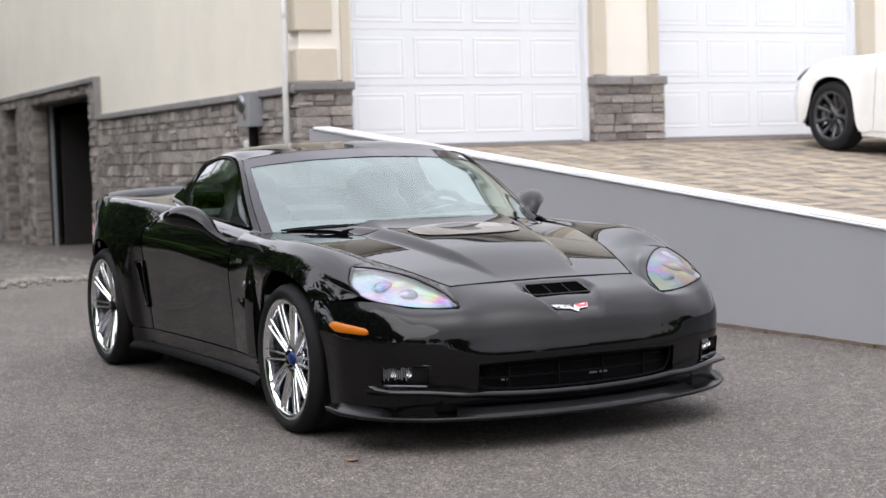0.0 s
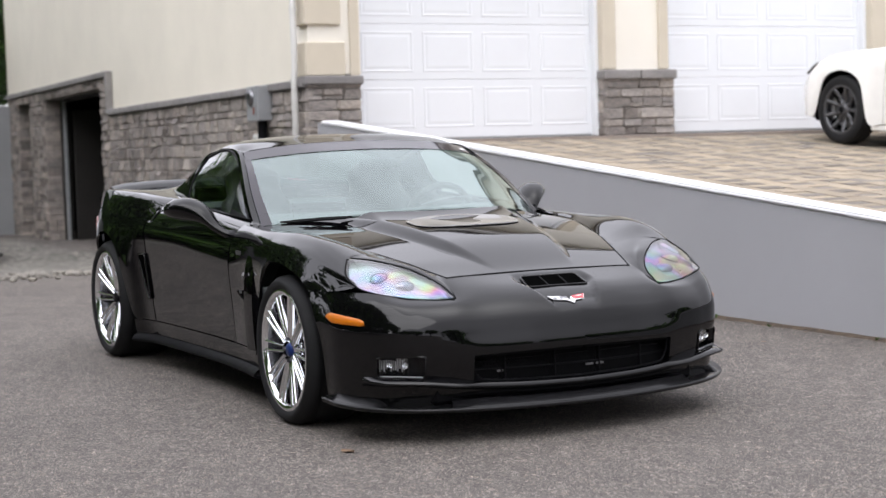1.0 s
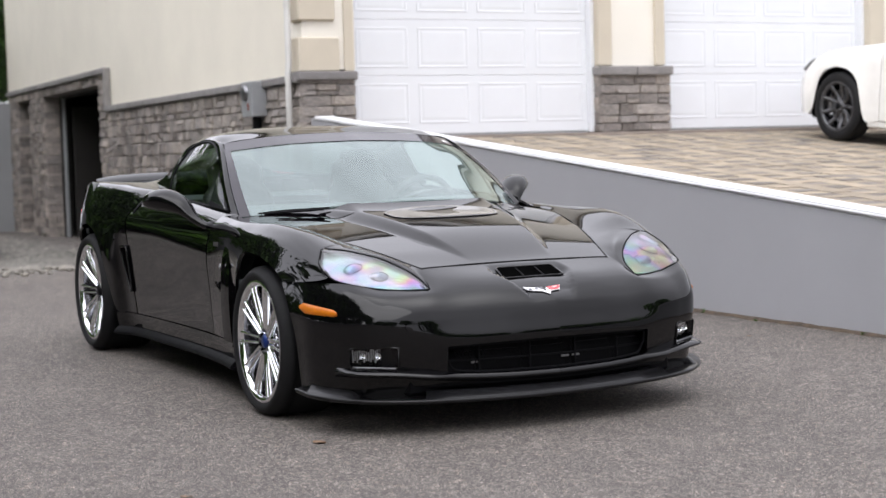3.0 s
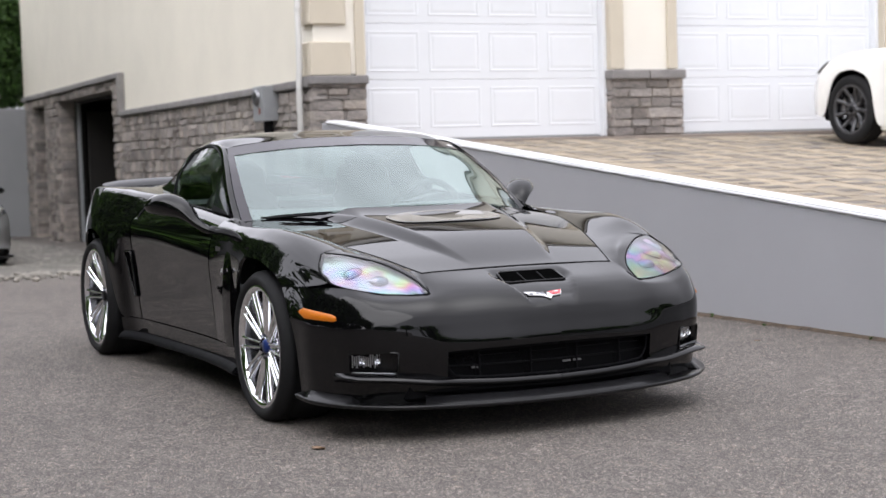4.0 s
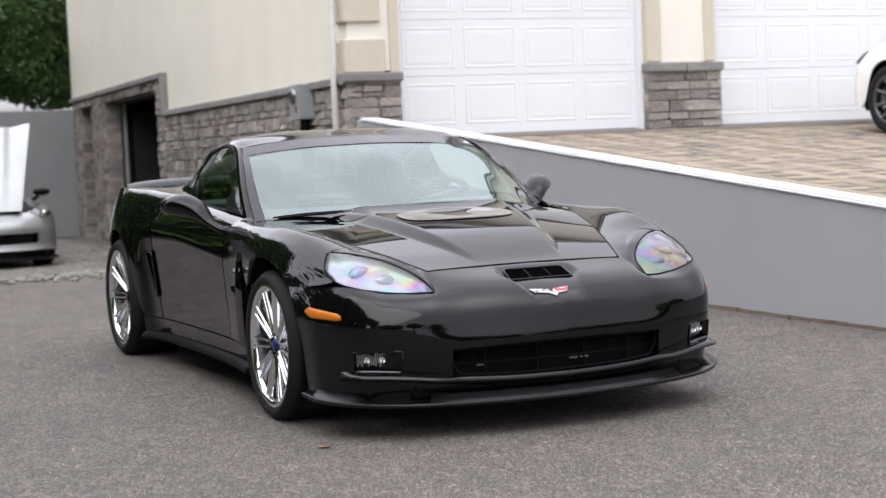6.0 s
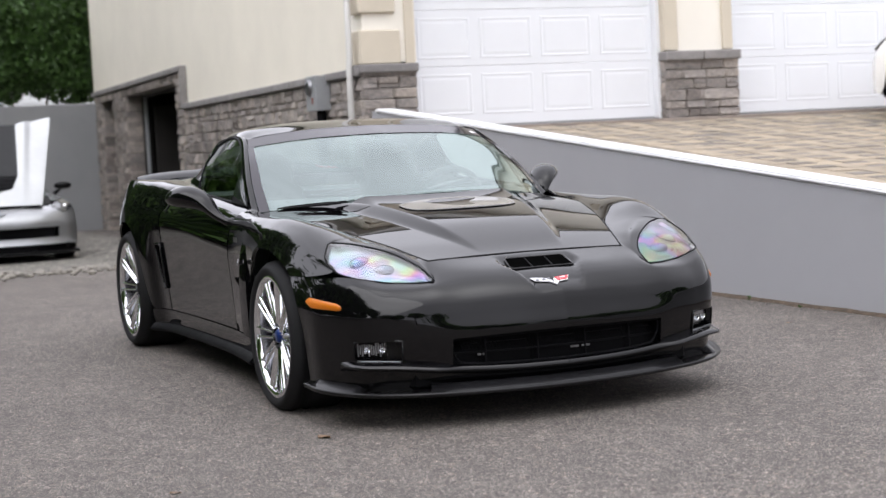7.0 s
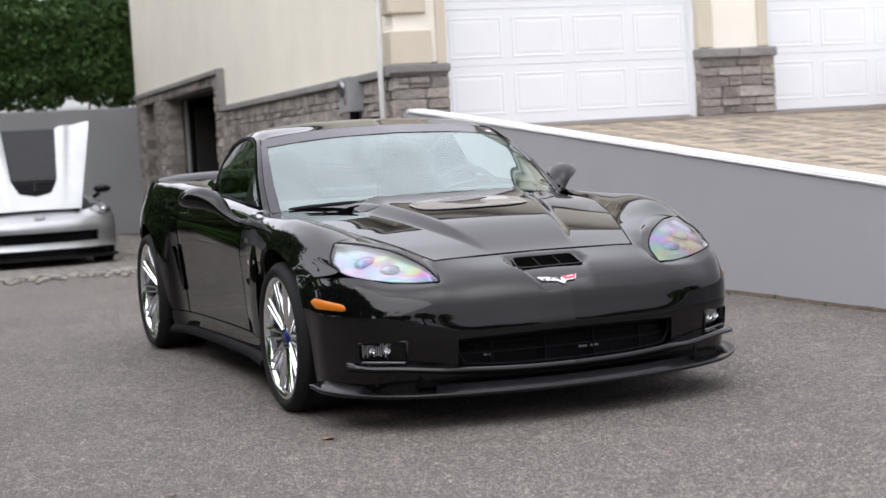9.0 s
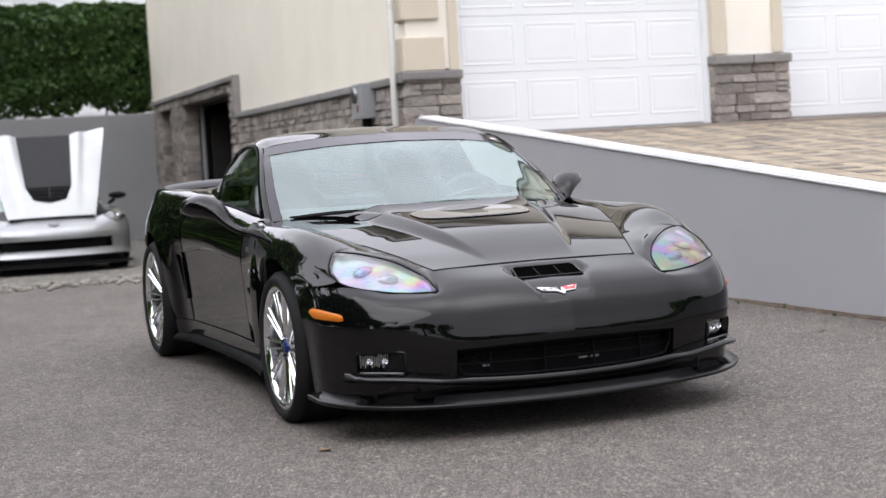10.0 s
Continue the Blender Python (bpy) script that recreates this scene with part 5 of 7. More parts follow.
def build_body_side(car, s):
    d = panel("door", DOOR, 40, 36, car, s, gap=0.0025)
    # rocker with the flared carbon skirt
    ROCK = [[(x, y0, 0.268), (x, y0 - 0.004, 0.228), (x, y0 - 0.012, 0.19), (x, y0 + 0.012, 0.172), (x, y0 + 0.017, 0.150), (x, y0 - 0.05, 0.138)] for x, y0 in ((-0.39, 0.894), (-0.6, 0.868), (-0.9, 0.849), (-1.3, 0.842), (-1.8, 0.845), (-2.1, 0.86), (-2.25, 0.91))]
    panel("rocker_panel", [r[:3] for r in ROCK], 30, 10, car, s)
    panel("side_skirt", [r[2:] for r in ROCK], 30, 8, car, s, M_BLKPLA, label="satin black side skirt", gap=0)
    panel("quarter_panel", QUARTER, 64, 48, car, s)
    # flared blade of the fender behind the wheel, shielding an air outlet whose shade is a black sheet
    BL = [[(x, y0, 0.70), (x - 0.002, y1 - 0.008, 0.64), (x - 0.006, y1 + 0.002, 0.50), (x - 0.004, y1, 0.36), (x, y1 - 0.006, 0.27)] for x, y0, y1 in ((-0.386, 0.897, 0.907), (-0.435, 0.891, 0.910), (-0.478, 0.886, 0.911))]
    b = panel("fender_blade", BL, 14, 20, car, s, gap=0.0, thick=0.02)
    f = part("fender_vent", skin(patch_grid([[(-0.455, 0.8845, 0.585), (-0.515, 0.8825, 0.58), (-0.56, 0.8805, 0.57)], [(-0.455, 0.886, 0.46), (-0.515, 0.882, 0.46), (-0.555, 0.8795, 0.46)], [(-0.455, 0.885, 0.29), (-0.505, 0.879, 0.30), (-0.525, 0.876, 0.31)]], steps(0, 2, 8), steps(0, 2, 6)), side=s, thick=0.003), M_OPENING_SHADE, car, "air outlet behind the front wheel, its shade laid on as black", True)
    strake = [[(-0.505, 0.912, 0.535), (-0.605, 0.896, 0.530), (-0.695, 0.8745, 0.512)], [(-0.505, 0.914, 0.515), (-0.595, 0.898, 0.514), (-0.675, 0.8755, 0.506)], [(-0.505, 0.900, 0.485), (-0.565, 0.889, 0.485), (-0.615, 0.876, 0.492)], [(-0.505, 0.878, 0.455), (-0.535, 0.876, 0.46), (-0.565, 0.874, 0.475)]]
    part("vent_strake", skin(patch_grid(strake, steps(0, 3, 12), steps(0, 2, 10)), side=s, thick=0.012), M_BLACK, f, smooth=True)
    # silver strip put on for the gleam at the blade's top corner
    part("vent_tip", ribbon(flip([(-0.460, 0.9165, 0.612), (-0.480, 0.915, 0.607), (-0.497, 0.911, 0.598)], s), 0.016, (0, s, 0.25), thick=0.004), M_SILVERB, f)
    bm = bmesh.new()
    for k in range(3):
        xk = -0.60 - 0.026 * k
        box(xk - 0.02, xk, (0.8755 - 0.0012 * k) * s - 0.003, (0.8755 - 0.0012 * k) * s + 0.003, 0.688, 0.708, bm=bm)
    part("fender_script", bm, M_STEEL, car, "small bright lettering bars on the fender")
    # rear brake scoop: a black sheet stands for the shaded inlet, in a raised frame
    def on_quarter(r, c, d):
        a = np.array(patch_point(QUARTER, r, c))
        n = np.cross(np.array(patch_point(QUARTER, r + 0.04, c)) - a, np.array(patch_point(QUARTER, r, c + 0.04)) - a)
        n /= np.linalg.norm(n)
        return tuple(a + (n if n[1] > 0 else -n) * d)
    rows = [[on_quarter(0.06 + (0.8 - 0.58 * f) * g, 4.52 + 0.95 * f, 0.0035) for g in (0, 0.25, 0.5, 0.75, 1)] for f in (k / 8 for k in range(9))]
    sc = part("side_scoop", skin(rows, side=s, thick=0.003), M_OPENING_SHADE, car, "air scoop ahead of the rear wheel, its inlet shade laid on as black", True)
    rim = rows[0] + [r[-1] for r in rows[1:]] + rows[-1][-2::-1] + [r[0] for r in rows[-2:0:-1]]
    part("scoop_lip", tube(flip([(p[0], p[1] + 0.003, p[2]) for p in rim], s), 0.0062, 8, closed=True), M_BLACK, sc, smooth=True)
    # door handle recess at the rear edge of the door
    part("door_handle", ribbon(flip([(-2.0, 0.808, 0.872), (-2.025, 0.838, 0.835), (-2.035, 0.866, 0.79)], s), 0.014, (0, s, 0.35), thick=0.004), M_BLKPLA, d)
    # side glass, its dark surround and the rear pillar
    low = [(-0.745, 0.772, 0.845), (-1.05, 0.772, 0.862), (-1.4, 0.76, 0.883), (-1.60, 0.752, 0.895), (-1.76, 0.740, 0.906)]
    hi = [(-0.80, 0.745, 0.862), (-1.05, 0.688, 1.035), (-1.30, 0.632, 1.150), (-1.53, 0.614, 1.172), (-1.755, 0.618, 1.140)]
    midg = [tuple((np.array(a) + np.array(b)) / 2 + np.array((0, 0.02, 0))) for a, b in zip(low, hi)]
    w = panel("side_window", [low, midg, hi], 12, 24, car, s, M_WINDOW, label="dark tinted side glass", gap=0.004, thick=0.004)
    w.visible_shadow = False
    edge = flip(curve3(low, 20) + curve3([(-1.76, 0.740, 0.906), (-1.785, 0.688, 1.03), (-1.755, 0.618, 1.140)], 8)[1:] + curve3(hi[::-1], 20)[1:], s)
    part("window_seal", tube(edge, 0.008, 6), M_BLKPLA, w)
    bpil = flip([(-0.985, 0.777, 0.853), (-1.02, 0.725, 0.96), (-1.06, 0.682, 1.045)], s)
    part("window_post", ribbon(bpil, 0.025, (0, s, 0.4), thick=0.004), M_BLKPLA, w)
    sail = [[(-0.748, 0.778, 0.848), (-0.88, 0.781, 0.856), (-1.0, 0.781, 0.864)], [(-0.79, 0.765, 0.866), (-0.92, 0.748, 0.915), (-1.04, 0.735, 0.955)], [(-0.81, 0.751, 0.872), (-0.95, 0.721, 0.966), (-1.065, 0.692, 1.045)]]
    part("sail_panel", skin(patch_grid(sail, steps(0, 2, 6), steps(0, 2, 6)), side=s, thick=0.004), M_BLKPLA, w, smooth=True)
    hi2 = [(-1.45, 0.611, 1.183), (-1.78, 0.607, 1.157), (-2.05, 0.607, 1.065), (-2.4, 0.608, 0.963), (-2.8, 0.623, 0.957)]
    lo2 = [(-1.46, 0.614, 1.178), (-1.757, 0.619, 1.143), (-1.79, 0.69, 1.03), (-1.765, 0.742, 0.909), (-2.72, 0.668, 0.972)]
    m2 = [tuple((np.array(a) + np.array(b)) / 2 + np.array((0, 0.006, 0.004))) for a, b in zip(hi2, lo2)]
    panel("rear_pillar", [hi2, m2, lo2], 14, 30, car, s, gap=0.0)
    # windscreen pillar
    inn = [(-0.693, 0.741, 0.816), (-0.795, 0.727, 0.896), (-0.908, 0.706, 0.982), (-1.05, 0.669, 1.072), (-1.225, 0.624, 1.163), (-1.44, 0.607, 1.183), (-1.60, 0.605, 1.178)]
    out = [(-0.735, 0.772, 0.822), (-0.85, 0.752, 0.893), (-0.965, 0.726, 0.975), (-1.11, 0.684, 1.065), (-1.29, 0.636, 1.150), (-1.46, 0.617, 1.172), (-1.60, 0.61, 1.172)]
    mi = [tuple((np.array(a) + np.array(b)) / 2 + np.array((0.008, 0.007, 0.007))) for a, b in zip(inn, out)]
    panel("windscreen_pillar", [inn, mi, out], 10, 30, car, s, gap=0.0)
    build_mirror(car, s)
    # tail lamps, out of sight but part of the car
    part("tail_lamp", lathe([(0.001, -0.01), (0.05, -0.008), (0.062, 0.0), (0.066, 0.02)], 24, m=Matrix.Translation((-3.44, 0.55 * s, 0.8)) @ Matrix.Rotation(math.pi / 2, 4, "Z")), M_RED, car, smooth=True)
    part("marker_rear", ribbon(flip([(-3.12, 0.858, 0.75), (-3.28, 0.818, 0.78)], s), 0.05, (0, s, 0.1), thick=0.006), M_RED, car, "red rear marker lens")


def build_mirror(car, s):
    # egg-shaped shell swept out and back from the door on a curved arm
    C = [(-0.835, 0.805, 0.765), (-0.86, 0.845, 0.782), (-0.893, 0.882, 0.82), (-0.945, 0.918, 0.878), (-1.015, 0.962, 0.909), (-1.085, 1.012, 0.914), (-1.13, 1.047, 0.909), (-1.145, 1.06, 0.907)]
    wide = [0.034, 0.028, 0.031, 0.054, 0.072, 0.066, 0.038, 0.003]
    tall = [0.026, 0.023, 0.027, 0.045, 0.059, 0.054, 0.032, 0.003]
    near = s < 0
    tall = [h * (0.92 if near else 0.8) for h in tall]
    P = [Vector(cr(C, k / 27)) for k in range(28)]
    P = [p + Vector((0, 0 if near else -0.048 * min(1.0, k / 9), (-0.016 if near else 0.0) * min(1.0, k / 9))) for k, p in enumerate(P)]
    rows = []
    for k, c in enumerate(P):
        d = (P[min(k + 1, 27)] - P[max(k - 1, 0)])
        n = Vector((-d.y, d.x, 0)).normalized() * -1
        a, b = float(cr(wide, k / 27)), float(cr(tall, k / 27))
        rows.append([c + n * a * math.cos(t) + Vector((0, 0, b * math.sin(t))) for t in (2 * math.pi * j / 24 for j in range(24))])
    bm = grid_mesh([[(p[0], p[1] * s, p[2]) for p in r] for r in rows], wrap=True)
    bmesh.ops.recalc_face_normals(bm, faces=bm.faces[:])
    m = part("mirror", bm, M_BLACK, car, "glossy black door mirror", True)
    part("mirror_glass", lathe([(0.001, 0.0), (0.026, -0.001), (0.03, -0.008)], 24, m=Matrix.Translation((-1.07, (0.958 if near else 0.91) * s, 0.905 - (0.016 if near else 0.0))) @ Matrix.Rotation(math.radians(122 if s > 0 else 58), 4, "Z")), M_CHROME, m, smooth=True)


def build_cabin(car):
    panel("roof", ROOF, 26, 24, car, 1, mirror=True, gap=0.003)
    w = panel("windscreen", SCREEN, 28, 26, car, 1, M_SCREEN, mirror=True, gap=0.004, label="clear raked windscreen reflecting the sky", thick=0.004)
    w.visible_shadow = False
    # black glass border
    for C in ([[np.array(SCREEN[0][c]) + np.array((-0.012, 0, 0.004)) for c in range(4)], [np.array(patch_point(SCREEN, 0.035, c)) + np.array((0, 0, 0.001)) for c in range(4)]], [[np.array(patch_point(SCREEN, 2.93, c)) + np.array((0, 0, -0.001)) for c in range(4)], [np.array(SCREEN[3][c]) + np.array((0, 0, -0.003)) for c in range(4)]]):
        part("screen_border", skin(patch_grid(C, steps(0, 1, 3), steps(0, 3, 20)), mirror=True, thick=0), M_BLKPLA, w, smooth=True)
    for s in (-1, 1):
        cs = [(np.array(patch_point(SCREEN, r, 3.0)), np.array(patch_point(SCREEN, r, 2.8 if s < 0 else 2.86))) for r in (2.7 * k / 14 for k in range(15))]
        part("screen_border", skin([[p + np.array((0.001, 0.001, 0.002)) for p in q] for q in cs], side=s, thick=0), M_BAND, w, smooth=True)
    band = [[np.array(patch_point(SCREEN, r, 2.99 * c / 12)) + np.array((0.001, 0, 0.003)) for c in range(13)] for r in (2.54, 2.76, 2.97)]
    part("shade_band", skin(patch_grid(band, steps(0, 2, 6), steps(0, 12, 24)), mirror=True, thick=0), M_BAND, w, "dark tinted shade band", True)
    st = [np.array(patch_point(SCREEN, r, c)) + np.array((0.003, 0, 0.007)) for r, c in ((2.72, 2.42), (2.72, 2.66), (2.64, 2.7), (2.64, 2.42))]
    bm = bmesh.new()
    bm.faces.new([bm.verts.new(p) for p in st])
    part("sticker", bm, M_WHITEP, w, "small white windscreen sticker")
    panel("rear_hatch", HATCH, 24, 20, car, 1, M_HATCH, mirror=True, gap=0.004, label="dark tinted rear hatch glass", thick=0.004)
    # cowl and wipers
    def cowl_foot(q):
        far = min(max((q - 0.36) / 0.14, 0.0), 1.0) * min(max((0.97 - q) / 0.1, 0.0), 1.0)
        x = hood_rear(q) + 0.01 + 0.12 * far
        return np.array((x, 0.735 * q, hood_z(x, 0.735 * q) - 0.02 + 0.022 * far))
    cw = [[cowl_foot(k / 24) for k in range(25)], [np.array(patch_point(SCREEN, 0.0, 3 * k / 24)) - np.array((0, 0, 0.004)) for k in range(25)]]
    part("cowl", skin(patch_grid(cw, steps(0, 1, 6), steps(0, 24, 48)), mirror=True, thick=0.0), M_BLACK, car, smooth=True)
    for y0, y1 in ((-0.67, -0.44),):
        pts = []
        for k in range(14):
            y = y0 + (y1 - y0) * k / 13
            c = 3 - (0.738 - abs(y)) / 0.195
            r = 0.015 + 0.02 * math.sin(math.pi * k / 13)
            p = patch_point(SCREEN, r, min(c, 2.9))
            pts.append((p[0] + 0.008 + 0.03 * k / 13, p[1] * -1, p[2] + 0.009 - 0.008 * k / 13))
        wp = part("wiper", tube(pts, [0.004 + 0.003 * math.sin(math.pi * k / 13) for k in range(14)], 6), M_BLKPLA, car)
        part("wiper_blade", tube([(p[0] + 0.012, p[1], p[2] - 0.004) for p in pts[1:-1]], 0.005, 6), M_BLKPLA, wp)
    # rear deck, tail panel and the full-width spoiler
    deck = [[(-3.165, 0, 0.974), (-3.165, 0.32, 0.972), (-3.165, 0.58, 0.965), (-3.165, 0.645, 0.963)], [(-3.41, 0, 0.958), (-3.41, 0.32, 0.957), (-3.405, 0.55, 0.955), (-3.40, 0.62, 0.955)]]
    panel("rear_deck", deck, 6, 16, car, 1, mirror=True, gap=0.001)
    tail = [[(-3.41, 0, 0.957), (-3.41, 0.32, 0.957), (-3.40, 0.62, 0.955), (-3.40, 0.745, 0.945), (-3.39, 0.768, 0.86)], [(-3.47, 0, 0.8), (-3.465, 0.32, 0.8), (-3.44, 0.62, 0.8), (-3.41, 0.75, 0.79), (-3.372, 0.77, 0.72)], [(-3.5, 0, 0.55), (-3.49, 0.32, 0.55), (-3.46, 0.62, 0.55), (-3.42, 0.75, 0.54), (-3.362, 0.76, 0.56)], [(-3.42, 0, 0.26), (-3.42, 0.32, 0.26), (-3.4, 0.62, 0.26), (-3.37, 0.75, 0.27), (-3.342, 0.745, 0.43)]]
    panel("rear_bumper", tail, 18, 24, car, 1, mirror=True, gap=0.0)
    rows = []
    for k in range(-20, 21):
        y = 0.74 * k / 20
        q = abs(k) / 20
        x, z = -3.33 + 0.12 * q ** 3, 1.014 - 0.012 * q ** 2 - 0.02 * q ** 8
        rows.append([(x + 0.09, y, z - 0.055), (x + 0.06, y, z - 0.03), (x, y, z), (x - 0.02, y, z), (x - 0.02, y, z - 0.012), (x + 0.03, y, z - 0.06)])
    bm = grid_mesh(rows)
    bmesh.ops.recalc_face_normals(bm, faces=bm.faces[:])
    part("spoiler", bm, M_CARBON, car, "full-width dark rear spoiler", True)
    # cabin: dashboard, wheel, seats, mirror
    rows = [[(x, y, z) for x, z in ((-0.38 - 0.72 * y * y, 0.785), (-0.46 - 0.72 * y * y, 0.83), (-0.66 - 0.56 * y * y, 0.862 + 0.01 * (y > 0)), (-0.98, 0.85), (-1.02, 0.78), (-1.0, 0.5))] for y in (-0.70 + 1.4 * k / 16 for k in range(17))]
    bm = grid_mesh(rows)
    bmesh.ops.recalc_face_normals(bm, faces=bm.faces[:])
    part("dashboard", bm, M_DASH, car, smooth=True)
    bm = grid_mesh([[(-0.93 + 0.1 * k, y, 0.872 + 0.035 * math.sin(math.pi * j / 8)) for j, y in enumerate([0.2 + 0.4 * q / 8 for q in range(9)])] for k in (0, 1)])
    part("instrument_hood", bm, M_DASH, car)
    sm = pose(-1.07, 0.38, 0.795, 0, -66, 0)
    ring = [sm @ Vector((0.185 * math.cos(a), 0.185 * math.sin(a), 0)) for a in (2 * math.pi * k / 32 for k in range(32))]
    st = part("steering_wheel", tube(ring, 0.018, 8, closed=True), M_LEATHER, car, smooth=True)
    for a in (0, 120, 240):
        part("wheel_spoke", tube([sm @ Vector((0, 0, -0.02)), sm @ Vector((0.18 * math.cos(radians(a + 60)), 0.18 * math.sin(radians(a + 60)), 0))], 0.014, 6), M_LEATHER, st)
    part("wheel_boss", ellipsoid(sm @ Vector((0, 0, -0.02)), (0.05, 0.055, 0.055), 16, 10), M_LEATHER, st, smooth=True)
    for y in (-0.36, 0.36):
        se = part("seat", ellipsoid((-1.45, y, 0.42), (0.3, 0.25, 0.12), 20, 12), M_LEATHER, car, "black leather bucket seat", True)
        bm = bmesh.new()
        rows = []
        for k in range(15):
            f = k / 14
            wd = 0.235 * (1 - 0.25 * f) if f < 0.72 else (0.15 if f < 0.97 else 0.09)
            th = 0.10 - 0.03 * f
            c = (-1.60 - 0.23 * f, y, 0.42 + 0.66 * f)
            rows.append([(c[0] + th * math.cos(t), c[1] + wd * math.copysign(abs(math.sin(t)) ** 0.6, math.sin(t)), c[2] + 0.25 * th * math.cos(t)) for t in (2 * math.pi * j / 20 for j in range(20))])
        grid_mesh(rows, bm, wrap=True)
        bm.faces.new([v for v in bm.verts][-20:])
        bmesh.ops.recalc_face_normals(bm, faces=bm.faces[:])
        part("seat_back", bm, M_LEATHER, se, smooth=True)
    part("rear_view_mirror", ellipsoid((-0.93, 0.0, 1.085), (0.025, 0.12, 0.032), 18, 10), M_BLKPLA, car, smooth=True)
    part("cargo_floor", box(-3.1, -1.95, -0.6, 0.6, 0.84, 0.87), M_DASH, car)
    part("cabin_floor", box(-2.0, -0.55, -0.72, 0.72, 0.24, 0.27), M_DASH, car)
    part("headliner", skin([[tuple(np.array(p) - np.array((0, 0, 0.02))) for p in row] for row in patch_grid(ROOF, steps(0.1, 3, 8), steps(0, 2.7, 8))], mirror=True, thick=0), M_DASH, car)


def build_splitter(car):
    rows = []
    plan = [(0.968, 0), (0.955, 0.2), (0.922, 0.4), (0.872, 0.58), (0.797, 0.738), (0.692, 0.852), (0.57, 0.918), (0.45, 0.938)]
    for k in range(-48, 49):
        p = cr(plan, abs(k) / 48)
        y = p[1] if k > 0 else -p[1]
        lift = 0.02 + 0.03 * (abs(k) / 48) ** 3
        n = 0.13
        rows.append([(p[0] - n, y * 0.86, 0.128 + lift), (p[0] - 0.03, y * 0.97, 0.118 + lift), (p[0] - 0.006, y, 0.120 + lift), (p[0], y, 0.112 + lift), (p[0] - 0.008, y * 0.995, 0.102 + lift), (p[0] - n, y * 0.86, 0.104 + lift)])
    bm = grid_mesh(rows)
    bmesh.ops.recalc_face_normals(bm, faces=bm.faces[:])
    sp = part("splitter", bm, M_CARBON, car, "dark carbon front splitter lip", True)
    # upright flap under the nose, in three lengths
    for a, b in ((-0.92, -0.64), (-0.42, 0.42), (0.64, 0.92)):
        rows = []
        for k in range(25):
            f = a + (b - a) * k / 24
            p = cr(plan, abs(f))
            y = math.copysign(p[1], f) if f else 0
            lift = 0.02 + 0.03 * abs(f) ** 3
            e = min(1.0, (k + 0.5) / 3, (24.5 - k) / 3) if a * b > 0 else 1.0
            rows.append([(p[0] - 0.014, y * 0.99, 0.119 + lift), (p[0] - 0.045, y * 0.965, 0.119 + lift + 0.027 * e), (p[0] - 0.062, y * 0.95, 0.119 + lift + 0.029 * e), (p[0] - 0.07, y * 0.945, 0.118 + lift)])
        bm = grid_mesh(rows)
        bmesh.ops.recalc_face_normals(bm, faces=bm.faces[:])
        part("air_dam", bm, M_CARBON, sp, smooth=True)


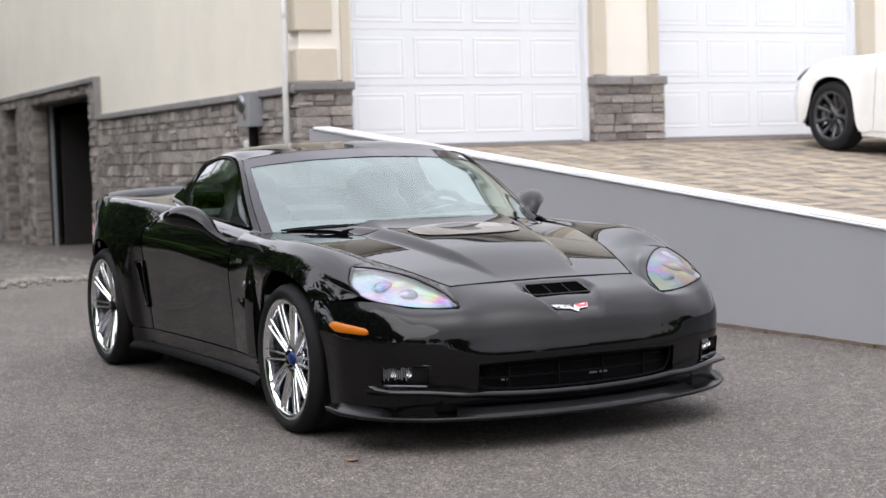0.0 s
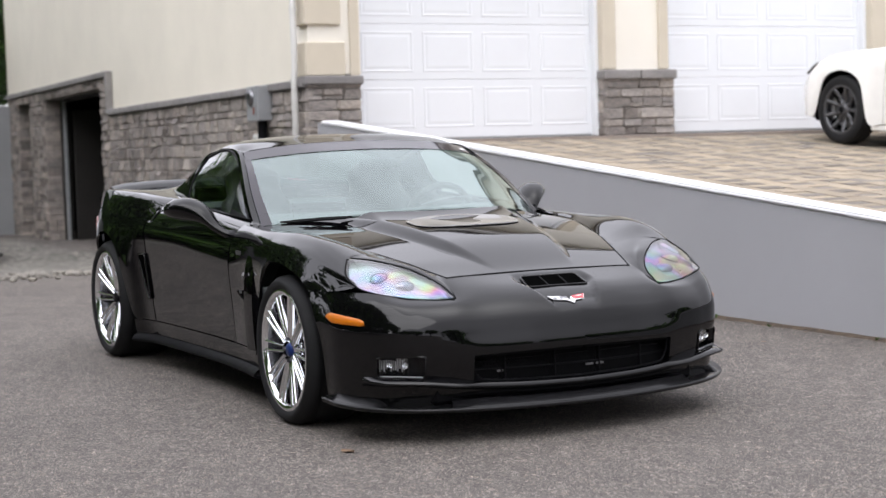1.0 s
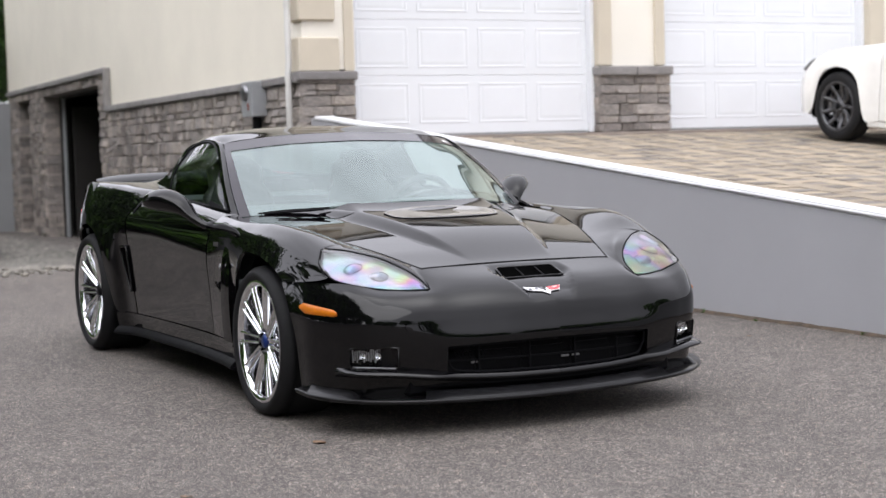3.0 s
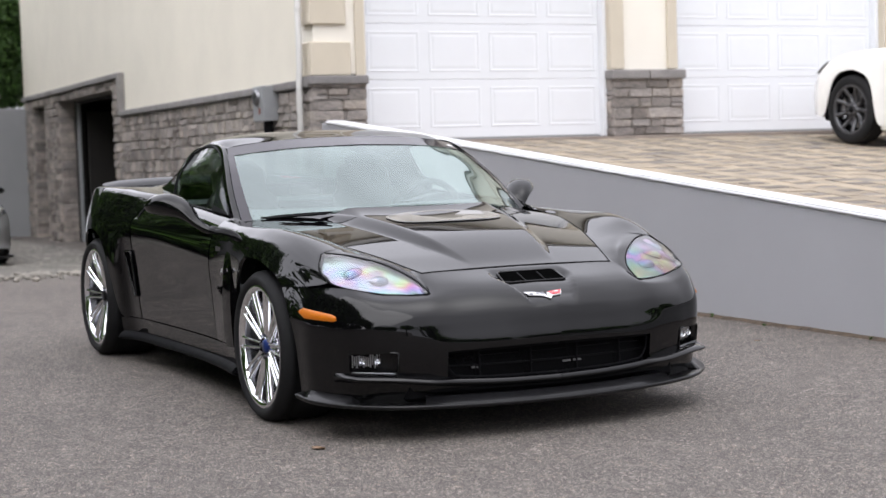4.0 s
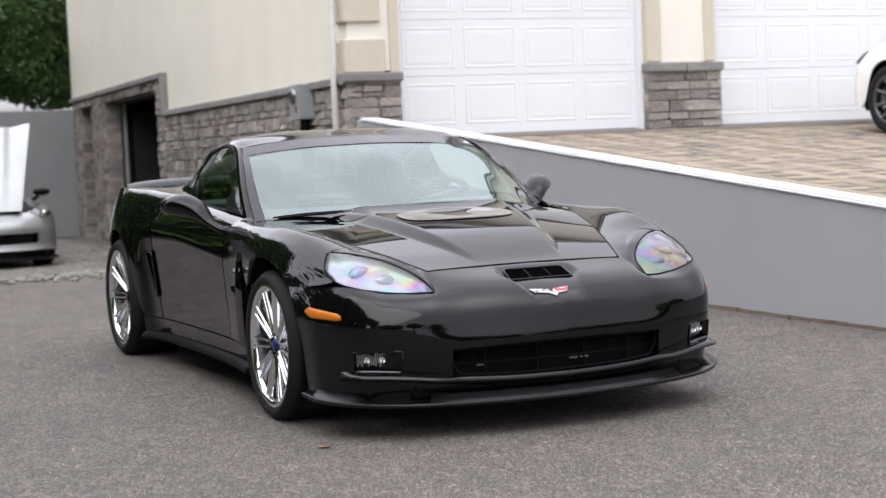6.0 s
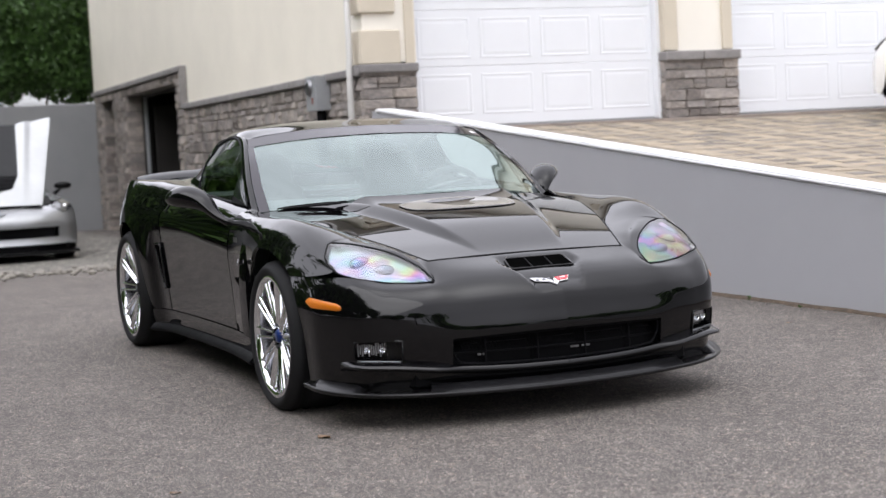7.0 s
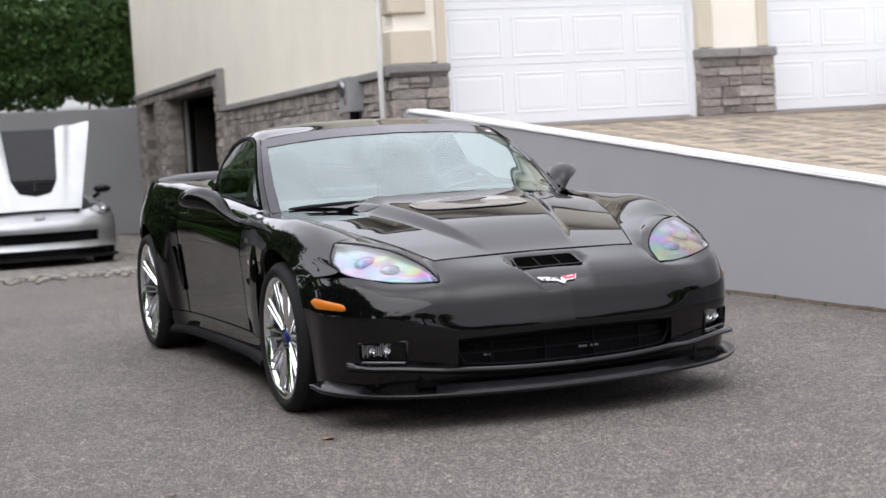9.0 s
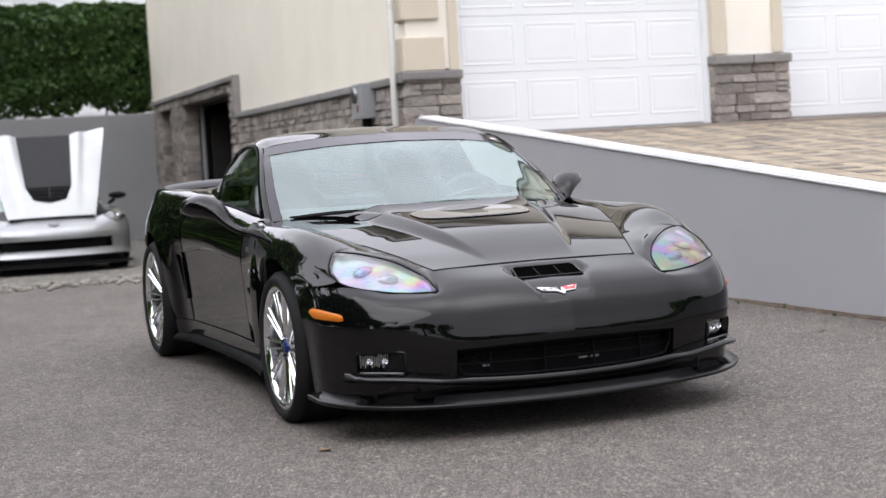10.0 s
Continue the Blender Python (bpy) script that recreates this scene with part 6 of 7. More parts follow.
def build_nose_trim(car):
    # nostril slot above the badge: a black face for its shaded depth, with two dividers
    def nose(x, y, d=0.0):
        best = min(((abs(patch_point(BUMPER, r, 0)[0] - x), r) for r in (k / 60 * 2 for k in range(61))))[1]
        p = patch_point(BUMPER, best, min(abs(y) / 0.22, 1.8))
        return (p[0], y, p[2] + d + nose_dent(p[0], y))
    bm = bmesh.new()
    for x0, x1, d, w0, w1 in ((0.652, 0.742, 0.003, 0.118, 0.142),):
        ring = [(x0, -w0), (x0 + 0.01, -w0 - 0.014), (x1 - 0.008, -w1), (x1, -w1 + 0.014), (x1, w1 - 0.014), (x1 - 0.008, w1), (x0 + 0.01, w0 + 0.014), (x0, w0)]
        vs = [bm.verts.new(nose(x, y, d)) for x, y in ring]
        bm.faces.new(vs)
        lip = part("nose_vent", bm, M_OPENING_SHADE, car, "air slot above the badge, its depth painted as black shade")
        part("vent_rim", tube([nose(x, y, 0.004) for x, y in ring], 0.004, 6, closed=True), M_BLACK, lip, smooth=True)
    for y in (-0.045, 0.045):
        part("vent_divider", tube([nose(0.665, y, 0.005), nose(0.74, y, 0.005)], 0.003, 6), M_BLKPLA, lip)
    # crossed-flags shaped badge as plain bright and red shapes
    def tri(pts, name, mat, par, up=0.0):
        b = bmesh.new()
        lo = [b.verts.new(nose(x, y, 0.004)) for x, y in pts]
        hi = [b.verts.new(nose(x, y, 0.007 + up)) for x, y in pts]
        b.faces.new(hi)
        for k in range(len(pts)):
            b.faces.new((lo[k], lo[(k + 1) % len(pts)], hi[(k + 1) % len(pts)], hi[k]))
        bmesh.ops.recalc_face_normals(b, faces=b.faces[:])
        return part(name, b, mat, par)
    V = lambda pts, x0=0.828: [(x0 + 0.92 * d, y - 0.4 * d) for d, y in pts]
    left = [(0.0, -0.103), (0.006, -0.04), (0.021, -0.015), (0.041, -0.002), (0.058, 0.011), (0.036, -0.019), (0.021, -0.079)]
    bd = tri(V(left), "badge", M_SILVERB, car)
    tri(V([(0.011, -0.002), (0.0, 0.067), (0.029, 0.063), (0.038, 0.02), (0.0575, 0.0115), (0.0415, -0.0012)]), "badge_wing", M_WHITEP, bd)
    inset = lambda pts: [(0.02 + (d - 0.02) * 0.92, 0.033 + (y - 0.033) * 0.92) for d, y in pts]
    tri([(x, y) for x, y in V(inset([(0.011, 0.0), (0.0, 0.067), (0.029, 0.063), (0.038, 0.018)]))], "badge_field", M_RED, bd, 0.003)
    for a in (-0.078, -0.05, -0.03):
        tri(V([(0.0115, a), (0.012, a + 0.012), (0.023, a + 0.014), (0.0215, a + 0.002)]), "badge_check", M_STEEL, bd, 0.003)
    tri(V([(0.014, 0.025), (0.011, 0.05), (0.014, 0.05), (0.017, 0.025)]), "badge_bar", M_WHITEP, bd, 0.005)


build_coupe()

# ---- the silver sports car with its hood up, in the gravel yard ----
M_SILVER = paint("silver_car_paint", (0.31, 0.318, 0.326), 0.05, flake=1.0, metal=0.55)
M_WHITECAR = paint("pearl_white_car_paint", (0.78, 0.77, 0.74), 0.05)
M_GREYRIM = surface("dark_grey_rim", (0.09, 0.09, 0.095), 0.35, metal=0.7, var=0.1, scale=20, grain=90, rel=0)

M_GREYIN = surface("dark_grey_hood_insert", (0.03, 0.031, 0.033), 0.6, var=0.1, scale=8, grain=90, rel=0)
M_GREYIN.node_tree.nodes["Principled BSDF"].inputs["Specular IOR Level"].default_value = 0.2

C7_NOSE = [
    [(0.60, 0, 0.73), (0.60, 0.30, 0.73), (0.55, 0.52, 0.73), (0.45, 0.68, 0.76), (0.25, 0.82, 0.80), (0.06, 0.89, 0.80)],
    [(0.80, 0, 0.665), (0.79, 0.30, 0.66), (0.74, 0.55, 0.655), (0.63, 0.74, 0.66), (0.42, 0.87, 0.66), (0.30, 0.92, 0.64)],
    [(0.91, 0, 0.57), (0.89, 0.30, 0.565), (0.84, 0.55, 0.56), (0.71, 0.76, 0.55), (0.47, 0.89, 0.53), (0.34, 0.93, 0.50)],
    [(0.93, 0, 0.475), (0.91, 0.30, 0.475), (0.85, 0.56, 0.475), (0.73, 0.77, 0.47), (0.49, 0.89, 0.45), (0.36, 0.93, 0.42)],
    [(0.90, 0, 0.315), (0.88, 0.30, 0.315), (0.83, 0.56, 0.32), (0.72, 0.77, 0.32), (0.49, 0.89, 0.30), (0.36, 0.93, 0.30)],
    [(0.93, 0, 0.235), (0.91, 0.30, 0.235), (0.86, 0.58, 0.235), (0.74, 0.79, 0.235), (0.51, 0.91, 0.22), (0.36, 0.93, 0.2)],
]
C7_SIDE = [
    [(0.06, 0.66, 0.80), (0.06, 0.80, 0.815), (0.06, 0.89, 0.80), (0.06, 0.925, 0.73), (0.06, 0.935, 0.70)],
    [(-0.36, 0.70, 0.82), (-0.36, 0.82, 0.83), (-0.36, 0.89, 0.78), (-0.36, 0.92, 0.55), (-0.36, 0.92, 0.25)],
    [(-0.8, 0.72, 0.84), (-0.8, 0.82, 0.83), (-0.8, 0.88, 0.76), (-0.8, 0.88, 0.5), (-0.8, 0.88, 0.2)],
    [(-1.6, 0.70, 0.90), (-1.6, 0.82, 0.88), (-1.6, 0.88, 0.78), (-1.6, 0.87, 0.5), (-1.6, 0.88, 0.2)],
    [(-2.3, 0.68, 0.94), (-2.3, 0.84, 0.92), (-2.3, 0.93, 0.80), (-2.3, 0.94, 0.5), (-2.3, 0.93, 0.25)],
    [(-2.7, 0.66, 0.96), (-2.7, 0.84, 0.95), (-2.7, 0.93, 0.86), (-2.7, 0.95, 0.76), (-2.7, 0.95, 0.72)],
    [(-3.1, 0.64, 0.97), (-3.1, 0.80, 0.95), (-3.1, 0.90, 0.82), (-3.1, 0.91, 0.5), (-3.1, 0.9, 0.3)],
    [(-3.5, 0.6, 0.95), (-3.5, 0.72, 0.92), (-3.5, 0.8, 0.8), (-3.5, 0.8, 0.5), (-3.45, 0.78, 0.3)],
]


M_SMOKE = surface("smoked_lamp_cover", (0.06, 0.062, 0.066), 0.12, var=0.2, scale=20, grain=120, rel=0, coat=0.8)


def build_silver_car():
    car = holder("silver_sports_car", "silver low sports car with its hood raised on the gravel", "car", pose(-16.1, 0.12, -0.19, 0, 0, -3.2) @ Matrix.Diagonal((1, 1.12, 1, 1)))
    hole = (3.1, 3.95, 0.0, 2.55)
    rs, cs = steps(0, 5, 25, *hole[:2]), steps(0, 5, 30, hole[3])
    part("front_bumper", skin(patch_grid(C7_NOSE, rs, cs), (hole,), rs, cs, 1, 0.03, 0, True, crease=True), M_SILVER, car, smooth=True)
    part("grille", box(0.6, 0.78, -0.62, 0.62, 0.28, 0.52, 0.02), M_BLKPLA, car, "black lower grille")
    part("splitter", prism([(0.36, -0.95), (0.55, -0.93), (0.78, -0.8), (0.92, -0.5), (0.98, 0), (0.92, 0.5), (0.78, 0.8), (0.55, 0.93), (0.36, 0.95)], 0.10, 0.135), M_CARBON, car)
    part("air_dam", prism([(0.3, -0.86), (0.68, -0.76), (0.85, -0.4), (0.88, 0), (0.85, 0.4), (0.68, 0.76), (0.3, 0.86)], 0.135, 0.24), M_BLKPLA, car)
    for s in (-1, 1):
        panel("side_panel", C7_SIDE, 40, 20, car, s, M_SILVER)
        L = [[(0.22, 0.79, 0.822), (0.40, 0.70, 0.79), (0.55, 0.62, 0.735)], [(0.32, 0.868, 0.752), (0.47, 0.80, 0.735), (0.64, 0.712, 0.682)], [(0.36, 0.893, 0.70), (0.50, 0.84, 0.682), (0.66, 0.752, 0.655)]]
        lamp = part("headlamp", skin(patch_grid(L, steps(0, 2, 8), steps(0, 2, 8)), side=s, thick=0.01), M_SMOKE, car, "dark headlamp with a bright projector", True)
        part("projector", lathe([(0.001, -0.008), (0.016, -0.006), (0.026, 0.002), (0.03, 0.014)], 18, m=Matrix.Translation((0.52, 0.80 * s, 0.722)) @ Matrix.Rotation(-math.pi / 2 + 0.5 * s, 4, "Z") @ Matrix.Rotation(math.pi, 4, "Z")), M_CHROME, lamp, smooth=True)
        m = part("mirror", ellipsoid((-1.12, 0.95, 0.985), (0.07, 0.115, 0.055), 18, 12), M_CARBON, car, "black door mirror", True)
        part("mirror_arm", tube([(-1.05, 0.83, 0.87), (-1.08, 0.9, 0.925)], 0.025, 8), M_BLKPLA, m)
        for x, R, w in ((0, 0.33, 0.25), (-2.71, 0.345, 0.29)):
            build_wheel(car, x, 0.80 * s, R, R, R - 0.075, w, s, spokes=5, chrome=M_GREYRIM)
    # body colour tub, engine bay, windscreen and roof
    part("engine_bay", box(-0.5, 0.55, -0.66, 0.66, 0.35, 0.70, 0.03), M_BLKPLA, car)
    part("engine_cover", box(-0.35, 0.25, -0.3, 0.3, 0.7, 0.76, 0.03), M_BLKPLA, car)
    part("underbody", box(-3.4, 0.5, -0.6, 0.6, 0.14, 0.36, 0.02), M_BLKPLA, car)
    WS = [[(-0.45, 0, 0.86), (-0.5, 0.35, 0.855), (-0.72, 0.70, 0.84)], [(-1.2, 0, 1.2), (-1.22, 0.33, 1.19), (-1.28, 0.58, 1.15)]]
    panel("windscreen", WS, 8, 12, car, 1, M_SCREEN, mirror=True)
    RF = [[(-1.2, 0, 1.2), (-1.22, 0.33, 1.19), (-1.28, 0.58, 1.15)], [(-1.7, 0, 1.235), (-1.7, 0.33, 1.22), (-1.7, 0.6, 1.16)], [(-2.4, 0, 1.13), (-2.4, 0.33, 1.11), (-2.4, 0.6, 1.03)], [(-3.4, 0, 0.96), (-3.4, 0.33, 0.955), (-3.4, 0.6, 0.95)]]
    panel("roof", RF, 14, 12, car, 1, M_CARBON, mirror=True)
    for s in (-1, 1):
        SW = [[(-0.74, 0.71, 0.845), (-1.6, 0.70, 0.9), (-2.4, 0.66, 0.945)], [(-1.28, 0.585, 1.145), (-1.7, 0.605, 1.155), (-2.4, 0.61, 1.02)]]
        panel("side_window", SW, 4, 12, car, s, M_WINDOW)
    # raised hood: hinged at the nose, white in the sky's light, with a dark centre and louvres
    H = Matrix.Translation((0.60, 0, 0.77)) @ Matrix.Rotation(radians(-128), 4, "Y")
    def pt(u, y, lift=0.0):
        half = 0.515 + 0.235 * u / 1.42
        q = abs(y) / half
        z = 0.05 * math.sin(min(q, 1) * math.pi * 0.5) ** 8 * u + 0.035 * math.exp(-((q - 0.56) / 0.1) ** 2) * u - 0.03 * q * q
        return H @ Vector((u, y, -(z + lift)))
    rows = []
    for i in range(25):
        u = 1.42 * i / 24
        half = 0.515 + 0.235 * u / 1.42
        rows.append([pt(u * (1 - 0.05 * (1 - abs(k) / 20) * (u > 1.2)) + 0.05 * (abs(k) / 20) ** 2 * (i == 24), half * k / 20) for k in range(-20, 21)])
    bm = grid_mesh(rows)
    bmesh.ops.recalc_face_normals(bm, faces=bm.faces[:])
    hood = part("hood", bm, M_SILVER, car, "raised silver hood with a dark centre panel", True)
    back = [[p + (H.to_3x3() @ Vector((0, 0, 0.025))) for p in row] for row in rows]
    part("hood_lining", grid_mesh(back), M_BLKPLA, hood)
    rim = [r[0] for r in rows] + rows[-1][1:] + [r[-1] for r in rows[::-1]][1:] + rows[0][::-1][1:]
    part("hood_edge", tube([p + (H.to_3x3() @ Vector((0, 0, 0.012))) for p in rim[:-1]], 0.012, 8, closed=True), M_SILVER, hood, smooth=True)
    part("hood_insert", grid_mesh([[pt(0.5 + 0.89 * i / 8, (0.275 + 0.05 * i / 8) * k / 8, 0.008) for k in range(-8, 9)] for i in range(9)]), M_GREYIN, hood, smooth=True)
    ins = part("hood_vent", grid_mesh([[pt(0.22 + 0.28 * i / 4 + 0.05 * abs(k) / 8 * (i == 0), (0.17 + 0.105 * i / 4) * k / 8, 0.006) for k in range(-8, 9)] for i in range(5)]), M_BLKPLA, hood)
    for i in range(3):
        u = 0.31 + 0.06 * i
        part("vent_slat", tube([pt(u, (0.19 + 0.02 * i) * k / 4, 0.014) for k in range(-4, 5)], 0.008, 6), M_CARBON, ins)
    part("vent_rib", tube([pt(0.29, 0, 0.016), pt(0.5, 0, 0.016)], 0.01, 6), M_CARBON, ins)
    part("hood_strut", tube([(-0.2, 0.6, 0.75), (0.05, 0.62, 1.3)], 0.01, 6), M_BLKPLA, hood)
    # black box put in for the shade in the gap below the hood
    part("bay_gap", box(0.575, 0.625, -0.5, 0.5, 0.722, 0.758, 0.01), M_BLKPLA, car)
    # plain pointed badge shape on the nose
    bm = prism([(0.0, -0.07), (0.035, 0.0), (0.0, 0.07), (-0.012, 0.055), (0.012, 0.0), (-0.012, -0.055)], 0, 0.01)
    bm.transform(Matrix.Translation((0.83, 0, 0.66)) @ Matrix.Rotation(radians(36), 4, "Y"))
    part("badge", bm, M_STEEL, car)
    return car


build_silver_car()

# ---- the white saloon on the ramp ----
MZ_SIDE = [
    [(0.86, 0.42, 0.70), (0.84, 0.58, 0.69), (0.78, 0.74, 0.62), (0.76, 0.78, 0.45), (0.74, 0.77, 0.24)],
    [(0.62, 0.55, 0.80), (0.60, 0.74, 0.77), (0.58, 0.855, 0.66), (0.56, 0.88, 0.48), (0.55, 0.87, 0.24)],
    [(0.40, 0.62, 0.86), (0.40, 0.79, 0.835), (0.40, 0.893, 0.70), (0.395, 0.912, 0.50), (0.39, 0.905, 0.28)],
    [(0.26, 0.65, 0.89), (0.26, 0.815, 0.868), (0.26, 0.905, 0.76), (0.26, 0.920, 0.68), (0.26, 0.922, 0.635)],
    [(0.00, 0.68, 0.935), (0.00, 0.83, 0.912), (0.00, 0.908, 0.82), (0.00, 0.922, 0.765), (0.00, 0.924, 0.732)],
    [(-0.26, 0.70, 0.965), (-0.26, 0.84, 0.940), (-0.26, 0.908, 0.83), (-0.26, 0.920, 0.71), (-0.26, 0.922, 0.635)],
    [(-0.40, 0.715, 0.98), (-0.40, 0.844, 0.952), (-0.40, 0.908, 0.83), (-0.40, 0.914, 0.55), (-0.395, 0.908, 0.24)],
    [(-0.60, 0.73, 1.00), (-0.60, 0.846, 0.965), (-0.60, 0.905, 0.84), (-0.60, 0.910, 0.55), (-0.60, 0.902, 0.24)],
]
MZ_REAR = [
    [(-0.605, 0.73, 1.00), (-0.605, 0.846, 0.965), (-0.605, 0.905, 0.84), (-0.605, 0.910, 0.55), (-0.605, 0.902, 0.24)],
    [(-1.60, 0.745, 1.03), (-1.60, 0.85, 0.99), (-1.60, 0.905, 0.85), (-1.60, 0.908, 0.55), (-1.60, 0.902, 0.24)],
    [(-2.40, 0.74, 1.05), (-2.40, 0.845, 1.01), (-2.40, 0.905, 0.87), (-2.40, 0.912, 0.6), (-2.40, 0.905, 0.26)],
    [(-2.83, 0.72, 1.06), (-2.83, 0.835, 1.02), (-2.83, 0.905, 0.90), (-2.83, 0.918, 0.78), (-2.83, 0.92, 0.735)],
    [(-3.26, 0.68, 1.05), (-3.26, 0.80, 1.00), (-3.26, 0.88, 0.86), (-3.26, 0.89, 0.6), (-3.26, 0.885, 0.3)],
    [(-3.85, 0.55, 1.00), (-3.85, 0.66, 0.95), (-3.82, 0.74, 0.8), (-3.82, 0.75, 0.55), (-3.80, 0.74, 0.3)],
]


def short_nose(C):
    """Pulls in the front overhang."""
    return [[(x if x < 0.4 else 0.4 + (x - 0.4) * 0.86, y, z) for x, y, z in row] for row in C]


def build_white_car():
    tilt = math.degrees(math.atan(0.108))
    car = holder("white_saloon", "pearl white saloon parked on the block paving facing the garage", "car", pose(-6.74, 9.0, pave_z(-6.74) + 0.004, 0, -tilt, 180) @ Matrix.Diagonal((1.05, 1.05, 1.05, 1)))
    for s in (-1, 1):
        panel("fender", short_nose(MZ_SIDE), 48, 24, car, s, M_WHITECAR, gap=0.002)
        panel("door", MZ_REAR[:3], 24, 20, car, s, M_WHITECAR, gap=0.003)
        panel("quarter_panel", MZ_REAR[2:], 24, 20, car, s, M_WHITECAR, gap=0.002)
        part("sill", box(-2.4, -0.42, 0.86 * s - 0.03, 0.86 * s + 0.03, 0.17, 0.245, 0.015), M_WHITECAR, car)
        lamp = part("headlamp", skin(short_nose([[(0.80, 0.60, 0.70), (0.66, 0.70, 0.765), (0.50, 0.795, 0.80)], [(0.83, 0.61, 0.675), (0.69, 0.765, 0.70), (0.52, 0.835, 0.765)], [(0.84, 0.63, 0.65), (0.71, 0.79, 0.665), (0.53, 0.845, 0.75)]]), side=s, thick=0.01), M_GALV, car, "slim grey headlamp", True)
        lamp.location = (0.006, 0.008 * s, 0.006)
        SW = [[(-0.95, 0.75, 1.02), (-1.7, 0.76, 1.045), (-2.6, 0.74, 1.07)], [(-1.35, 0.60, 1.36), (-1.9, 0.61, 1.41), (-2.7, 0.60, 1.33)]]
        panel("side_window", SW, 6, 14, car, s, M_WINDOW)
        m = part("mirror", ellipsoid((-0.98, 0.98, 1.06), (0.075, 0.12, 0.07), 18, 12), M_BLKPLA, car, "black door mirror", True)
        part("mirror_arm", tube([(-0.98, 0.80, 1.0), (-0.98, 0.9, 1.04)], 0.03, 8), M_BLKPLA, m)
        for x in (0, -2.83):
            build_wheel(car, x, 0.81 * s, 0.343, 0.343, 0.243, 0.225, s, spokes=9, chrome=M_GREYRIM, paired=False)
            ax, az, ar = x, 0.343, 0.392
            rows = [[(ax + ar * math.cos(a), y * s, az + ar * math.sin(a)) for y in (0.5, 0.9)] for a in (math.radians(-20 + 220 * k / 20) for k in range(21))]
            part("wheel_housing", grid_mesh(rows), M_BLKPLA, car)
    HD = [[(0.86, 0, 0.73), (0.86, 0.25, 0.725), (0.86, 0.42, 0.702)], [(0.62, 0, 0.83), (0.62, 0.3, 0.825), (0.62, 0.55, 0.802)], [(0.26, 0, 0.915), (0.26, 0.35, 0.91), (0.26, 0.65, 0.892)], [(-0.26, 0, 0.985), (-0.26, 0.4, 0.98), (-0.26, 0.70, 0.967)], [(-0.6, 0, 1.02), (-0.6, 0.4, 1.015), (-0.6, 0.73, 1.002)]]
    panel("hood", short_nose(HD), 24, 16, car, 1, M_WHITECAR, mirror=True)
    FB = [[(0.865, 0, 0.725), (0.865, 0.25, 0.72), (0.86, 0.42, 0.70), (0.84, 0.58, 0.69)], [(0.95, 0, 0.55), (0.94, 0.3, 0.55), (0.90, 0.5, 0.55), (0.775, 0.74, 0.6)], [(0.94, 0, 0.3), (0.93, 0.3, 0.3), (0.88, 0.55, 0.3), (0.745, 0.77, 0.3)], [(0.9, 0, 0.2), (0.89, 0.3, 0.2), (0.85, 0.55, 0.2), (0.74, 0.77, 0.24)]]
    panel("front_bumper", short_nose(FB), 18, 18, car, 1, M_WHITECAR, mirror=True)
    WS = [[(-0.58, 0, 1.02), (-0.62, 0.4, 1.015), (-0.85, 0.74, 1.005)], [(-1.3, 0, 1.42), (-1.32, 0.35, 1.41), (-1.4, 0.59, 1.37)]]
    panel("windscreen", WS, 8, 14, car, 1, M_SCREEN, mirror=True)
    RF = [[(-1.3, 0, 1.42), (-1.32, 0.35, 1.41), (-1.4, 0.59, 1.37)], [(-2.0, 0, 1.455), (-2.0, 0.35, 1.445), (-2.0, 0.60, 1.415)], [(-2.7, 0, 1.40), (-2.7, 0.35, 1.39), (-2.7, 0.60, 1.335)], [(-3.4, 0, 1.08), (-3.4, 0.35, 1.08), (-3.4, 0.62, 1.05)], [(-3.85, 0, 1.0), (-3.85, 0.3, 1.0), (-3.85, 0.55, 0.99)]]
    panel("roof", RF, 16, 12, car, 1, M_WHITECAR, mirror=True)
    TB = [[(-3.86, 0, 0.99), (-3.86, 0.3, 0.99), (-3.85, 0.55, 0.99), (-3.83, 0.7, 0.9)], [(-3.92, 0, 0.6), (-3.92, 0.3, 0.6), (-3.9, 0.55, 0.6), (-3.82, 0.75, 0.55)], [(-3.88, 0, 0.3), (-3.88, 0.3, 0.3), (-3.86, 0.55, 0.3), (-3.8, 0.74, 0.3)]]
    panel("rear_bumper", TB, 10, 14, car, 1, M_WHITECAR, mirror=True)
    part("underbody", box(-3.7, 0.7, -0.66, 0.66, 0.18, 0.4, 0.03), M_BLKPLA, car)
    part("seats", box(-2.6, -1.3, -0.62, 0.62, 0.4, 1.1, 0.1), M_LEATHER, car)
    return car


build_white_car()

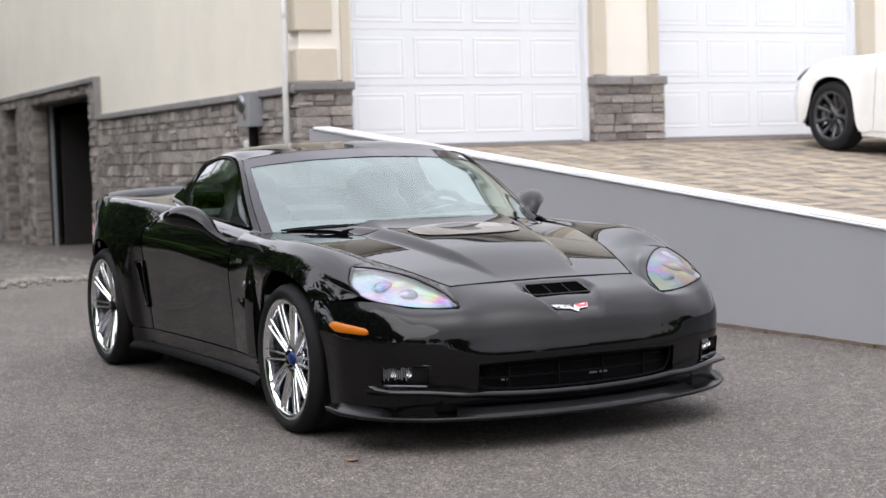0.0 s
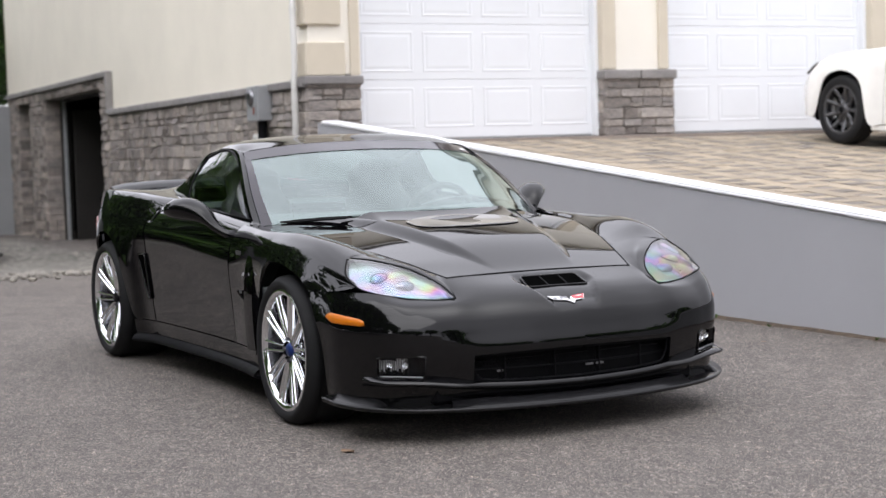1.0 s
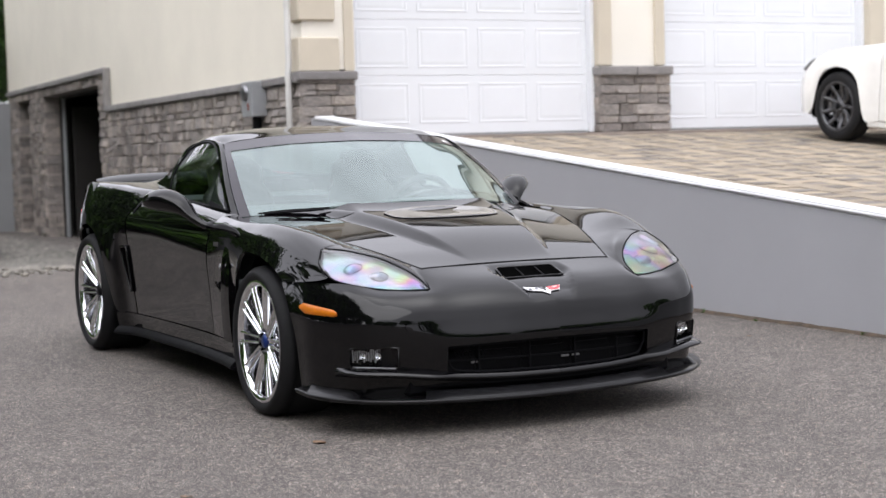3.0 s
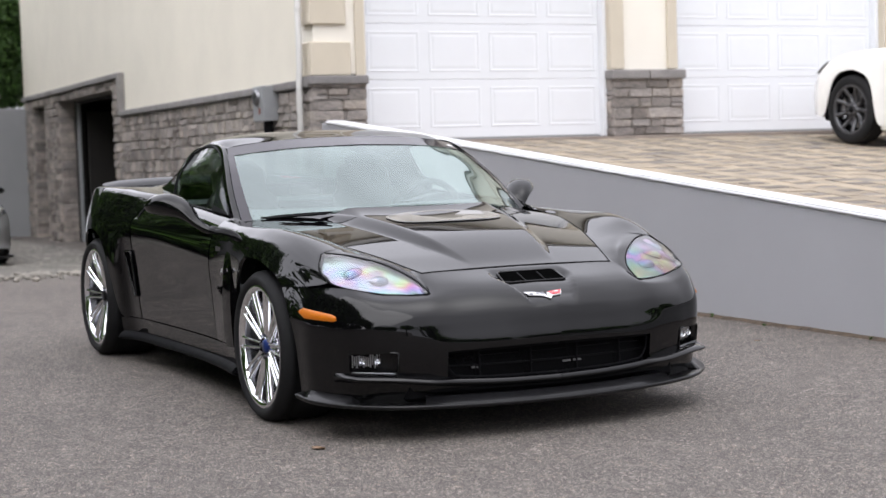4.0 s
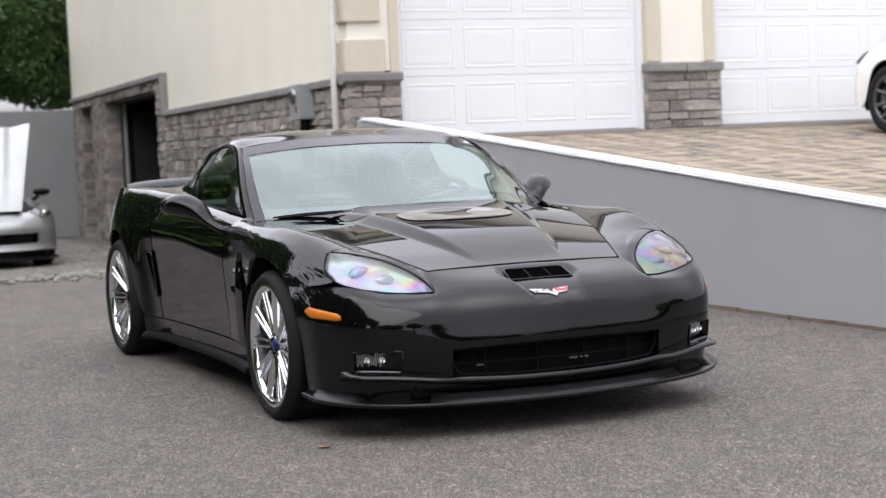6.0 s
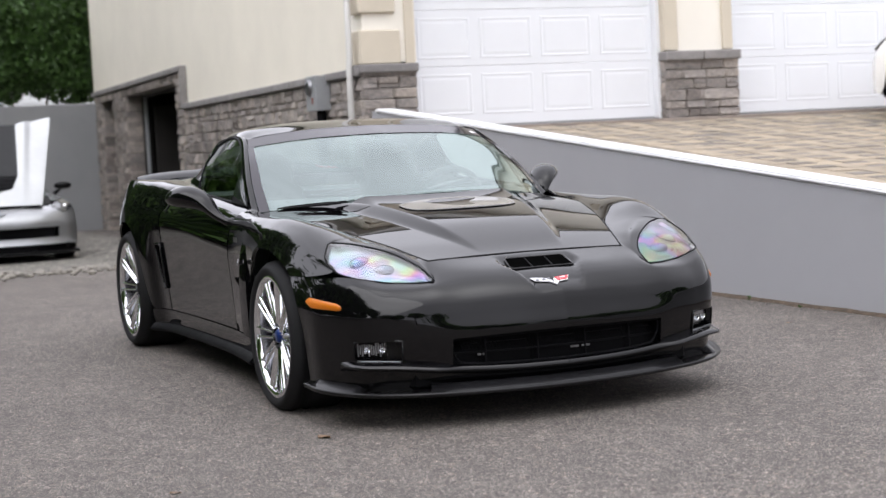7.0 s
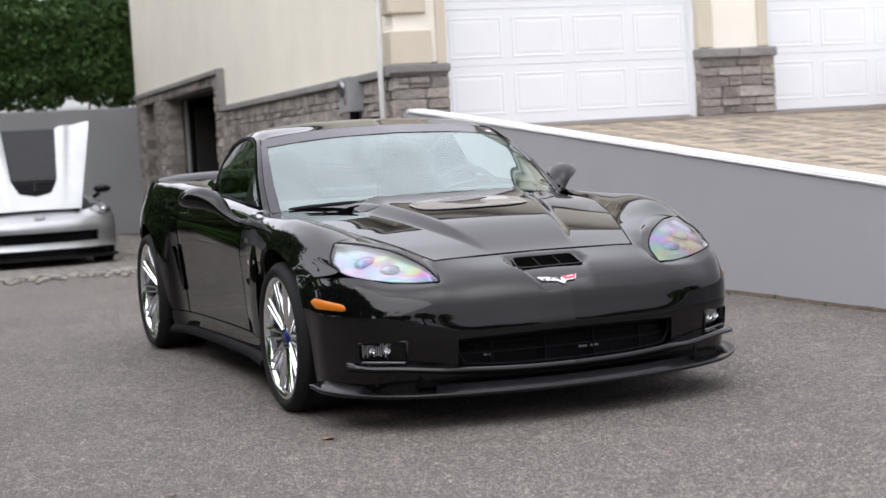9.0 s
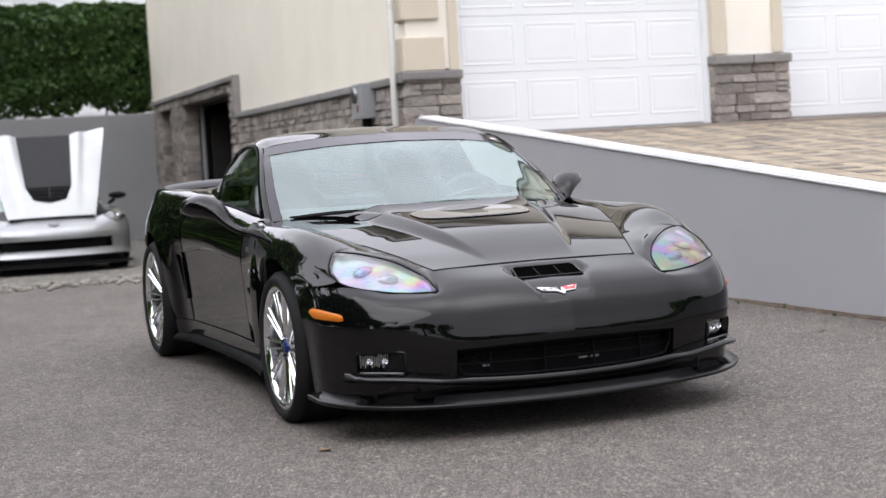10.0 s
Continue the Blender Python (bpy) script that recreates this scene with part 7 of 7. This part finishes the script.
# ---- stones, ledge and pavers, piece by piece ----
def rock_mesh(name, seed, mat):
    """A rough block of unit size whose split face looks along -y."""
    rng = random.Random(seed)
    bm = bmesh.new()
    n = 4
    xs = [-0.5, -0.42, 0.42, 0.5]
    corner = {(i, j) for i in (0, n - 1) for j in (0, n - 1)}
    V = [[bm.verts.new((xs[i] + rng.uniform(-0.018, 0.018) - (math.copysign(0.018, xs[i]) if (i, j) in corner else 0), -1 + (0.34 if i in (0, 3) or j in (0, 3) else 0) + rng.uniform(-0.26, 0.26), xs[j] * (1.0 if abs(xs[j]) == 0.5 else 0.92) + rng.uniform(-0.03, 0.03) - (math.copysign(0.05, xs[j]) if (i, j) in corner else 0))) for j in range(n)] for i in range(n)]
    for i in range(n - 1):
        for j in range(n - 1):
            bm.faces.new((V[i][j], V[i + 1][j], V[i + 1][j + 1], V[i][j + 1]))
    ring = [V[i][0] for i in range(n)] + [V[n - 1][j] for j in range(1, n)] + [V[i][n - 1] for i in range(n - 2, -1, -1)] + [V[0][j] for j in range(n - 2, 0, -1)]
    back = [bm.verts.new((v.co.x, 0.25, v.co.z)) for v in ring]
    for k in range(len(ring)):
        a = (k + 1) % len(ring)
        bm.faces.new((ring[a], ring[k], back[k], back[a]))
    bmesh.ops.recalc_face_normals(bm, faces=bm.faces[:])
    return mesh_of(name, bm, mat)


ROCKS = [rock_mesh("stone", k, M_STONE) for k in range(8)]
ROCKS_FAR = [rock_mesh("stone_far", k, M_STONE_J) for k in range(8)]


def courses(u0, u1, z0, z1, rng, tall=(0.06, 0.17), long=(0.1, 0.34)):
    """Stones of a ledge-stone wall: (u, z, length, height)."""
    out, z = [], z1
    while z > z0 + 0.02:
        h = min(rng.uniform(*tall), z - z0)
        u = u0
        while u < u1 - 1e-4:
            w = min(rng.uniform(*long) * (0.8 if h < 0.1 else 1.1), u1 - u)
            if u1 - u - w < 0.09:
                w = u1 - u
            if h > 0.1 and rng.random() < (0.42 if w < 0.3 else 0.12):
                k = rng.uniform(0.4, 0.6)
                out += [(u + w / 2, z - h * k / 2, w, h * k), (u + w / 2, z - h * (1 + k) / 2, w, h * (1 - k))]
            else:
                out.append((u + w / 2, z - h / 2, w, h))
            u += w
        z -= h
    return out


def build_stone():
    rng = random.Random(3)
    gap = 0.0035
    # pier bases of the garage front
    for a, b in ((0.0, 0.6), (3.465, 4.36), (7.20, 8.2)):
        p = holder("stone_pier", "grey ledge-stone pier base with a slab cap beside a garage door", "stone pier", HM, "stone pier bases", "structure")
        part("pier_core", box(a + 0.03, b - 0.03, 0.05, 0.38, 0.9, 1.898), M_MORTAR, p)
        z0 = 0.95 if a == 0 else FLOOR
        for u, z, w, h in courses(a, b, z0, 1.896, rng, (0.075, 0.14), (0.14, 0.4)):
            piece("stone", rng.choice(ROCKS), pose(u, 0.05, z) @ Matrix.Diagonal((w - gap, 0.05, h - gap, 1)), p)
        for side, u in ((-1, a), (1, b)):
            if a == 0 and side < 0:
                continue
            for v, z, w, h in courses(0.05, 0.3, z0, 1.896, rng, (0.10, 0.17), (0.13, 0.26)):
                piece("stone", rng.choice(ROCKS), pose(u - side * 0.03, v, z, 0, 0, 90 * side) @ Matrix.Diagonal((w - gap, 0.03, h - gap, 1)), p)
        n = 2 if b - a > 0.7 else 1
        for k in range(n):
            u0, u1 = a - 0.03 + (b - a + 0.045) * k / n, a - 0.03 + (b - a + 0.045) * (k + 1) / n
            part("cap_slab", box(u0, u1 - 0.006, -0.045, 0.14 if a else 0.38, 1.872 if a else 1.842, 1.972 if a else 1.93, 0.018, seg=2), M_CAP, p)
    # side wall
    w = holder("stone_side_wall", "grey ledge-stone cladding on the side of the house", "stone wall", HM, kind="structure")
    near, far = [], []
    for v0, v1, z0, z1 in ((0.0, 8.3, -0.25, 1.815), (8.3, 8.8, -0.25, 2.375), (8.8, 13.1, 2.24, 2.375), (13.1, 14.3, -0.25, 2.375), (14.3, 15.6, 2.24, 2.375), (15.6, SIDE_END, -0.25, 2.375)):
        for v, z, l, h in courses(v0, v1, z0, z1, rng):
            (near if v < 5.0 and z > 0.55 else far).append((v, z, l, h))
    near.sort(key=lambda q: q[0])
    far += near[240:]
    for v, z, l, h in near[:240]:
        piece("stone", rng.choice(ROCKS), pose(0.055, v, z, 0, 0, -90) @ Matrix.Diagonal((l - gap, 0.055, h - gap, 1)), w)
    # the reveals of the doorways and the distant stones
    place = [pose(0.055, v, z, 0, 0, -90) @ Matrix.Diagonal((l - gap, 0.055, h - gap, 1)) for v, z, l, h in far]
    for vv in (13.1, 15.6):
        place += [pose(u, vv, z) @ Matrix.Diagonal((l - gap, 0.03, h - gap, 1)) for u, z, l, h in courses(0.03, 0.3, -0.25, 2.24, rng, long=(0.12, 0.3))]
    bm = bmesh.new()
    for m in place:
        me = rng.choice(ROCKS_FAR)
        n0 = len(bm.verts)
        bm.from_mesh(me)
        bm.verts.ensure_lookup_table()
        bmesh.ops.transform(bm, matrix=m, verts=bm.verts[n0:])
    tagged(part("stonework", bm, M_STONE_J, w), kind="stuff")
    # projecting ledge under the stucco
    v = 0.0
    while v < 8.3 - 1e-4:
        l = min(rng.uniform(0.5, 0.8), 8.3 - v)
        part("ledge_stone", box(-0.045, 0.06, v, v + l - 0.006, 1.817, 1.9, 0.012), M_CAP, w)
        v += l
    while v < SIDE_END - 1e-4:
        l = min(rng.uniform(0.5, 0.8), SIDE_END - v)
        part("ledge_stone", box(-0.045, 0.06, v, v + l - 0.006, 2.378, 2.462, 0.012), M_CAP, w)
        v += l
    part("ledge_stone", box(-0.045, 0.06, 8.22, 8.3, 1.902, 2.462, 0.012), M_CAP, w)


def paver_mesh(name, mat):
    bm = box(-0.5, 0.5, -0.5, 0.5, -1, 0)
    top = [f for f in bm.faces if f.calc_center_median().z > -0.01]
    bmesh.ops.inset_region(bm, faces=top, thickness=0.045, depth=0.0)
    for v in bm.verts:
        if v.co.z > -0.01 and max(abs(v.co.x), abs(v.co.y)) > 0.49:
            v.co.z = -0.12
    return mesh_of(name, bm, mat)


def build_pavers():
    rng = random.Random(8)
    p = holder("paving", "tan and grey-brown concrete block paving on the raised ramp", "paving", kind="structure")
    tan, grey = paver_mesh("paver", M_PAVER), paver_mesh("paver", M_PAVER_G)
    kinds = {0: (tan, paver_mesh("paver_far", M_PAVER_J)), 1: (grey, paver_mesh("paver_far", M_PAVER_GJ))}
    tilt = math.degrees(math.atan(0.108))
    jobs = []
    y, c = 2.91, 0
    while y < 13.0:
        l = 0.21 if c % 2 else 0.23
        x, k = -8.12 + rng.uniform(-0.03, 0.0), c // 2
        while x < 3.5 and not (x > -4 and y > 10):
            d = 0.125 if c % 2 == 0 else 0.25
            dark = 1 if (c % 2 == 0 and k % 2 == 0 and rng.random() < 0.92) or rng.random() < 0.05 else 0
            jobs.append((x + d / 2, y + l / 2, d, l, dark))
            x += d
            k += 1
        y += l
        c += 1
    def matrix(q):
        x, y, d, l, _ = q
        return pose(x, y, pave_z(x) + rng.uniform(-0.003, 0.003), 0, tilt, 0) @ Matrix.Diagonal((d - 0.009, l - 0.009, 0.05, 1))
    near = sorted((q for q in jobs if -4.2 < q[0] < -0.6 and q[1] < 7.5), key=lambda q: q[1] - 0.6 * q[0])[:300]
    chosen = set(near)
    for q in near:
        piece("paver", kinds[q[4]][0], matrix(q), p)
    for dark in (0, 1):
        base = kinds[dark][1]
        verts = np.array([v.co[:] for v in base.vertices])
        faces = [list(f.vertices) for f in base.polygons]
        V, F = [], []
        for q in jobs:
            if q in chosen or q[4] != dark:
                continue
            m = np.array(matrix(q))
            o = len(V)
            V += [tuple(v) for v in verts @ m[:3, :3].T + m[:3, 3]]
            F += [[i + o for i in f] for f in faces]
        me = bpy.data.meshes.new("pavers")
        me.from_pydata(V, [], F)
        me.materials.append((M_PAVER_J, M_PAVER_GJ)[dark])
        ob = new("pavers", me)
        ob.parent = p
        tagged(ob, kind="stuff")


build_stone()
build_pavers()
ob = tagged(part("threshold", box(0.5, 9.0, -0.29, 0.3, 1.1, 1.2545, 0.006), surface("pinkish_concrete", (0.27, 0.225, 0.195), 0.9, var=0.12, scale=5, grain=90, rel=0.3)), "pinkish concrete threshold below the garage doors", "threshold", kind="structure")
ob.matrix_basis = HM


M_DEADRED = surface("faded_brown_label", (0.22, 0.07, 0.05), 0.6, var=0.2, scale=20, grain=90, rel=0)


def build_wall_fittings():
    # electricity meter with its conduit, and the downpipe
    m = holder("meter_box", "grey steel electricity meter box on the stone wall", "meter box", HM @ pose(-0.0, 1.05, 1.52))
    part("box_body", box(-0.16, 0.01, 0.0, 0.36, 0.0, 0.37, 0.012, seg=2), M_GALV, m)
    part("meter_dial", lathe([(0.001, 0.0), (0.07, 0.002), (0.085, 0.02), (0.088, 0.05)], 24, m=Matrix.Translation((-0.2, 0.2, 0.25)) @ Matrix.Rotation(-math.pi / 2, 4, "Z")), M_STEEL, m, smooth=True)
    part("brown_label", box(-0.168, -0.161, 0.1, 0.14, 0.07, 0.14), M_DEADRED, m)
    part("conduit", tube([(-0.07, 0.12, 0.0), (-0.07, 0.12, -0.9), (-0.07, 0.12, -1.6)], 0.05, 12), M_BLKPLA, m)
    part("conduit_fitting", box(-0.13, 0.0, 0.14, 0.3, -0.27, -0.14, 0.02), M_PVC, m)
    d = holder("downpipe", "white round rain downpipe on the house corner", "downpipe", HM @ pose(-0.075, 0.14, 0))
    part("pipe", tube([(0, 0, 0.2), (0, 0, 1.78), (0.0, 0, 1.9), (0.012, 0, 2.02), (0.012, 0, 4.6)], 0.032, 14), M_PVC, d, smooth=True)
    for z in (2.6, 4.2):
        part("pipe_clip", tube([(0.012, 0, z - 0.02), (0.012, 0, z + 0.02)], 0.037, 12), M_PVC, d)


build_wall_fittings()


def build_edging():
    # a loose band of pale pebbles where the asphalt meets the gravel
    rng = random.Random(14)
    e = holder("edging", "pale loose pebbles between asphalt and gravel", "edging", kind="structure")
    shapes = []
    for k in range(5):
        r2 = random.Random(90 + k)
        bm = bmesh.new()
        bmesh.ops.create_icosphere(bm, subdivisions=1, radius=0.5)
        for v in bm.verts:
            v.co = Vector((v.co.x, v.co.y, v.co.z * 0.7)) * r2.uniform(0.8, 1.2)
        shapes.append(mesh_of("pebble", bm, M_EDGE))
    for k in range(300):
        y = rng.uniform(-2.6, 2.6)
        x = -9.35 - 0.04 * y + rng.gauss(0, 0.22)
        d = rng.uniform(0.04, 0.13)
        piece("pebble", rng.choice(shapes), pose(x, y, ground_z(x, y) + d * 0.16, 0, 0, rng.uniform(0, 360)) @ Matrix.Diagonal((d, d * rng.uniform(0.6, 1.0), d * 0.8, 1)), e)


M_EDGE = surface("pale_edging_stone", (0.25, 0.232, 0.205), 0.9, var=0.2, scale=14, grain=80, rel=0.6, obj=0.2)
build_edging()

# ---- small growth and litter on the asphalt ----
M_WEED = leaf_mat("weed_leaves", (0.03, 0.07, 0.012), (0.07, 0.14, 0.02))
M_DEADLEAF = leaf_mat("dead_leaf", (0.12, 0.075, 0.045), (0.24, 0.15, 0.085))


def build_weed(x, y, size, seed):
    rng = random.Random(seed)
    t = holder("weed", "small green weed growing at the foot of the wall", "weed", pose(x, y, ground_z(x, y)), "weeds along the wall")
    for k in range(9):
        a, r, h = rng.uniform(0, 6.28), size * rng.uniform(0.3, 1.0), size * rng.uniform(0.25, 0.9)
        rows = []
        for q in range(5):
            f = q / 4
            c = Vector((math.cos(a) * r * f, math.sin(a) * r * f * 0.6, h * math.sin(f * 2.2)))
            w = Vector((-math.sin(a), math.cos(a), 0.1)) * size * 0.14 * math.sin(math.pi * (0.12 + 0.86 * f))
            rows.append([c - w, c + Vector((0, 0, -0.004)), c + w])
        part("leaf", grid_mesh(rows), M_WEED, t)


rng = random.Random(8)
for k in range(16):
    build_weed(-5.6 + 0.58 * k + rng.uniform(-0.25, 0.25), 2.68 - rng.uniform(0.0, 0.1), rng.uniform(0.014, 0.034), 300 + k)


def build_dead_leaf(x, y, size, turn):
    rows = []
    for q in range(7):
        f = q / 6
        w = size * 0.34 * math.sin(math.pi * (0.04 + 0.92 * f)) * (1 + 0.18 * math.sin(f * 19))
        rows.append([(size * (f - 0.5), -w, 0.004 + size * 0.12 * f * f), (size * (f - 0.5), 0, 0.003), (size * (f - 0.5), w, 0.004 + size * 0.1 * (1 - f))])
    bm = grid_mesh(rows)
    bm.faces.ensure_lookup_table()
    ob = part("fallen_leaf", bm, M_DEADLEAF, None)
    ob.matrix_basis = pose(x, y, ground_z(x, y), 0, 0, turn)
    tagged(ob, "dry brown fallen leaf on the asphalt", "leaf", "fallen leaves")


for k in range(9):
    x, y = ((0.76, -0.97), (1.4, -1.7), (2.0, 0.9), (-0.7, 2.2), (-0.83, 2.6), (-2.2, 2.5))[k] if k < 6 else (rng.uniform(-3, 3.2), rng.choice((-1, 1)) * rng.uniform(1.3, 2.6))
    build_dead_leaf(x, y, rng.uniform(0.02, 0.045) if k else 0.06, rng.uniform(0, 360))


def build_dirt():
    # soil and leaf litter gathered along the foot of the retaining wall
    rows = []
    for k in range(161):
        x = -8.2 + 13.6 * k / 160
        w = 0.05 + 0.07 * abs(noise.noise(Vector((x * 1.3, 2.0, 0)))) + 0.03 * noise.noise(Vector((x * 6, 5.0, 0)))
        h = 0.012 + 0.008 * noise.noise(Vector((x * 4, 9.0, 0)))
        g = [ground_z(x, 2.699 - k * w * 0.5) for k in range(3)]
        rows.append([(x, 2.699, g[0] + h), (x, 2.699 - w * 0.5, g[1] + h * 0.8), (x, 2.699 - w, g[2] + 0.0015)])
    tagged(part("dirt_strip", grid_mesh(rows), M_SOIL, None, smooth=True), "brown soil and leaf litter along the wall foot", "dirt", kind="structure")


M_SOIL = surface("dark_soil_litter", (0.055, 0.042, 0.032), 0.95, var=0.5, scale=22, grain=120, rel=0.8, dist=0.01, hue=(0.1, 0.07, 0.045))
build_dirt()
